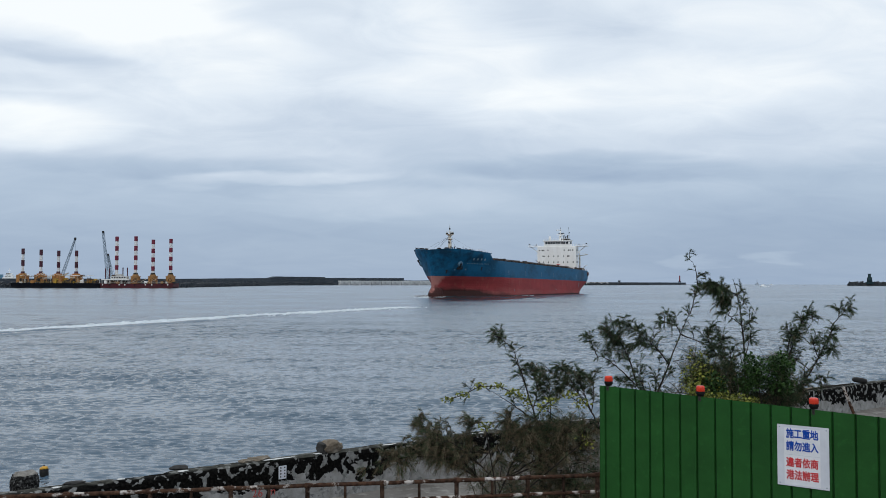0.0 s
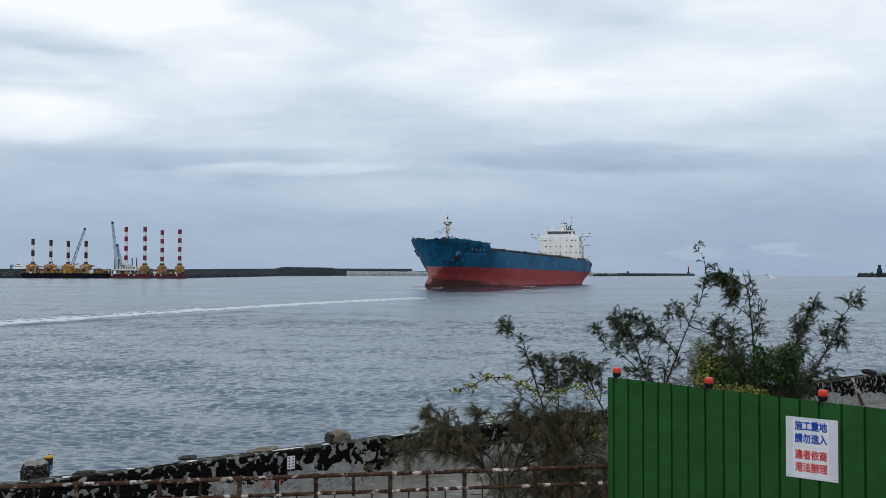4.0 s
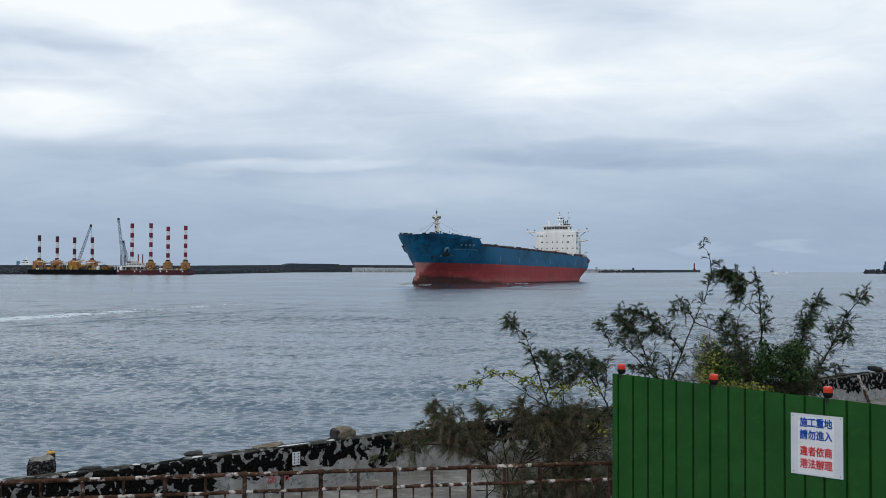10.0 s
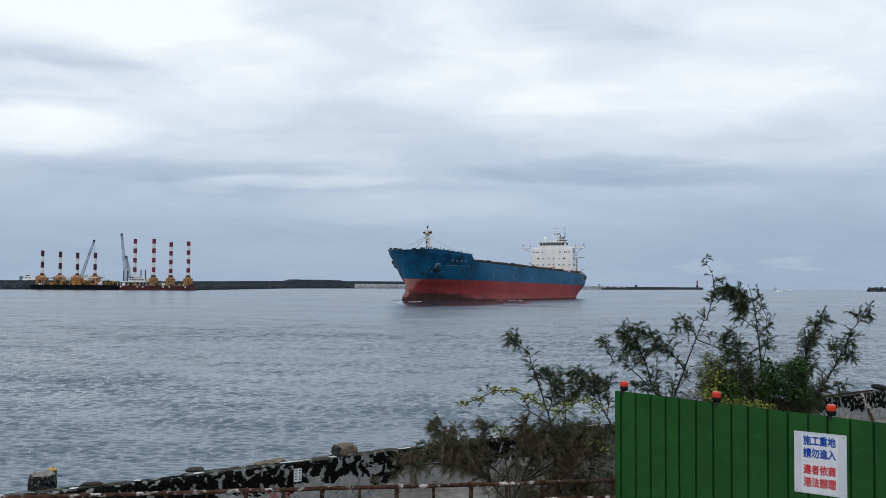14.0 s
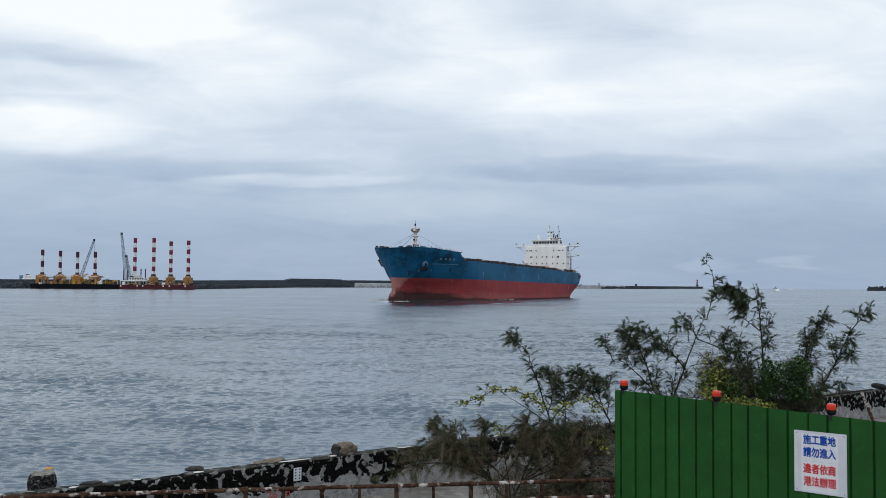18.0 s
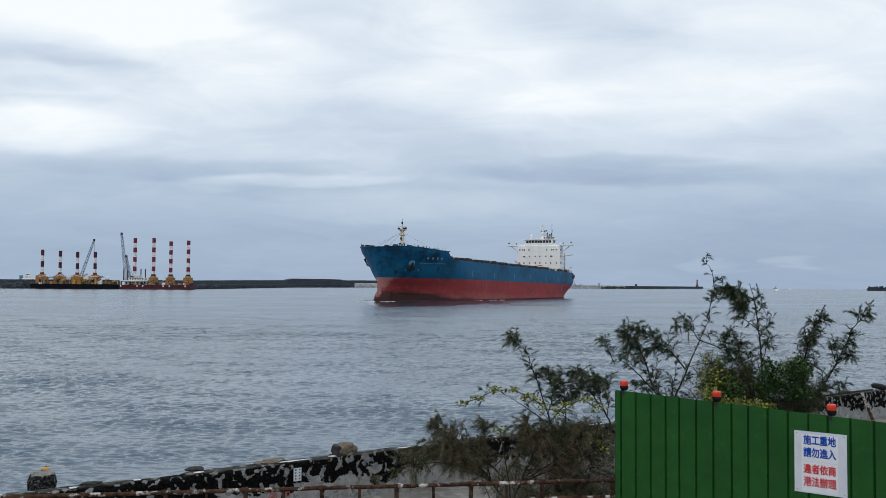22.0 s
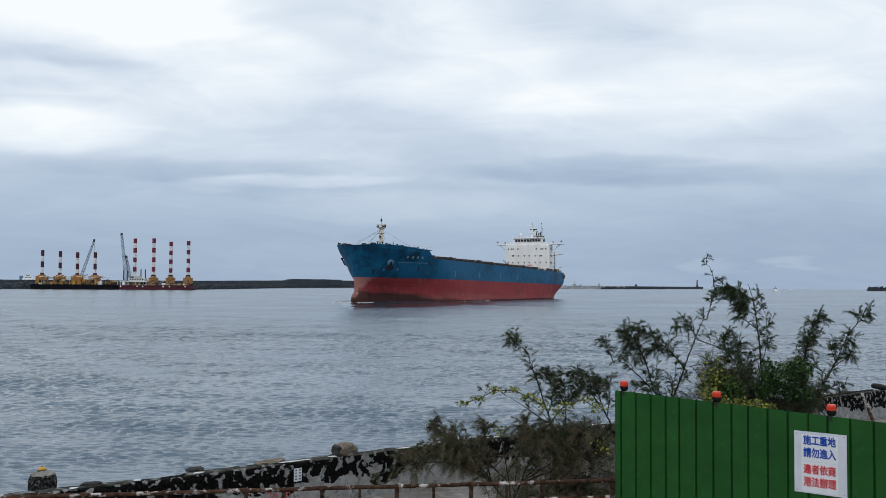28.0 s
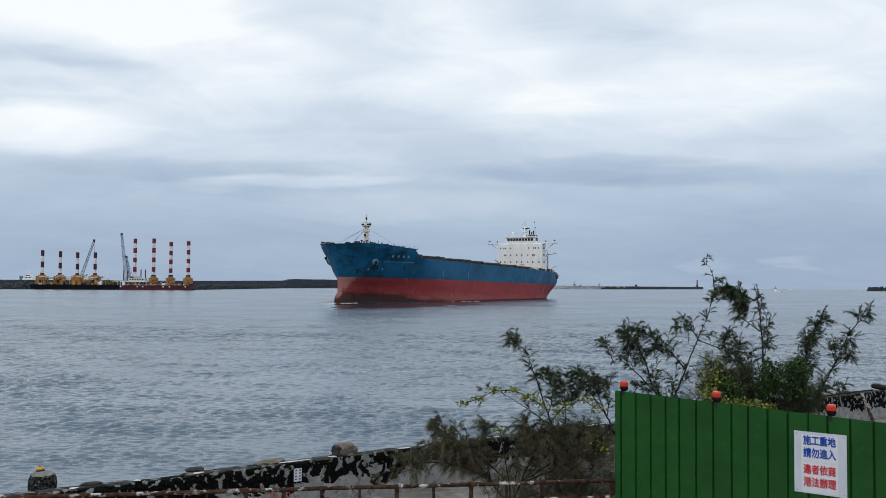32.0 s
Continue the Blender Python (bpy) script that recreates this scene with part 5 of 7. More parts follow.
    for y in (-1.6, 1.6, -0.9):
        part("floodlight", Geo().chamfer(20.0, 20.7, y - 0.45, y + 0.45, 30.0, 30.7, 0.1), M_dark, fm)
    for p in ((-1.5, 0, 21), (9, 9.5, 21.2), (9, -9.5, 21.2), (27, 14, 20), (27, -14, 20), (13, 4, 21)):
        part("stay", Geo().tube([(20.5, 0, 29.0), p], 0.035, 4), M_dark, fm)
    fm.matrix_basis = pose(2.3, 0, -0.15)
    # anchors in their pockets
    for s in (-1, 1):
        m = hull_frame(12.6, 15.1, s)
        bo = part("hawse_bolster", Geo().lathe([(1.45, -1.2), (1.5, -0.1), (1.25, 0.45), (0.7, 0.55)], 14), M_lightblue, ship, at=m, smooth=True)
        an = part("anchor", Geo().chamfer(-0.35, 0.35, -2.2, 0.6, 0.3, 0.9, 0.1).chamfer(-1.5, 1.5, -2.5, -1.8, 0.1, 1.0, 0.15), M_dark, ship, at=m)
        for k in (-1, 1):
            part("fluke", Geo().add([(k * 0.8, -2.4, 0.3), (k * 1.5, -2.4, 0.3), (k * 1.5, -2.2, 1.0), (k * 0.8, -2.2, 1.0), (k * 1.2, -0.5, 0.7)], [(0, 1, 2, 3), (0, 4, 1), (1, 4, 2), (2, 4, 3), (3, 4, 0)]), M_dark, an)
        # name in characters and a line of small letters: unreadable, as bars
        for k in range(4):
            part("name_bar", Geo().box(-0.42, 0.42, -0.50, 0.50, 0.02, 0.05), M_marking, ship, at=hull_frame(18.4 + k * 2.5, 17.4, s))
        for k in range(14):
            part("name_bar", Geo().box(-0.24, 0.24, -0.15, 0.15, 0.02, 0.05), M_marking, ship, at=hull_frame(16.2 + k * 0.98 + (0.6 if k > 6 else 0), 15.3, s))
        for x in (52, 76, 100, 121, 143, 164):
            part("tug_mark", Geo().box(-0.28, 0.28, -1.2, 1.2, 0.02, 0.06), M_lightblue, ship, at=hull_frame(x, 11.9 - 0.01 * x, s))
        for x, z in ((7.5, 12.1), (9, 11.4), (11.2, 12.4), (16.5, 12.6)):
            part("draught_mark", Geo().box(-0.22, 0.22, -0.28, 0.28, 0.02, 0.06), M_marking if x > 9 else M_dark, ship, at=hull_frame(x, z, s))
        for x in (60, 125):
            part("draught_mark", Geo().box(-0.25, 0.25, -0.3, 0.3, 0.02, 0.06), M_marking, ship, at=hull_frame(x, 2.6, s))
        part("draught_mark", Geo().box(-0.2, 0.2, -1.6, 1.6, 0.02, 0.06), M_marking, ship, at=hull_frame(171, 4.6, s))
        for x, z in ((8.0, 11.5), (26, 13.1)):
            part("hull_stain", Geo().box(-0.4, 0.4, -0.9, 0.9, 0.015, 0.03), M_dark, ship, at=hull_frame(x, z, s))
    # accommodation block
    hx0, hx1, hw, hz0, hz1 = 182.0, 187.2, 13.0, 12.4, 28.5
    house = part("deckhouse", Geo().chamfer(hx0, hx1, -hw, hw, hz0, hz1, 0.15), M_white, ship, "white slab-sided deckhouse")
    for k in range(1, 6):
        part("deck_line", Geo().box(hx0 - 0.05, hx1 + 0.05, -hw - 0.05, hw + 0.05, hz0 + 2.55 * k - 0.04, hz0 + 2.55 * k + 0.04), M_white, house)
    rows = ((26.1, (.06, .13, .17, .28, .70, .81, .85, .92)), (22.3, (.15, .18, .29, .43, .54, .68, .79, .82)), (18.5, (.06, .16, .29, .43, .54, .68, .79, .93)))
    for z, fr in rows:
        for f in fr:
            y = hw - f * 2 * hw
            w = part("window", Geo().box(hx0 - 0.10, hx0 - 0.04, y - 0.32, y + 0.32, z - 0.42, z + 0.42), M_glass, house)
            part("window_frame", Geo().box(hx0 - 0.07, hx0 - 0.01, y - 0.42, y + 0.42, z - 0.52, z + 0.52), M_white, w)
        for s in (-1, 1):
            for x in (183.6, 185.6):
                part("window", Geo().box(x - 0.4, x + 0.4, s * hw - 0.06, s * hw + 0.06, z - 0.5, z + 0.5), M_glass, house)
    part("red_lettering", Geo().box(hx0 - 0.08, hx0 - 0.03, -2.6, 0.0, 16.8, 17.2), M_textred, house)
    # wheelhouse and wings
    wh = part("wheelhouse", Geo().chamfer(182.4, 187, -8.7, 8.7, hz1 - 0.05, 31.9, 0.2), M_white, ship, "white wheelhouse with a dark window band")
    part("wheelhouse_roof", Geo().chamfer(181.9, 187.5, -9.3, 9.3, 31.9, 32.5, 0.12), M_white, wh)
    for k in range(9):
        y = -6.9 + k * 1.725
        part("window", Geo().box(182.28, 182.38, y - 0.68, y + 0.68, 30.2, 31.5), M_glass, wh)
    for s in (-1, 1):
        part("window", Geo().box(183.2, 186.4, s * 8.7 - 0.06, s * 8.7 + 0.06, 30.2, 31.5), M_glass, wh)
        wing = part("bridge_wing", Geo().chamfer(183.0, 187.0, min(s * 8.5, s * 19.8), max(s * 8.5, s * 19.8), hz1 - 0.1, hz1 + 0.35, 0.08), M_white, ship)
        part("wing_bulwark", Geo().box(183.0, 183.15, min(s * 12.9, s * 13.2), max(s * 12.9, s * 13.2), hz1, hz1 + 1.3), M_white, wing)
        for h in (0.8, 1.35):
            part("wing_rail", Geo().tube([(183.1, s * 8.7, hz1 + h), (183.1, s * 19.7, hz1 + h), (186.9, s * 19.7, hz1 + h)], 0.07, 4), M_white, wing)
        for y in (11, 13.2, 15.4, 17.6, 19.7):
            part("rail_post", Geo().tube([(183.1, s * y, hz1 + 0.3), (183.1, s * y, hz1 + 1.35)], 0.06, 4), M_white, wing)
        part("wing_brace", Geo().tube([(185, s * 13.0, 24.6), (185, s * 18.3, hz1)], 0.22, 6), M_white, wing)
        part("wing_lamp", Geo().chamfer(183.6, 184.8, s * 19.2 - 0.35, s * 19.2 + 0.35, hz1 + 1.4, hz1 + 2.05, 0.1), M_dark, wing)
        part("wing_lamp", Geo().chamfer(183.6, 184.4, s * 14.4 - 0.2, s * 14.4 + 0.2, hz1 + 0.9, hz1 + 1.7, 0.08), M_dark, wing)
    for h in (33.1, 33.6):
        part("roof_rail", Geo().tube([(182.3, -9, h), (182.3, 9, h)], 0.05, 4), M_white, wh)
    for k in range(10):
        part("rail_post", Geo().tube([(182.3, -9 + 2 * k, 32.5), (182.3, -9 + 2 * k, 33.6)], 0.05, 4), M_white, wh)
    # radar mast
    rm = part("radar_mast", Geo().tube([(185.4, -1.5, 32.4), (185.4, -1.5, 38.6)], [0.55, 0.35], 8), M_white, ship)
    part("mast_leg", Geo().tube([(186.8, -2.9, 32.4), (185.5, -1.6, 37.6)], 0.22, 6), M_white, rm)
    part("mast_leg", Geo().tube([(186.8, -0.1, 32.4), (185.5, -1.4, 37.6)], 0.22, 6), M_white, rm)
    part("radar_platform", Geo().chamfer(184.2, 186.6, -3.0, 0.0, 35.2, 35.5, 0.08), M_white, rm)
    part("mast_yard", Geo().tube([(185.4, -4.2, 36.4), (185.4, 1.0, 36.4)], 0.16, 5), M_white, rm)
    part("radar_scanner", Geo().chamfer(187.1, 185.5, -3.6, -0.2, 37.0, 37.4, 0.08), M_dark, rm)
    part("radar_scanner", Geo().chamfer(184.8, 185.3, -2.6, 1.4, 39.0, 39.5, 0.08), M_white, rm)
    part("topmast", Geo().tube([(185.4, -1.5, 38.4), (185.4, -1.5, 41.0)], 0.12, 5), M_dark, rm)
    part("mast_lamp", Geo().lathe([(0.3, 0), (0.35, 0.7), (0.1, 0.8)], 8, (185.4, -2.6, 36.5)), M_dark, rm)
    part("aerial", Geo().tube([(186, 6.6, 32.5), (186, 6.6, 36.6)], 0.07, 4), M_white, wh)
    part("satellite_dome", Geo().lathe([(0.5, 32.5), (0.5, 33.4), (0.62, 33.5), (0.62, 35.0), (0.40, 35.3), (0.05, 35.4)], 12, (185.5, 5.6, 0)), M_white, wh, smooth=True)
    for y, z in ((-6.4, 41.0), (-7.0, 38.0)):
        part("aerial", Geo().tube([(186.8, y, 32.5), (186.8, y, z)], 0.06, 4), M_dark, wh)
        part("flag", Geo().box(186.8, 187.6, y - 0.03, y + 0.03, z - 0.8, z - 0.2), M_dark, wh)
    # funnel and casing
    part("engine_casing", Geo().chamfer(187.3, 194.5, -8.2, 8.2, 13.3, 27.2, 0.3), M_white, ship)
    fu = part("funnel", Geo().chamfer(188.2, 193.2, -5.6, -1.0, 27.0, 33.4, 0.7), M_dark, ship, "sooty dark funnel")
    part("funnel_rim", Geo().chamfer(188.0, 193.4, -5.8, -0.8, 33.2, 33.8, 0.25), M_dark, fu)
    for y, z in ((-4.6, 36.0), (-3.4, 35.4), (-2.2, 36.4)):
        part("exhaust_pipe", Geo().tube([(190.5, y, 33.4), (190.5, y, z - 0.6), (191.2, y, z)], 0.34, 8), M_dark, fu)
    for k, z in enumerate((16.5, 19.1, 21.7, 24.3)):
        part("side_platform", Geo().box(187.2, 192.5 - 0.4 * k, -hw + 0.1, -8.2, z, z + 0.18), M_white, house)
        for h in (0.55, 1.1):
            part("platform_rail", Geo().tube([(187.2, -hw + 0.2, z + h), (192.3 - 0.4 * k, -hw + 0.2, z + h), (192.3 - 0.4 * k, -8.2, z + h)], 0.06, 4), M_white, house)
        for x in (188.2, 189.8, 191.2 - 0.3 * k):
            part("rail_post", Geo().tube([(x, -hw + 0.2, z), (x, -hw + 0.2, z + 1.1)], 0.06, 4), M_white, house)
        part("stairway", Geo().tube([(187.8, -10.6, z - 2.5), (191.0, -10.6, z)], 0.35, 4), M_cream, house)
    # provision crane, lifeboat and stern gear
    for s in (-1, 1):
        pc = part("provision_crane", Geo().lathe([(0.55, 13.4), (0.45, 24.0)], 8, (192.5, s * 12.2, 0)), M_cream, ship)
        part("crane_jib", Geo().tube([(192.5, s * 11.5, 23.8), (192.5, s * 17.4, 24.6)], 0.26, 6), M_cream, pc)
        part("crane_stay", Geo().tube([(192.5, s * 12.2, 26.0), (192.5, s * 17.2, 24.7)], 0.07, 4), M_cream, pc)
        part("crane_post", Geo().tube([(192.5, s * 12.2, 23.8), (192.5, s * 12.2, 26.1)], 0.2, 6), M_cream, pc)
        part("davit", Geo().tube([(194, s * 13.2, 13.6), (194.3, s * 14.6, 17), (194, s * 16.6, 17.6)], 0.22, 6), M_white, ship)
    lb = part("lifeboat", Geo().blob((195.6, -15.9, 12.2), (2.3, 1.2, 1.2), 2.0, 0.12), M_boatred, ship, "dark red enclosed lifeboat", smooth=True)
    part("lifeboat_cradle", Geo().chamfer(193.8, 197.2, -16.6, -15.2, 10.6, 11.2, 0.1), M_dark, lb)
    for x, y in ((188.5, -14.2), (191, -14.5), (193.4, -13.6), (190, -13.2), (189, 14)):
        w = 0.8 + 0.3 * math.sin(x * 7)
        part("stern_winch", Geo().chamfer(x - w, x + w, y - 0.7, y + 0.7, main_deck_z(x) - 0.1, main_deck_z(x) + 1.2 + w * 0.7, 0.2), M_hatch, ship)
    for k in range(9):
        x, y = 187.6 + k * 1.05, -15.6 + 0.12 * k
        part("stern_post", Geo().tube([(x, y, main_deck_z(x) - 0.05), (x, y, main_deck_z(x) + 1.3 + 0.7 * (k % 3 == 0))], 0.09, 5), (M_white, M_hatch)[k % 2], ship)
    dc = part("deck_crane", Geo().tube([(172, 6.0, 14), (172, 6.0, 17.4), (172, 10.5, 20.6)], 0.20, 6), M_boatred, ship)
    part("crane_head", Geo().chamfer(171.6, 172.4, 5.6, 6.4, 17.0, 17.9, 0.1), M_boatred, dc)
    # the whole after block sits on a raised deck
    for ob in ship.children:
        if ob.name.split(".")[0] in ("deckhouse", "wheelhouse", "bridge_wing", "radar_mast", "engine_casing", "funnel"):
            ob.matrix_basis = pose(0, 0, 1.1)
    # ruffled water pushed up round bow and sides, coloured dark for the hull's reflection
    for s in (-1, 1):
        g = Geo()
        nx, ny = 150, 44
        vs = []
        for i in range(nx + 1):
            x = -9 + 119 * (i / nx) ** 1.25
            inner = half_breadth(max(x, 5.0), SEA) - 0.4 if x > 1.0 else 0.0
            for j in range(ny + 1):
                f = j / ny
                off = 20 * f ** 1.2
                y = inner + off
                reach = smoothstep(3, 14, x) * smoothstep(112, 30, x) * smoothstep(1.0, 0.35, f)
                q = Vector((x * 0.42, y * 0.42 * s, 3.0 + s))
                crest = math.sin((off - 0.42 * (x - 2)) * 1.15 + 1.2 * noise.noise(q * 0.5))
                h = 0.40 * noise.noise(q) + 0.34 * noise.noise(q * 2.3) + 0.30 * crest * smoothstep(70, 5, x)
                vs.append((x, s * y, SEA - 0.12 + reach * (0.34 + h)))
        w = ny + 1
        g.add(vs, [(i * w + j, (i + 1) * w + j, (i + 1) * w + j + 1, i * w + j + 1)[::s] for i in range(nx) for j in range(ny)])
        part("bow_wave", g, M_churnrefl, ship, "ruffled bow wave coloured dark as hull reflection", smooth=True)
    # added fan of smooth dark water ahead and beside bow imitates the hull's reflection
    g = Geo()
    nx, ny = 190, 110
    vs = []
    for i in range(nx + 1):
        x = -125 + 185 * i / nx
        for j in range(ny + 1):
            y = -88 + 104 * j / ny
            d = -0.855 * (x - 5) - 0.52 * (y + 3)
            l = 0.52 * (x - 5) - 0.855 * (y + 3)
            q = Vector((d * 0.045, l * 0.09, 8.0))
            far = 128 * (1 - 0.9 * max(0, l) / 50) * (1 + 0.35 * noise.noise(q))
            reach = smoothstep(-14, -3, l - 0.03 * d) * smoothstep(far, far * 0.35, d) * smoothstep(-30, -6, d) * smoothstep(60, 42, l)
            rough = 0.55 + 0.9 * noise.noise(Vector((d * 0.09, l * 0.16, 2.0)))
            h = noise.noise(Vector((d * 0.36, l * 0.26, 1.0))) + 0.5 * noise.noise(Vector((d * 0.8, l * 0.6, 5.0)))
            vs.append((x, y, SEA - 0.12 + reach * (0.20 + 0.40 * max(0.15, rough) * h)))
    w = ny + 1
    g.add(vs, [(i * w + j, (i + 1) * w + j, (i + 1) * w + j + 1, i * w + j + 1) for i in range(nx) for j in range(ny)])
    part("bow_reflection", g, M_hullrefl, ship, "added dark rippled sheet standing in for the bow reflection", smooth=True)
    # broken water along the waterline
    for s in (-1, 1):
        for i in range(90):
            x = 3.0 + 85 * rng.random() ** 1.5
            w = rng.uniform(0.4, 1.5)
            y = s * (half_breadth(x, SEA) + rng.uniform(0.0, 0.55))
            g = Geo().blob((0, 0, 0), (w, rng.uniform(0.25, 0.5), rng.uniform(0.10, 0.24)), i, 0.5, 1)
            part("bow_foam", g, M_foam, ship, at=Matrix.Translation((x, y, SEA + 0.10)) @ Matrix.Rotation(math.atan2(half_breadth(x + 1, 0) - half_breadth(x, 0), 1) * s, 4, "Z"))
    for i in range(9):
        g = Geo().blob((0, 0, 0), (rng.uniform(0.3, 0.9), rng.uniform(0.6, 1.6), rng.uniform(0.08, 0.26)), i + 70, 0.6, 1)
        part("bow_foam", g, M_foam, ship, at=pose(rng.uniform(-1.8, 0.6), rng.uniform(-1, 8) * (1 if i % 3 else -1), SEA + 0.02))
    return ship


ship = build_ship()

# ---- wake of a passed launch, small craft, float ----


def wake_x(y):
    u = y - 121.8
    return -57.0 + 0.298 * u + 0.00094 * u * u


def build_wake():
    rng = random.Random(21)
    pieces = []
    y = 99.0
    while y < 252:
        ln = 2.6 + (y - 99) * 0.012
        x = wake_x(y)
        ang = math.atan2(1, 0.298 + 0.00188 * (y - 121.8))
        g = Geo()
        for _ in range(190):
            lane = rng.random()
            off = rng.gauss(0, 0.75) if lane < 0.55 else rng.gauss(2.6, 0.55) if lane < 0.75 else rng.gauss(1.2, 1.9)
            s = rng.uniform(0.12, 0.55)
            g.blob((rng.uniform(-ln * 0.6, ln * 0.6), off, rng.uniform(-0.06, 0.03)), (s * rng.uniform(1.2, 2.6), s * 0.6, rng.uniform(0.05, 0.20)), rng.random() * 50, 0.5, 1)
        ob = tagged(part("wake_foam", g, M_foam), "streak of white foam left by a passing launch", "foam", "foam of the wake", "stuff")
        pieces.append((ob, x, y, math.degrees(ang), rng.uniform(-1, 1)))
        y += ln
    ridges = []
    # crests running out from the track on both sides: x at y = 100, slope, extent, height
    for k, (xa, slope, y0, y1, amp) in enumerate(((-61.7, 0.45, 67, 205, 0.30), (-57.7, 0.33, 86, 248, 0.24), (-64.7, 0.45, 67, 162, 0.14))):
        g = Geo()
        n = 120
        vs = []
        for i in range(n + 1):
            yy = y0 + (y1 - y0) * i / n
            fade = smoothstep(0, 0.2, i / n) * smoothstep(1, 0.55, i / n)
            wig = 0.5 * noise.noise(Vector((yy * 0.06, k, 4)))
            for j in range(9):
                q = (j - 4) / 4
                h = amp * 1.5 * (0.5 + 0.5 * math.cos(math.pi * q)) * (0.75 + 0.6 * noise.noise(Vector((yy * 0.13, k, 1)))) * fade
                vs.append((xa + slope * (yy - 107.8) + wig + q * 1.25, yy, h - 0.035))
        g.add(vs, [(i * 9 + j, i * 9 + j + 1, (i + 1) * 9 + j + 1, (i + 1) * 9 + j) for i in range(n) for j in range(8)])
        ridges.append(tagged(part("wake_wave", g, M_water, smooth=True), "low wave spreading from the foam streak", "wave", "waves of the wake", "stuff"))
    return pieces, ridges


wake_pieces, wake_ridges = build_wake()


def build_float():
    b = thing("mooring_float", "yellow and black plastic float bobbing in the water", "float")
    part("lower_half", Geo().lathe([(0.02, -0.30), (0.10, -0.28), (0.140, -0.18), (0.150, 0.0), (0.150, 0.135)], 16), M_rubber, b, smooth=True)
    part("upper_half", Geo().lathe([(0.150, 0.135), (0.143, 0.175), (0.115, 0.215), (0.060, 0.235), (0.01, 0.24)], 16), M_buoyyellow, b, smooth=True)
    part("lifting_eye", Geo().tube([(0.025 * math.cos(a), 0, 0.250 + 0.025 * math.sin(a)) for a in [i * 0.52 for i in range(13)]], 0.012, 5), M_rust, b)
    return b


def build_launch():
    b = thing("pilot_launch", "small white launch throwing up spray far off", "boat")
    part("hull", Geo().add([(-6, -2, 0), (-6, 2, 0), (4, 2, 0), (7, 0, 0.4), (4, -2, 0), (-6, -2.2, 1.5), (-6, 2.2, 1.5), (4, 2.4, 1.8), (8, 0, 2.2), (4, -2.4, 1.8)],
                           [(0, 5, 6, 1), (1, 6, 7, 2), (2, 7, 8, 3), (3, 8, 9, 4), (4, 9, 5, 0), (5, 9, 8, 7, 6)]), M_white, b)
    part("wheelhouse", Geo().chamfer(-2, 2.5, -1.6, 1.6, 1.5, 4.2, 0.3), M_white, b)
    part("mast", Geo().tube([(-0.5, 0, 4.2), (-0.5, 0, 6.5)], 0.12, 5), M_dark, b)
    rng = random.Random(8)
    for s in (-1, 1):
        g = Geo()
        for i in range(26):
            g.blob((rng.uniform(-10, 5), s * rng.uniform(2, 4.5), 0.2), (rng.uniform(0.8, 2.2), 0.8, rng.uniform(0.4, 1.3)), i, 0.5, 1)
        part("spray", g, M_foam, b)
    return b


mooring_float = build_float()
launch = build_launch()
far_launch = copy_thing(launch, pose(1151, 3000, SEA, 0, 0, 190))

# ---- the quay: railing, wall clutter ----


def rail_pt(x, z):
    return Vector((x, 9.9 + 0.16 * (x - 1.88), z))


def build_railing():
    r = thing("railing", "rusty steel railing with flaking white paint", "railing", pose(0, 0, 0))
    x0, x1 = -8.2, 2.4
    top = 4.315
    rng = random.Random(2)
    for z, rad in ((top, 0.0215), (top - 0.178, 0.019), (3.36, 0.016)):
        pts = [rail_pt(x0 + (x1 - x0) * i / 40, z + 0.006 * noise.noise(Vector((i * 0.8, z, 0)))) for i in range(41)]
        part("rail", Geo().tube(pts, rad, 8), M_rust, r, smooth=True)
    n = int((x1 - x0) / 0.385)
    for i in range(n + 1):
        x = -0.455 + (i - 20) * 0.385
        if not x0 < x < x1:
            continue
        wide = i % 2 == 0
        w = 0.020 if wide else 0.013
        lean = rng.uniform(-0.012, 0.012)
        a, b = rail_pt(x, GROUND - 0.05), rail_pt(x + lean, top)
        part("post", Geo().tube([a, a.lerp(b, 0.5), b], w * 1.15, 8), M_rustpost, r)
        if wide:
            part("joint_collar", Geo().tube([rail_pt(x - 0.03, top), rail_pt(x + 0.03, top)], 0.030, 8), M_rust, r)
        xm = x + 0.1925
        part("baluster", Geo().tube([rail_pt(xm, 3.36), rail_pt(xm + lean, top - 0.18)], 0.009, 5), M_rustpost, r)
    return r


def wall_pt(x, y, z):
    """A place by the sea wall: along it, towards the sea, above the quay."""
    return WALL_M @ Vector((x, y, z))


def text_mesh(name, body, size, mat, thick=0.002, bold=0.0, squeeze=1.0):
    cu = bpy.data.curves.new(name, "FONT")
    cu.body = body
    cu.size = size
    cu.align_x, cu.align_y = "CENTER", "CENTER"
    cu.extrude = thick
    cu.bevel_depth = bold
    cu.bevel_resolution = 0
    ob = new(name, cu)
    dg = bpy.context.evaluated_depsgraph_get()
    me = bpy.data.meshes.new_from_object(ob.evaluated_get(dg))
    bpy.data.objects.remove(ob)
    me.transform(Matrix.Diagonal((squeeze, 1, 1, 1)))
    me.materials.clear()
    me.materials.append(mat)
    return me


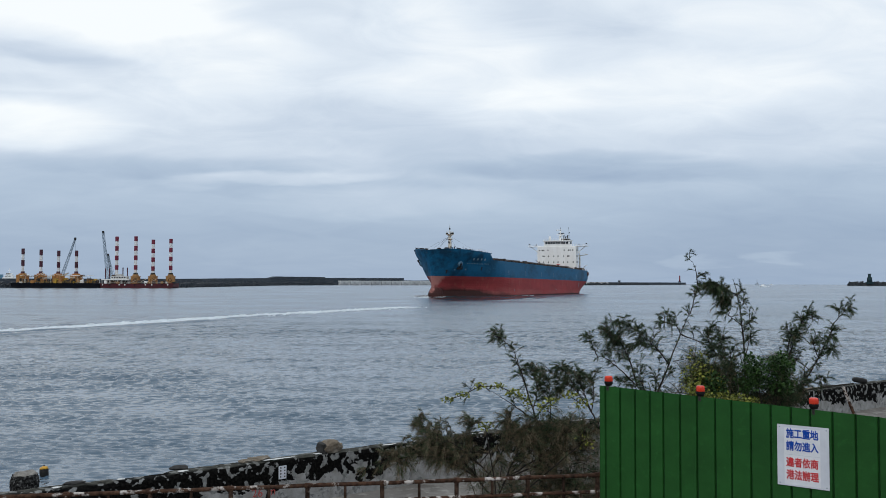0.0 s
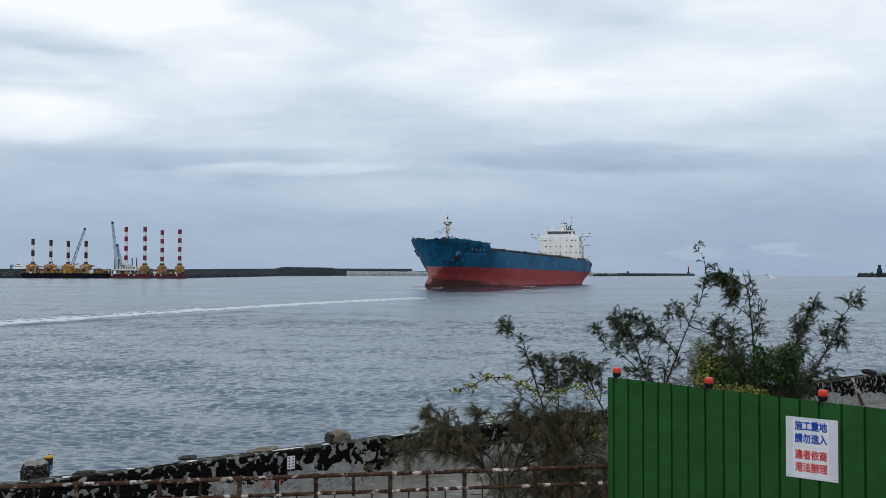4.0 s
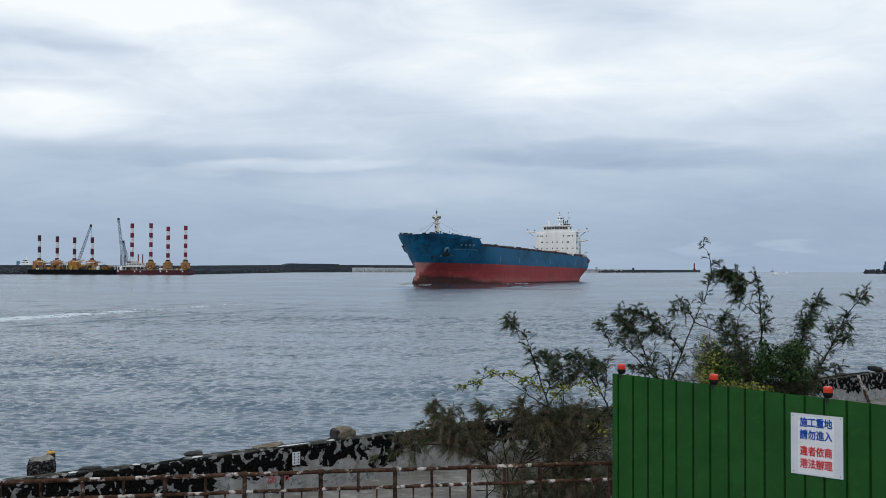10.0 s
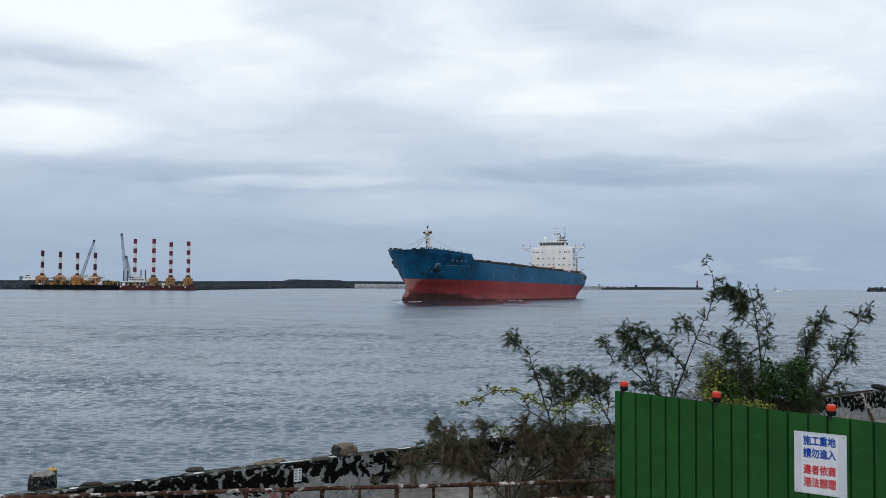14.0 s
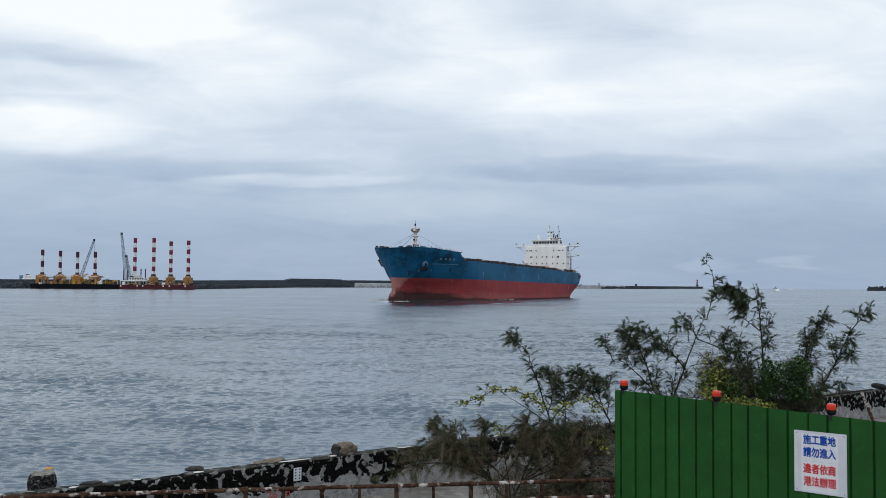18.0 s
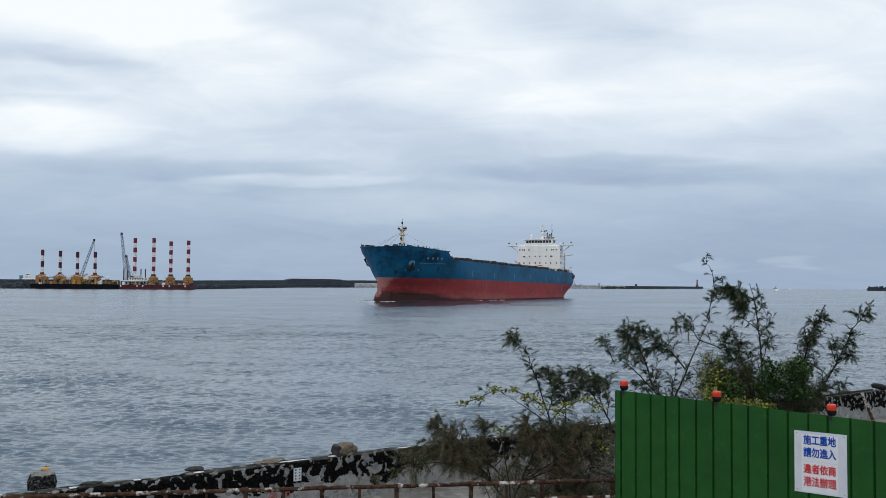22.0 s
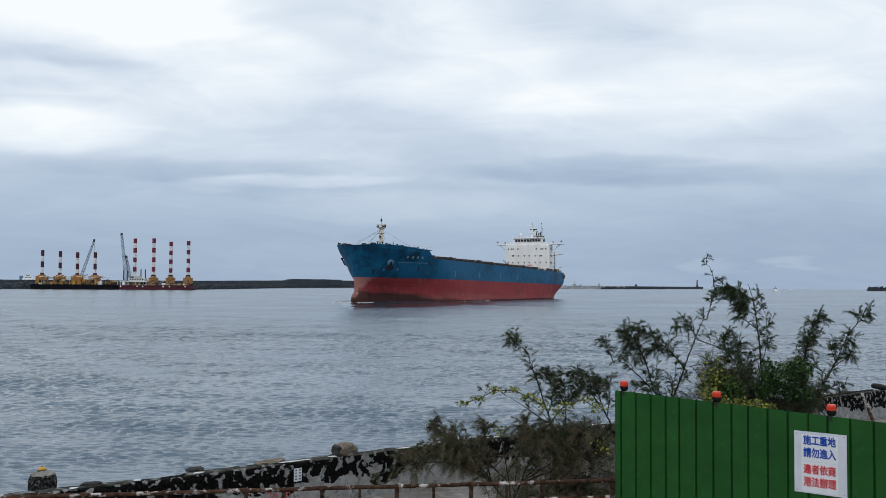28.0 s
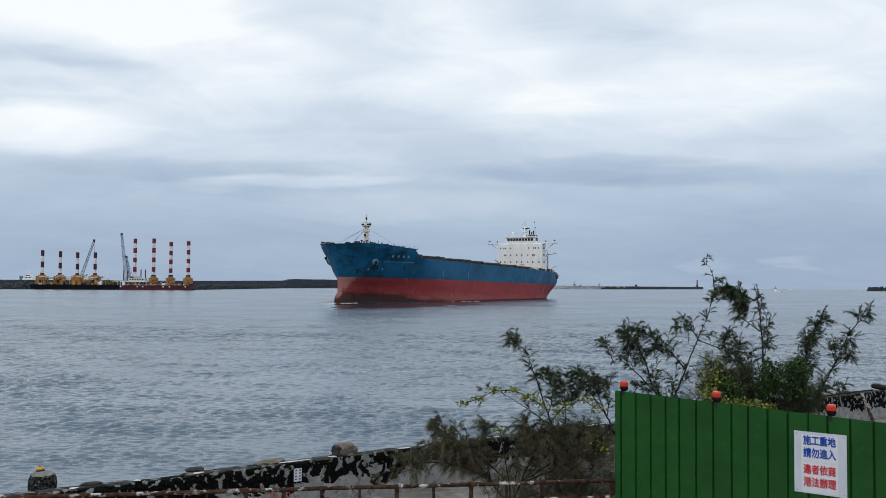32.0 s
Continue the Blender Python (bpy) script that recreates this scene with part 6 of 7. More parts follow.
def build_wall_clutter():
    h = WALL_TOP - GROUND
    # concrete lump on the coping
    t = thing("concrete_lump", "brown broken concrete lump lying on the sea wall", "rock")
    part("lump", Geo().blob((0, 0, 0.10), (0.185, 0.12, 0.10), 3.0, 0.35, 3), M_stone, t, smooth=False)
    part("chip", Geo().blob((-0.17, -0.02, 0.10), (0.045, 0.10, 0.11), 6.0, 0.4, 2), M_stonedark, t)
    t.matrix_basis = WALL_M @ pose(4.52, 0.15, h - 0.03, 0, 0, 4)
    for x, y, sx, sy, sz, m, lab in ((3.38, 0.22, 0.17, 0.10, 0.03, M_stone, "flat brown stone lying on the sea wall"), (3.15, 0.2, 0.10, 0.09, 0.022, M_stone, "flat brown stone lying on the sea wall"),
                                     (2.2, 0.3, 0.12, 0.10, 0.03, M_stonedark, "dark stone on the edge of the sea wall"), (0.75, 0.2, 0.14, 0.06, 0.02, M_stonedark, "dark stone on the edge of the sea wall"),
                                     (18.9, 0.25, 0.18, 0.12, 0.04, M_stonedark, "dark stone on the edge of the sea wall"), (18.2, 0.2, 0.25, 0.1, 0.025, M_stone, "flat brown stone lying on the sea wall")):
        s = thing("stone", lab, "rock", WALL_M @ pose(x, y, h - 0.005))
        part("lump", Geo().blob((0, 0, sz * 0.8), (sx, sy, sz), x * 3, 0.4, 2), m, s)
    # short concrete bollard crusted with shells, outside the wall
    b = thing("bollard", "squat concrete bollard crusted with dark shells", "bollard", pose(-5.21, 11.92, 3.295))
    g = Geo()
    seg, rows = 40, 16
    vs = []
    for j in range(rows + 1):
        z = 0.62 * j / rows
        for i in range(seg):
            a = 2 * math.pi * i / seg
            r = 0.174 - 0.03 * max(0, (z - 0.52) / 0.10) ** 2 + 0.010 * noise.noise(Vector((math.cos(a) * 5, math.sin(a) * 5, z * 16))) + 0.016 * noise.noise(Vector((math.cos(a) * 14, math.sin(a) * 14, z * 40)))
            vs.append((r * math.cos(a), r * math.sin(a), z))
    g.add(vs, [(j * seg + i, j * seg + (i + 1) % seg, (j + 1) * seg + (i + 1) % seg, (j + 1) * seg + i) for j in range(rows) for i in range(seg)])
    part("crusted_side", g, M_crust, b)
    g = Geo()
    vs = [(0.152 * math.cos(a) * (1 + 0.05 * math.sin(5 * a)), 0.152 * math.sin(a), 0.608 + 0.012 * math.sin(3 * a)) for a in [2 * math.pi * i / seg for i in range(seg)]]
    vs += [(0.11 * math.cos(a), 0.11 * math.sin(a), 0.648 + 0.012 * math.sin(2 * a)) for a in [2 * math.pi * i / seg for i in range(seg)]] + [(0, 0, 0.652)]
    g.add(vs, [(i, (i + 1) % seg, seg + (i + 1) % seg, seg + i) for i in range(seg)] + [(seg + i, seg + (i + 1) % seg, 2 * seg) for i in range(seg)])
    part("worn_top", g, M_bollardtop, b, smooth=True)
    # numbered plate on the inner face: the numbers cannot be read
    p = thing("wall_plate", "small white plate with dark marks on the sea wall", "plate", WALL_M @ pose(3.62, -0.03, h - 0.17, 90, 0, 0))
    part("plate", Geo().chamfer(-0.062, 0.062, -0.095, 0.095, 0, 0.012, 0.003), M_sign, p)
    for i in range(4):
        for s in (-1, 1):
            part("mark", Geo().box(s * 0.032 - 0.011, s * 0.032 + 0.011, -0.07 + i * 0.043, -0.05 + i * 0.043, 0.0125, 0.014), M_dark, p)
    wr = thing("wall_writing", "red hand-painted 26 m on the sea wall", "writing", WALL_M @ pose(3.30, -0.034, 0.225, 90, 0, 0))
    for ch, x in (("2", -0.12), ("6", -0.03), ("m", 0.15)):
        part("numeral" if ch != "m" else "letter", text_mesh("numeral", ch, 0.165, M_redpaint, 0.001, 0.0), M_redpaint, wr, at=pose(x, 0.01 * (ch == "2"), 0, 0, 0, 6 if ch == "2" else 0))
    # old tyre and a leaning pipe on the far end of the wall
    t = thing("tyre", "old black tyre lying on the sea wall", "tyre", WALL_M @ pose(20.45, 0.2, h + 0.075, 6, 4, 0))
    g = Geo()
    g.tube([(0.15 * math.cos(a), 0.15 * math.sin(a) * 0.8, 0) for a in [2 * math.pi * i / 24 for i in range(25)]], 0.06, 10, False)
    part("tread", g, M_rubber, t, smooth=True)
    t = thing("steel_pipe", "rusty steel pipe leaning on the sea wall", "pipe")
    part("pipe", Geo().tube([wall_pt(19.3, -0.25, 0.0), wall_pt(19.15, -0.06, h + 0.02)], 0.04, 8), M_rust, t)
    t = thing("driftwood", "dark driftwood plank lying on the sea wall", "wood")
    part("plank", Geo().tube([wall_pt(17.6, 0.1, h + 0.02), wall_pt(18.6, 0.14, h + 0.03), wall_pt(20.0, 0.12, h + 0.03)], [0.015, 0.022, 0.016], 6), M_bark, t)


build_railing()
build_wall_clutter()

# ---- green hoarding with lamps and sign ----

FENCE_S = Vector((1.865, 9.810, 0))
FENCE_D = Vector((0.788, -0.616, 0)).normalized()
FENCE_M = Matrix.Translation(FENCE_S) @ Matrix.Rotation(math.atan2(FENCE_D.y, FENCE_D.x), 4, "Z") @ Matrix.Rotation(math.pi / 2, 4, "X")


def fence_top(s):
    return 5.297 - 0.033 * s


def build_hoarding():
    """Local space: x along the sheets, y up (world height), z towards the viewer."""
    f = thing("hoarding", "green ribbed sheet-steel construction hoarding", "fence", FENCE_M)
    # widths of the ribbed sheets, uneven where they overlap
    widths = (0.070, 0.172, 0.171, 0.167, 0.148, 0.181, 0.179, 0.187, 0.165, 0.190, 0.191, 0.188, 0.175, 0.198, 0.200)
    edges = [0.0]
    for w in widths + (0.19,) * 10:
        edges.append(edges[-1] + w)
    for i, (a, b) in enumerate(zip(edges, edges[1:])):
        g = Geo()
        c, d = 0.011, 0.024
        prof = [(a + 0.003, -d), (a + c, -0.002), (a + c + 0.004, 0), (b - c - 0.004, 0), (b - c, -0.002), (b - 0.003, -d)]
        vs = []
        for x, z in prof:
            vs += [(x, GROUND - 0.05, z), (x, fence_top(x), z)]
        k = len(prof)
        g.add(vs, [(2 * j, 2 * j + 2, 2 * j + 3, 2 * j + 1) for j in range(k - 1)])
        part("sheet_panel", g, M_fence, f)
        g = Geo()
        g.box(b - 0.008, b + 0.008, GROUND - 0.05, fence_top(b) - 0.001, -d - 0.006, -d + 0.002)
        part("seam", g, M_groove, f)
    part("end_post", Geo().chamfer(-0.012, 0.03, GROUND - 0.05, fence_top(0) - 0.01, -0.07, -0.025, 0.004), M_fence, f)
    for h in (0.18, 1.05, 1.9):
        g = Geo()
        L = edges[-1]
        g.add([(0, fence_top(0) - h - 0.02, -0.07), (L, fence_top(L) - h - 0.02, -0.07), (L, fence_top(L) - h + 0.02, -0.07), (0, fence_top(0) - h + 0.02, -0.07),
               (0, fence_top(0) - h - 0.02, -0.03), (L, fence_top(L) - h - 0.02, -0.03), (L, fence_top(L) - h + 0.02, -0.03), (0, fence_top(0) - h + 0.02, -0.03)],
              [(3, 2, 1, 0), (4, 5, 6, 7), (0, 1, 5, 4), (2, 3, 7, 6), (0, 4, 7, 3), (1, 2, 6, 5)])
        part("back_rail", g, M_rust, f)
    for s in (0.9, 2.4, 3.9):
        part("back_post", Geo().chamfer(s - 0.03, s + 0.03, GROUND - 0.05, fence_top(s) - 0.06, -0.13, -0.07, 0.004), M_rust, f)
    # warning lamps
    base = None
    for s in (0.10, 1.12, 2.215):
        m = FENCE_M @ Matrix.Translation((s, fence_top(s), -0.02)) @ Matrix.Rotation(-math.pi / 2, 4, "X")
        if base is None:
            base = thing("warning_lamp", "red warning lamp with a black base on the hoarding", "lamp", m, "lamps on the hoarding")
            lens = part("lens", Geo().lathe([(0.038, 0.050), (0.042, 0.054), (0.0415, 0.090), (0.040, 0.101), (0.037, 0.106), (0.028, 0.109), (0.001, 0.110)], 20), M_lamp, base, "red-orange ribbed plastic lens", smooth=True)
            for k in range(10):
                a = 2 * math.pi * k / 10
                part("lens_rib", Geo().tube([(0.0422 * math.cos(a), 0.0422 * math.sin(a), 0.056), (0.0416 * math.cos(a), 0.0416 * math.sin(a), 0.088)], 0.0025, 5), M_lamp, lens)
            part("lamp_base", Geo().lathe([(0.024, 0.002), (0.034, 0.006), (0.037, 0.018), (0.044, 0.026), (0.045, 0.048), (0.040, 0.052)], 20), M_lampbase, base, "black plastic lamp base", smooth=True)
            part("bracket", Geo().chamfer(-0.014, 0.014, -0.026, -0.022, -0.045, 0.012, 0.001), M_dark, base)
            part("bolt", Geo().lathe([(0.007, -0.004), (0.007, 0.002)], 6, (0, -0.027, -0.02)), M_lampbase, base)
        else:
            copy_thing(base, m)
    # sign
    w, h = 0.470, 0.572
    sg = thing("warning_sign", "white sign with blue and red lettering on the hoarding", "sign", FENCE_M @ Matrix.Translation((1.884 + w / 2, 5.063 - h / 2, 0.006)))
    part("board", Geo().chamfer(-w / 2, w / 2, -h / 2, h / 2, 0, 0.005, 0.0015), M_sign, sg)
    part("printed_sheet", Geo().box(-w * 0.36, w * 0.335, -h * 0.475, h * 0.455, 0.0052, 0.0062), M_signinner, sg)
    for line, fy, mat in (("\u65bd\u5de5\u91cd\u5730", 0.352, M_textblue), ("\u8acb\u52ff\u9032\u5165", 0.148, M_textblue), ("\u9055\u8005\u4f9d\u5546", -0.118, M_textred), ("\u6e2f\u6cd5\u8fa6\u7406", -0.325, M_textred)):
        part("lettering", text_mesh("lettering", line, 0.094, mat, 0.0003, 0.0030, 0.78), mat, sg, at=pose(-w * 0.012, fy * h, 0.0070))
    part("divider", Geo().box(-w * 0.34, w * 0.32, 0.008, 0.0095, 0.0063, 0.0066), M_vesselgrey, sg)
    for x in (-0.45, 0.45):
        for y in (-0.46, 0.46):
            part("screw", Geo().lathe([(0.006, 0.0), (0.006, 0.002), (0.003, 0.0035)], 10, (x * w, y * h, 0.005)), M_vesselgrey, sg)
    return f


build_hoarding()

# ---- casuarina bushes and creepers between wall and hoarding ----


def needle_mesh(name, tufts, mat, rng, per, lng, droop, rad=0.0010, spread=0.55):
    """Long thin jointed needles at each (place, direction) of tufts, sweeping forward and hanging over."""
    n = len(tufts) * per
    P = np.repeat(np.array([t[0] for t in tufts]), per, 0)
    D = np.repeat(np.array([t[1] for t in tufts]), per, 0)
    R = rng.normal(size=(n, 3))
    R /= np.linalg.norm(R, axis=1)[:, None]
    d = D + R * spread
    d /= np.linalg.norm(d, axis=1)[:, None]
    ln = rng.uniform(0.45, 1.25, n)[:, None] * lng
    hang = rng.uniform(0.5, 1.3, n)[:, None] * droop * ln
    a = np.cross(d, [0.31, 0.17, 0.93])
    a /= np.linalg.norm(a, axis=1)[:, None] + 1e-9
    b = np.cross(d, a)
    down = np.array([0, 0, -1.0])
    at = lambda u: P + d * ln * u + down * hang * u * u
    ring = lambda c, r: [c + a * r, c - a * r * 0.5 + b * r * 0.87, c - a * r * 0.5 - b * r * 0.87]
    V = np.stack(ring(P, rad) + ring(at(0.5), rad * 0.9) + [at(1.0)], 1).reshape(-1, 3)
    base = (np.arange(n) * 7)[:, None]
    F = []
    for q in ((0, 1, 4, 3), (1, 2, 5, 4), (2, 0, 3, 5)):
        F += (base + np.array(q)).tolist()
    for q in ((3, 4, 6), (4, 5, 6), (5, 3, 6)):
        F += (base + np.array(q)).tolist()
    me = bpy.data.meshes.new(name)
    me.from_pydata(V.tolist(), [], F)
    me.materials.append(mat)
    return me


swaying = []


def casuarina(label, base, limbs, seed, twigs=22, per=8, lng=0.068, mat=None, dry=0.08, depth=0.5, side=6):
    """A shrubby casuarina: trunk, limbs (start, bend, tip) and drooping needle tufts along them."""
    rng = np.random.default_rng(seed)
    tree = thing("casuarina_shrub", label, "tree", pose(base[0], base[1], GROUND), "casuarinas by the wall")
    origin = Vector((base[0], base[1], GROUND))
    starts = [Vector((l[0][0], base[1], l[0][1])) for l in limbs]
    low = min(starts, key=lambda p: p.z)
    g = Geo()
    pts = [(0, 0, -0.1), ((low.x - base[0]) * 0.3 + 0.03, 0.02, (low.z - GROUND) * 0.45), tuple(low - origin)]
    g.tube(pts, [0.05, 0.04, 0.03], 8)
    part("trunk", g, M_bark, tree, smooth=True)
    grown = []
    for li, (s, m, t, dense) in enumerate(limbs):
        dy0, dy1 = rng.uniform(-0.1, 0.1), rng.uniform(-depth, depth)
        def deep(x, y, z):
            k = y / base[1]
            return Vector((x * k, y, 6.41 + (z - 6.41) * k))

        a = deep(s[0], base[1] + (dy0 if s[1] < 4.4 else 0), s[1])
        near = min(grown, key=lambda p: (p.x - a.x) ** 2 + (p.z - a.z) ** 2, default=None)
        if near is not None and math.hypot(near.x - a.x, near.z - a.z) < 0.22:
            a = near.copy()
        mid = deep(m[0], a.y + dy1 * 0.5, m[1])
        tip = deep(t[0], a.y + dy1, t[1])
        tip -= (tip - mid).normalized() * 0.15 * min(1, dense)
        ctrl = mid * 2 - (a + tip) * 0.5
        bez = lambda u: a * (1 - u) ** 2 + ctrl * (2 * u * (1 - u)) + tip * u ** 2
        n = 18
        cur = [bez(i / n) - a + Vector(rng.normal(size=3)) * (0.004 if 0 < i < n else 0) for i in range(n + 1)]
        ln = sum((cur[i + 1] - cur[i]).length for i in range(n))
        grown += [a + c for c in cur[2:]]
        r0 = 0.005 + 0.006 * min(2, ln)
        g = Geo()
        g.tube(cur, [r0 * (1 - 0.82 * i / n) for i in range(n + 1)], 6)
        tufts, dryt = [], []

        def twig(p, d, tl, dens):
            """A fine twig with needle tufts."""
            e1 = p + d * tl * 0.5
            e2 = p + d * tl + Vector((0, 0, -0.02 - 0.12 * tl))
            g.tube([p, e1, e2], [0.0030, 0.0024, 0.0016], 3, False)
            for q in range(dens):
                f = 0.2 + 0.8 * (q + rng.random()) / dens
                pos = p.lerp(e1, f * 2) if f < 0.5 else e1.lerp(e2, min(1, f * 2 - 1))
                (dryt if rng.random() < dry else tufts).append((pos[:], d[:]))

        def along(u):
            k = min(n - 1, int(u * n))
            return cur[k].lerp(cur[k + 1], u * n - k), (cur[k + 1] - cur[k]).normalized()

        # side branches, then twigs on them and on the limb's end
        for _ in range(max(1, int(side * ln * min(2.1, dense) + 0.5))):
            u = 0.22 + 0.74 * rng.random()
            p, d = along(u)
            rv = Vector(rng.normal(size=3)).normalized()
            sd = (d * 0.9 + rv * 0.95 + Vector((0, 0, 0.30))).normalized()
            sl = (0.08 + 0.17 * rng.random()) * (1.2 - 0.5 * u) * min(1.2, 0.55 + 0.5 * ln)
            sp = [p]
            for q in range(5):
                sd = (sd + Vector(rng.normal(size=3)) * 0.16 + Vector((0, 0, 0.05))).normalized()
                sp.append(sp[-1] + sd * sl / 5)
            g.tube(sp, [0.0050, 0.0045, 0.004, 0.0032, 0.0025, 0.0018], 4, False)
            for q in range(int(twigs * sl) + 2):
                k = int(rng.integers(1, 6))
                td = (sd * 0.9 + Vector(rng.normal(size=3)).normalized() * 0.8).normalized()
                twig(sp[k], td, 0.06 + 0.12 * rng.random(), 7)
        for _ in range(int(twigs * ln * 1.4 * dense)):
            u = 0.14 + 0.86 * rng.random()
            tap = 1.25 - 0.85 * u
            p, d = along(u)
            twig(p, (d + Vector(rng.normal(size=3)).normalized() * 0.85).normalized(), (0.06 + 0.13 * rng.random()) * tap, 7)
        for q in range(4 if dense > 0.3 else 0):
            tufts.append((cur[n - q % 5][:], (cur[n] - cur[n - 1]).normalized()[:]))
        limb = part("limb", g, M_bark, tree, at=Matrix.Translation(a - origin))
        part("needles", needle_mesh("needles", tufts, mat or M_needle, rng, per, lng, 0.40), mat or M_needle, limb)
        if dryt:
            part("dry_needles", needle_mesh("dry_needles", dryt, M_needlebrown, rng, per, lng * 1.1, 0.8), M_needlebrown, limb)
        swaying.append((limb, a - origin, min(2.0, ln)))
    return tree


def brush(label, blobs, count, seed, dry, per):
    """Tangled dry brush: hanging needles and fine stems filling soft ellipsoids."""
    rng = np.random.default_rng(seed)
    c0 = blobs[0][0]
    t = thing("brush", label, "bush", pose(c0[0], c0[1], GROUND))
    o = np.array((c0[0], c0[1], GROUND))
    sets = ([], [])
    for i in range(count):
        c, r = blobs[rng.integers(len(blobs))]
        q = rng.normal(size=3)
        q = q / np.linalg.norm(q) * rng.random() ** 0.40
        p = np.array(c) - o + q * np.array(r)
        d = rng.normal(size=3) * np.array([1, 1, 0.8]) + np.array([0, 0, 0.3])
        d /= np.linalg.norm(d)
        sets[0 if rng.random() > dry else 1].append((tuple(p), tuple(d)))
        if i % 45 == 0:
            e = Vector(p) + Vector(d) * rng.uniform(0.15, 0.45)
            part("stem", Geo().tube([Vector(p) - Vector(d) * 0.25 + Vector((0, 0, -0.1)), Vector(p), e], [0.007, 0.0055, 0.002], 4, False), M_bark, t)
    part("needles", needle_mesh("needles", sets[0], M_needle, rng, per, 0.12, 0.45, 0.0011, 0.75), M_needle, t)
    part("dry_needles", needle_mesh("dry_needles", sets[1], M_needlebrown, rng, per, 0.13, 0.55, 0.0011, 0.75), M_needlebrown, t)
    return t


def leaf_cloud(name, label, blobs, count, size, mat, seed, vine=False):
    """Small folded leaves filling soft ellipsoids (centre, radii)."""
    rng = np.random.default_rng(seed)
    cx = blobs[0][0]
    t = thing(name, label, "plant", pose(cx[0], cx[1], GROUND))
    V, F = [], []
    for i in range(count):
        c, r = blobs[rng.integers(len(blobs))]
        q = rng.normal(size=3)
        q = q / np.linalg.norm(q) * rng.random() ** 0.45
        p = np.array(c) - np.array((cx[0], cx[1], GROUND)) + q * np.array(r)
        d = rng.normal(size=3) + np.array([0, -0.3, 0.2])
        d /= np.linalg.norm(d)
        s = np.cross(d, rng.normal(size=3))
        s /= np.linalg.norm(s)
        u = np.cross(d, s)
        L = size * rng.uniform(0.6, 1.3)
        o = len(V)
        V += [p, p + d * L * 0.35 + s * L * 0.36 + u * L * 0.08, p + d * L, p + d * L * 0.35 - s * L * 0.36 + u * L * 0.08, p + d * L * 0.45 - u * L * 0.04]
        F += [(o, o + 1, o + 4), (o + 1, o + 2, o + 4), (o + 2, o + 3, o + 4), (o + 3, o, o + 4)]
    me = bpy.data.meshes.new("leaves")
    me.from_pydata([tuple(p) for p in V], [], F)
    me.materials.append(mat)
    part("leaves", me, mat, t)
    o = Vector((cx[0], cx[1], GROUND))
    if vine:
        run = [Vector(c) - o for c, r in sorted(blobs, key=lambda b: b[0][0]) if c[2] > 4.7]
        part("stem", Geo().tube(run, [0.006] * len(run), 5, False), M_bark, t)
        blobs = [b for b in blobs if b[0][2] <= 4.7]
    for c, r in blobs:
        e = Vector(c) - o
        g = Geo().tube([(0.1 * rng.normal(), 0.05 * rng.normal(), -0.05), e * 0.5 + Vector((0.12 * rng.normal(), 0, 0)), e, e + Vector((0.3 * r[0] * rng.normal(), 0, r[2] * 0.4))], [0.012, 0.009, 0.006, 0.003], 5, False)
        part("stem", g, M_bark, t)
    return t


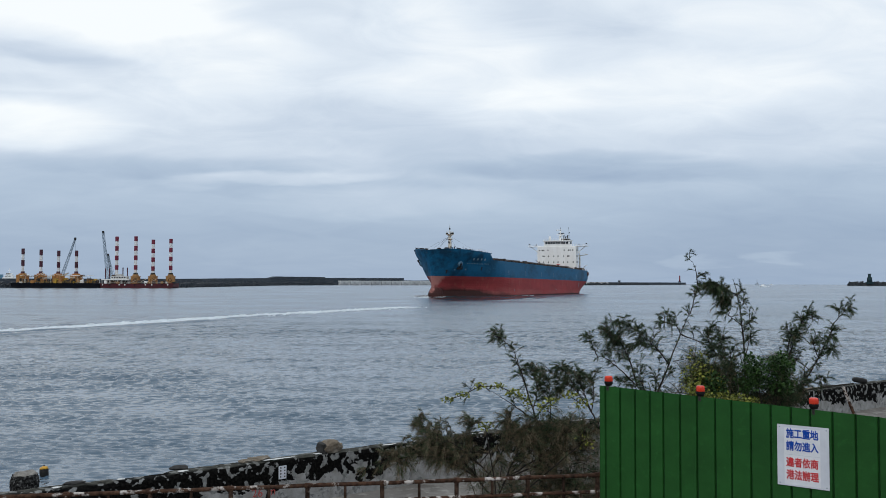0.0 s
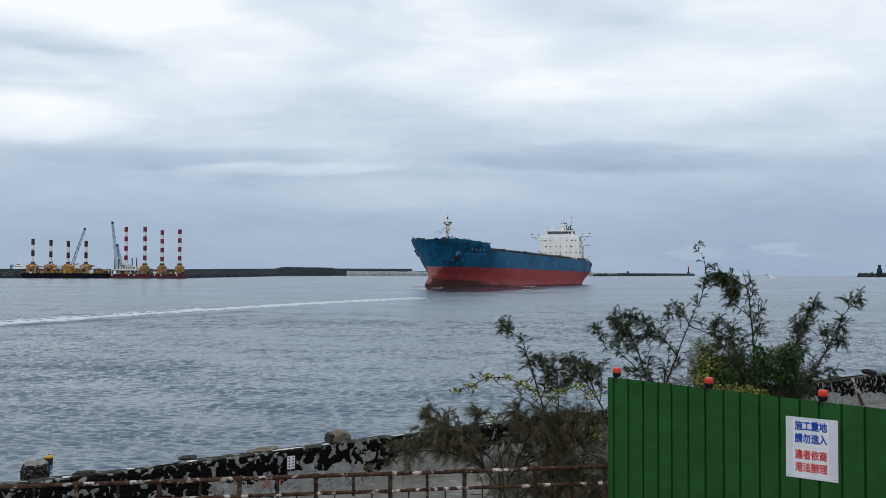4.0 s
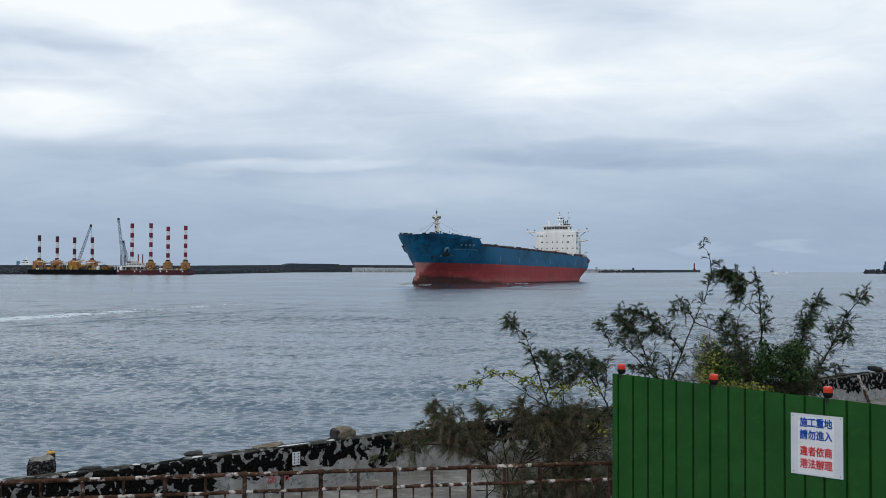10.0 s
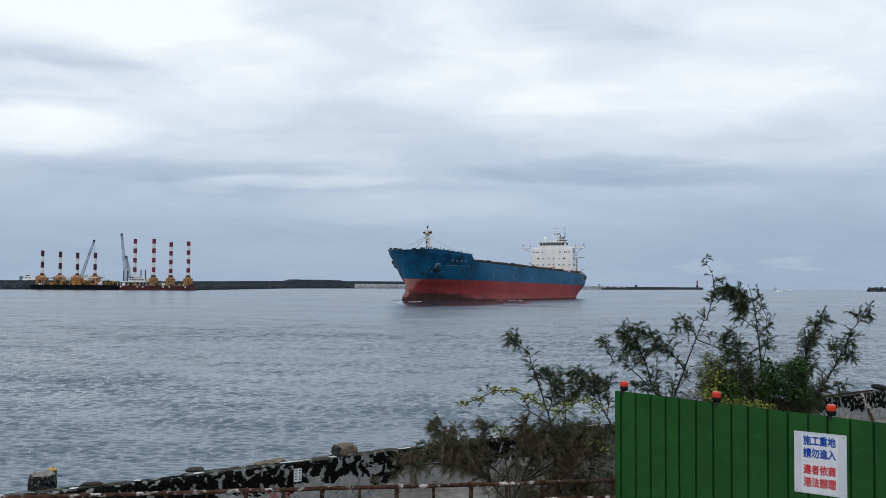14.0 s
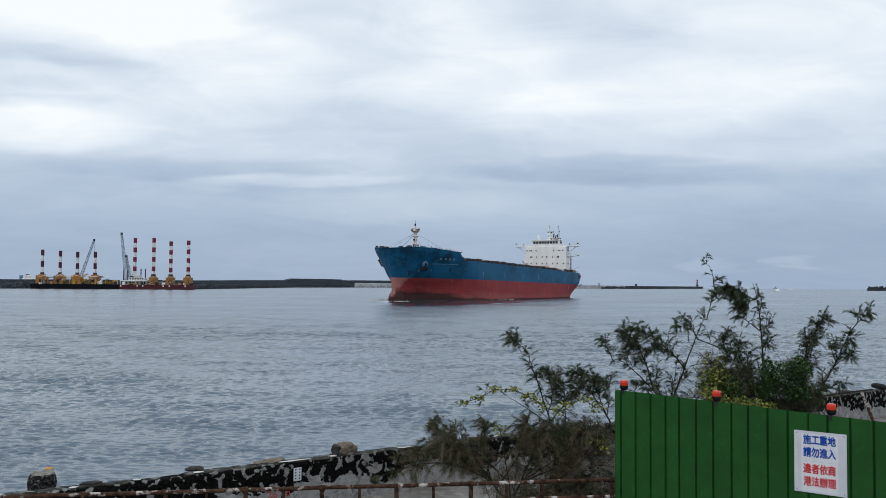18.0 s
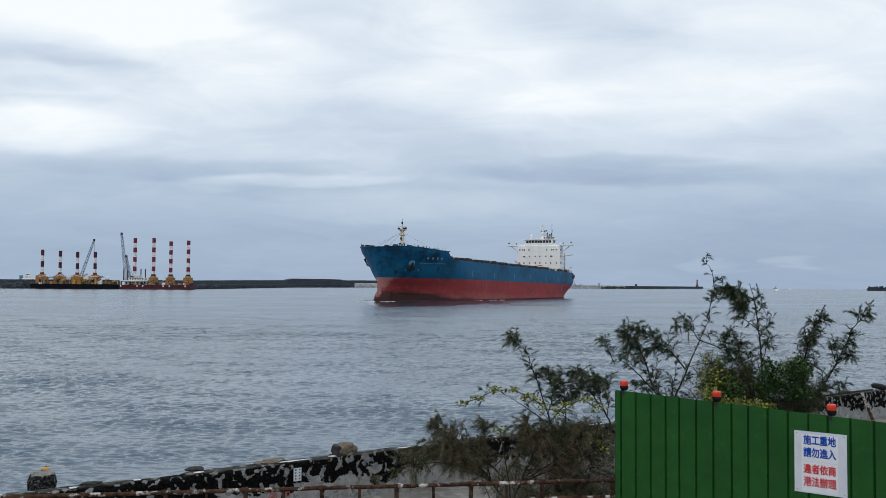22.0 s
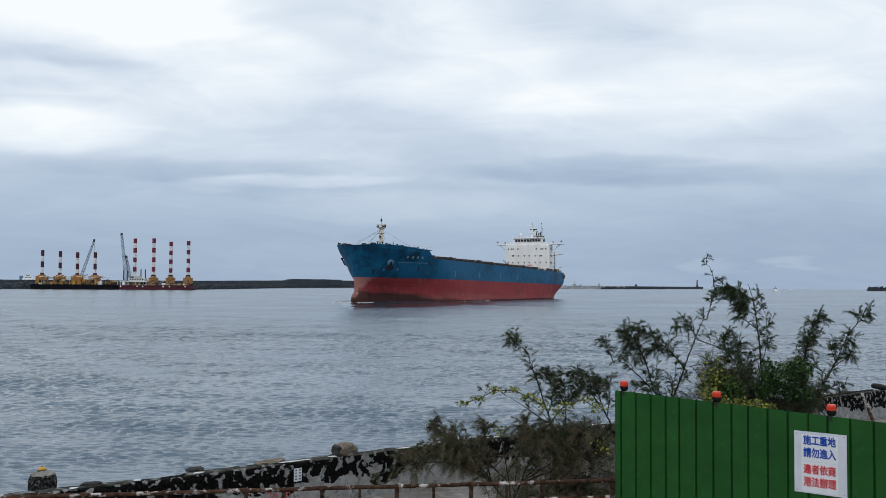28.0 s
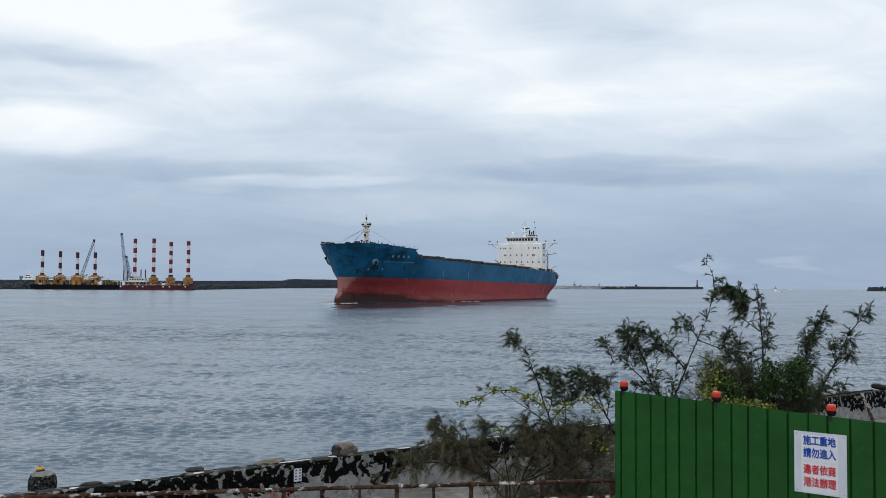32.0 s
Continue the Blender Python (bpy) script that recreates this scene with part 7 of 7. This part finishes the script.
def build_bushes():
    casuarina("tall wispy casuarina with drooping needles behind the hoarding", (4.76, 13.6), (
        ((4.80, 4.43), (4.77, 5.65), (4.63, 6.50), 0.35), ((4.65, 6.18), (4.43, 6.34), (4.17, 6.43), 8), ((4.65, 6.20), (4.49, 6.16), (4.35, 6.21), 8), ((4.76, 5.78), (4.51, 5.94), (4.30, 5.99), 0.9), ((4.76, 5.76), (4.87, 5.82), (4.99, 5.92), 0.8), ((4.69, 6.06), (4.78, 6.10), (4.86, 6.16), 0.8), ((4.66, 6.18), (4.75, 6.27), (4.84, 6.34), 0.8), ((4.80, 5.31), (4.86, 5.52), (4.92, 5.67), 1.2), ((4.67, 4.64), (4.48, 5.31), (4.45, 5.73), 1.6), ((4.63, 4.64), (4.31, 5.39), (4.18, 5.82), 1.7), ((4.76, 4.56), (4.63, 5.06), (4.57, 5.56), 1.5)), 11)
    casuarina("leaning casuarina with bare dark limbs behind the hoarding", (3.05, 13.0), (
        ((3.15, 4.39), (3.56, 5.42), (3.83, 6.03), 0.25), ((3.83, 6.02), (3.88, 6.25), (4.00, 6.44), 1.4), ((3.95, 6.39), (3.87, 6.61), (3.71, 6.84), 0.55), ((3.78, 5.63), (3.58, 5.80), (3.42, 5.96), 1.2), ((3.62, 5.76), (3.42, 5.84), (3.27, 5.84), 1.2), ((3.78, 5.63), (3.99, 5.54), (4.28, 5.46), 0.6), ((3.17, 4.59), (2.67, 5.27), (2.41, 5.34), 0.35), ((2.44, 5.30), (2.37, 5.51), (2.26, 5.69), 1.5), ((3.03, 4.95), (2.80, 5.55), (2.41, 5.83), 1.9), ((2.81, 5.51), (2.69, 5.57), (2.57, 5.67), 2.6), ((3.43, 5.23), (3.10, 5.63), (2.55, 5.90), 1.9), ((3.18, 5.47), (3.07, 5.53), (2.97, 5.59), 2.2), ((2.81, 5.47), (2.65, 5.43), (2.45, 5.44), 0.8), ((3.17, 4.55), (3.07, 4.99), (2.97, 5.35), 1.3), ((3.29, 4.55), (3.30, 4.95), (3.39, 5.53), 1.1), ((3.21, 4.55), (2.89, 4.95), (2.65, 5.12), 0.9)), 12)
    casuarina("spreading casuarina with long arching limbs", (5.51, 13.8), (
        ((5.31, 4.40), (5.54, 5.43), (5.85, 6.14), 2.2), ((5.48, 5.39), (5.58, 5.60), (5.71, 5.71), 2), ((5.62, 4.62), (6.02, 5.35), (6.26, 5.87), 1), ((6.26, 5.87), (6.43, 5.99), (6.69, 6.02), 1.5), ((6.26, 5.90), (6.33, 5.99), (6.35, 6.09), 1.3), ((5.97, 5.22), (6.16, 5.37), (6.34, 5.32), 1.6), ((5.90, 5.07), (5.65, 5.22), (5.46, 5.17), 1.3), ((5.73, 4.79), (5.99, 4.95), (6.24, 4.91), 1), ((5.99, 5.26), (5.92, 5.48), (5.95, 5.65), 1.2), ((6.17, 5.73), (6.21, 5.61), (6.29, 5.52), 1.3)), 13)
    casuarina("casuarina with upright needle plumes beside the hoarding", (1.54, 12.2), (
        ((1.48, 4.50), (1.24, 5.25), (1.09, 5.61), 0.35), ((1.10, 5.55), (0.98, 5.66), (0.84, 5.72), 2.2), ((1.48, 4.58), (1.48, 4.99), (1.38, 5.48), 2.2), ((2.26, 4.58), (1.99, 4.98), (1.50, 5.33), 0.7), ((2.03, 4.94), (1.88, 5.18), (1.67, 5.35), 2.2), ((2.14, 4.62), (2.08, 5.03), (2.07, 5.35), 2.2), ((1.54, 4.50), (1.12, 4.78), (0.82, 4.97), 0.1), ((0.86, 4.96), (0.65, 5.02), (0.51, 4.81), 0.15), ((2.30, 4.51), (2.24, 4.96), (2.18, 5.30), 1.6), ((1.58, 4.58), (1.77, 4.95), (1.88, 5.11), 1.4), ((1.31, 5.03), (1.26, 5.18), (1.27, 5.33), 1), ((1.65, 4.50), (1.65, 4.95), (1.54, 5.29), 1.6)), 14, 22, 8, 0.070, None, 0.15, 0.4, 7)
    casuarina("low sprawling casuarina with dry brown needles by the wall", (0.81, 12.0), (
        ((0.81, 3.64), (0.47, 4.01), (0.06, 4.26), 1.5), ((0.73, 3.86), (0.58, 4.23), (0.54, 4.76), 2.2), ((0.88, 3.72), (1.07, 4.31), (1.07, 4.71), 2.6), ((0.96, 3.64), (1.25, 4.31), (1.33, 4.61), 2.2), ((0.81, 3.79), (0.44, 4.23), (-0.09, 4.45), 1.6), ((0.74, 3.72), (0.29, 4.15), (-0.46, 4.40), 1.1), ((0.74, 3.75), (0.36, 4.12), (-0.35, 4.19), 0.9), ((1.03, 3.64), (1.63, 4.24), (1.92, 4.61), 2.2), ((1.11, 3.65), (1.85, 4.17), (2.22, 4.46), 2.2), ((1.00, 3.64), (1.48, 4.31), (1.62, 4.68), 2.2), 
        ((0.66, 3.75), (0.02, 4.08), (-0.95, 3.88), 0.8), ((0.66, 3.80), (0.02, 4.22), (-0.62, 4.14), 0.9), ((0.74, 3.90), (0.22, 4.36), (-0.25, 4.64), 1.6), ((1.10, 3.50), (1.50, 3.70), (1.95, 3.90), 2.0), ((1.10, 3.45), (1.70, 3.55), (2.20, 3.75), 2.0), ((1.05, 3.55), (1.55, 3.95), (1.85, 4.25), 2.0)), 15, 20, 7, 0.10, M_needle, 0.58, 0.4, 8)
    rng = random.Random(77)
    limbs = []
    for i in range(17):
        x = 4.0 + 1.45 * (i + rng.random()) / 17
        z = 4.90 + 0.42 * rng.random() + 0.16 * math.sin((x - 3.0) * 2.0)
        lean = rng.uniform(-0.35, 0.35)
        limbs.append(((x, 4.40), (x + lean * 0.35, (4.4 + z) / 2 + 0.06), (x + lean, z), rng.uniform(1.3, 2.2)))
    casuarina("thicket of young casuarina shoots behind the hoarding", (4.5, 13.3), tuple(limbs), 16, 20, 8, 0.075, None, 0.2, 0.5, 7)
    brush("dense casuarina brush down to the ground beside the hoarding", (((1.65, 12.2, 4.1), (0.50, 0.35, 0.5)), ((2.1, 12.2, 4.2), (0.40, 0.35, 0.55)), ((1.75, 12.1, 3.6), (0.55, 0.3, 0.5)), ((2.2, 12.1, 3.6), (0.40, 0.3, 0.5)),
        ((1.75, 12.1, 4.5), (0.45, 0.3, 0.25)), ((2.35, 12.2, 3.9), (0.35, 0.3, 0.6)), ((1.95, 11.9, 3.35), (0.60, 0.3, 0.30)), ((1.15, 12.0, 3.45), (0.45, 0.3, 0.30))), 3700, 41, 0.34, 7)
    brush("tangled dry casuarina brush at the foot of the wall", (((1.2, 12.2, 3.95), (0.45, 0.35, 0.45)), ((1.25, 12.2, 4.35), (0.3, 0.3, 0.3)), ((0.80, 12.1, 3.95), (0.40, 0.3, 0.28))), 330, 43, 0.75, 6)
    brush("brown casuarina brush hanging low behind the railing", (((0.95, 12.1, 3.72), (0.40, 0.3, 0.32)), ((1.4, 12.1, 3.62), (0.45, 0.3, 0.38)), ((1.9, 12.0, 3.55), (0.45, 0.3, 0.40)), ((2.3, 12.0, 3.55), (0.30, 0.3, 0.42))), 2300, 44, 0.62, 6)
    brush("dense dark casuarina growth behind the hoarding", (((3.8, 13.0, 4.75), (0.35, 0.4, 0.3)), ((3.85, 13.1, 5.2), (0.20, 0.3, 0.32)), ((4.3, 13.3, 5.0), (0.35, 0.4, 0.45)), ((4.9, 13.4, 4.7), (0.6, 0.4, 0.3)), ((5.3, 13.5, 4.85), (0.35, 0.4, 0.35)), ((5.35, 13.6, 4.70), (0.35, 0.4, 0.28)),
        ((3.2, 13.0, 4.6), (0.6, 0.3, 0.3)), ((5.15, 13.3, 5.2), (0.16, 0.3, 0.2)), ((4.05, 13.1, 5.0), (0.4, 0.3, 0.4)), ((4.6, 13.3, 5.0), (0.4, 0.3, 0.35))), 3000, 42, 0.30, 7)
    leaf_cloud("creeper", "yellow-green creeper arching over the casuarina brush", (((0.93, 11.7, 5.07), (0.10, 0.08, 0.05)), ((0.28, 11.7, 4.90), (0.09, 0.08, 0.04)), ((0.47, 11.7, 4.96), (0.10, 0.08, 0.04)), ((0.68, 11.7, 5.07), (0.12, 0.08, 0.05)), ((1.10, 11.7, 4.99), (0.10, 0.08, 0.05)), ((1.22, 11.7, 4.93), (0.10, 0.08, 0.06)),
        ((1.32, 11.7, 4.84), (0.08, 0.1, 0.10)), ((1.48, 11.6, 4.82), (0.12, 0.1, 0.06)), ((1.60, 11.6, 4.90), (0.12, 0.1, 0.06)), ((1.80, 11.6, 4.97), (0.13, 0.1, 0.05)), ((1.97, 11.6, 4.86), (0.13, 0.12, 0.07)), ((2.03, 11.6, 4.40), (0.15, 0.12, 0.12)), ((0.75, 11.7, 4.56), (0.11, 0.08, 0.07))), 620, 0.040, M_leafyellow, 3, True)
    leaf_cloud("creeper", "yellow-green creeper spilling along the hoarding top", (((3.70, 12.6, 4.92), (0.14, 0.2, 0.12)), ((3.90, 12.6, 4.82), (0.25, 0.2, 0.08)), ((4.25, 12.6, 4.80), (0.30, 0.2, 0.09)), ((4.45, 12.6, 4.75), (0.25, 0.2, 0.08)), ((3.86, 12.9, 5.2), (0.22, 0.2, 0.28)), ((3.80, 12.9, 5.05), (0.2, 0.2, 0.2)), ((4.05, 12.9, 5.0), (0.2, 0.2, 0.15))), 1250, 0.042, M_leafyellow, 4)
    leaf_cloud("broadleaf_shrub", "dark green broad-leaved shrub among the casuarinas", (((4.72, 13.0, 5.20), (0.20, 0.25, 0.20)), ((4.62, 13.0, 4.98), (0.22, 0.25, 0.16)), ((5.10, 13.0, 5.22), (0.20, 0.25, 0.20)), ((5.05, 13.0, 4.95), (0.25, 0.25, 0.18)), ((4.05, 12.9, 4.95), (0.24, 0.3, 0.22))), 2300, 0.050, M_leafgreen, 5)

build_bushes()

# ---- what moves ----

SHIP_P, SHIP_A, SHIP_V = (0.86, 417.0), radians(26.95), 2.92  # place, heading, speed
SHIP_C = radians(26.15)  # course made good


def motions():
    rows = []
    for t in (0, 4, 8, 12, 16, 20, 24, 28, 32):
        k = SHIP_V * t
        rows.append((t, pose(SHIP_P[0] - math.sin(SHIP_C) * k, SHIP_P[1] - math.cos(SHIP_C) * k, 0, 0, 0, 90 - math.degrees(SHIP_A))))
    walk(ship, rows)
    walk(sea, [(t, pose(-0.28 * t, -0.10 * t, SEA)) for t in (0, 8, 16, 24, 32)])
    for ob, x, y, a, r in wake_pieces:
        far = (y - 99) / 183
        t0 = max(0.6, 4.6 - 4.0 * far + r)
        walk(ob, [(s, pose(x, y, SEA + z, 0, 0, a)) for s, z in ((0, 0.02), (t0, -0.02), (t0 + 6.5 - 4.2 * far, -0.10), (t0 + 12 - 7 * far, -0.30), (32, -0.6))])
    for k, ob in enumerate(wake_ridges):
        v = (1.24, -1.5, 1.24)[k]
        walk(ob, [(t, pose(v * t, 0, SEA - 0.012 * t)) for t in (0, 8, 16, 24, 32)])
    rng = random.Random(31)
    rows = []
    for t, x, y in ((0, -12.65, 30.42), (6, -12.97, 30.5), (9, -13.03, 30.5), (13, -12.92, 30.33), (19, -13.05, 30.25), (32, -13.36, 30.40)):
        rows.append((t, pose(x * 1.075, y * 1.075, SEA + 0.10, rng.uniform(-7, 7), rng.uniform(-7, 7), 0)))
    walk(mooring_float, rows)
    walk(launch, [(0, pose(606, 1620, SEA, 0, 0, 200)), (16, pose(596, 1610, SEA, 0, 0, 200)), (32, pose(588, 1598, SEA, 0, 0, 200))])
    for limb, at, ln in swaying:
        rows = []
        for t in range(0, 33, 2):
            k = 1.0 * ln * (1.4 if t < 12 else 0.8)
            rows.append((t, pose(*at, rng.uniform(-k, k) * 0.5, rng.uniform(-k, k), rng.uniform(-k, k) * 0.5)))
        walk(limb, rows)


motions()
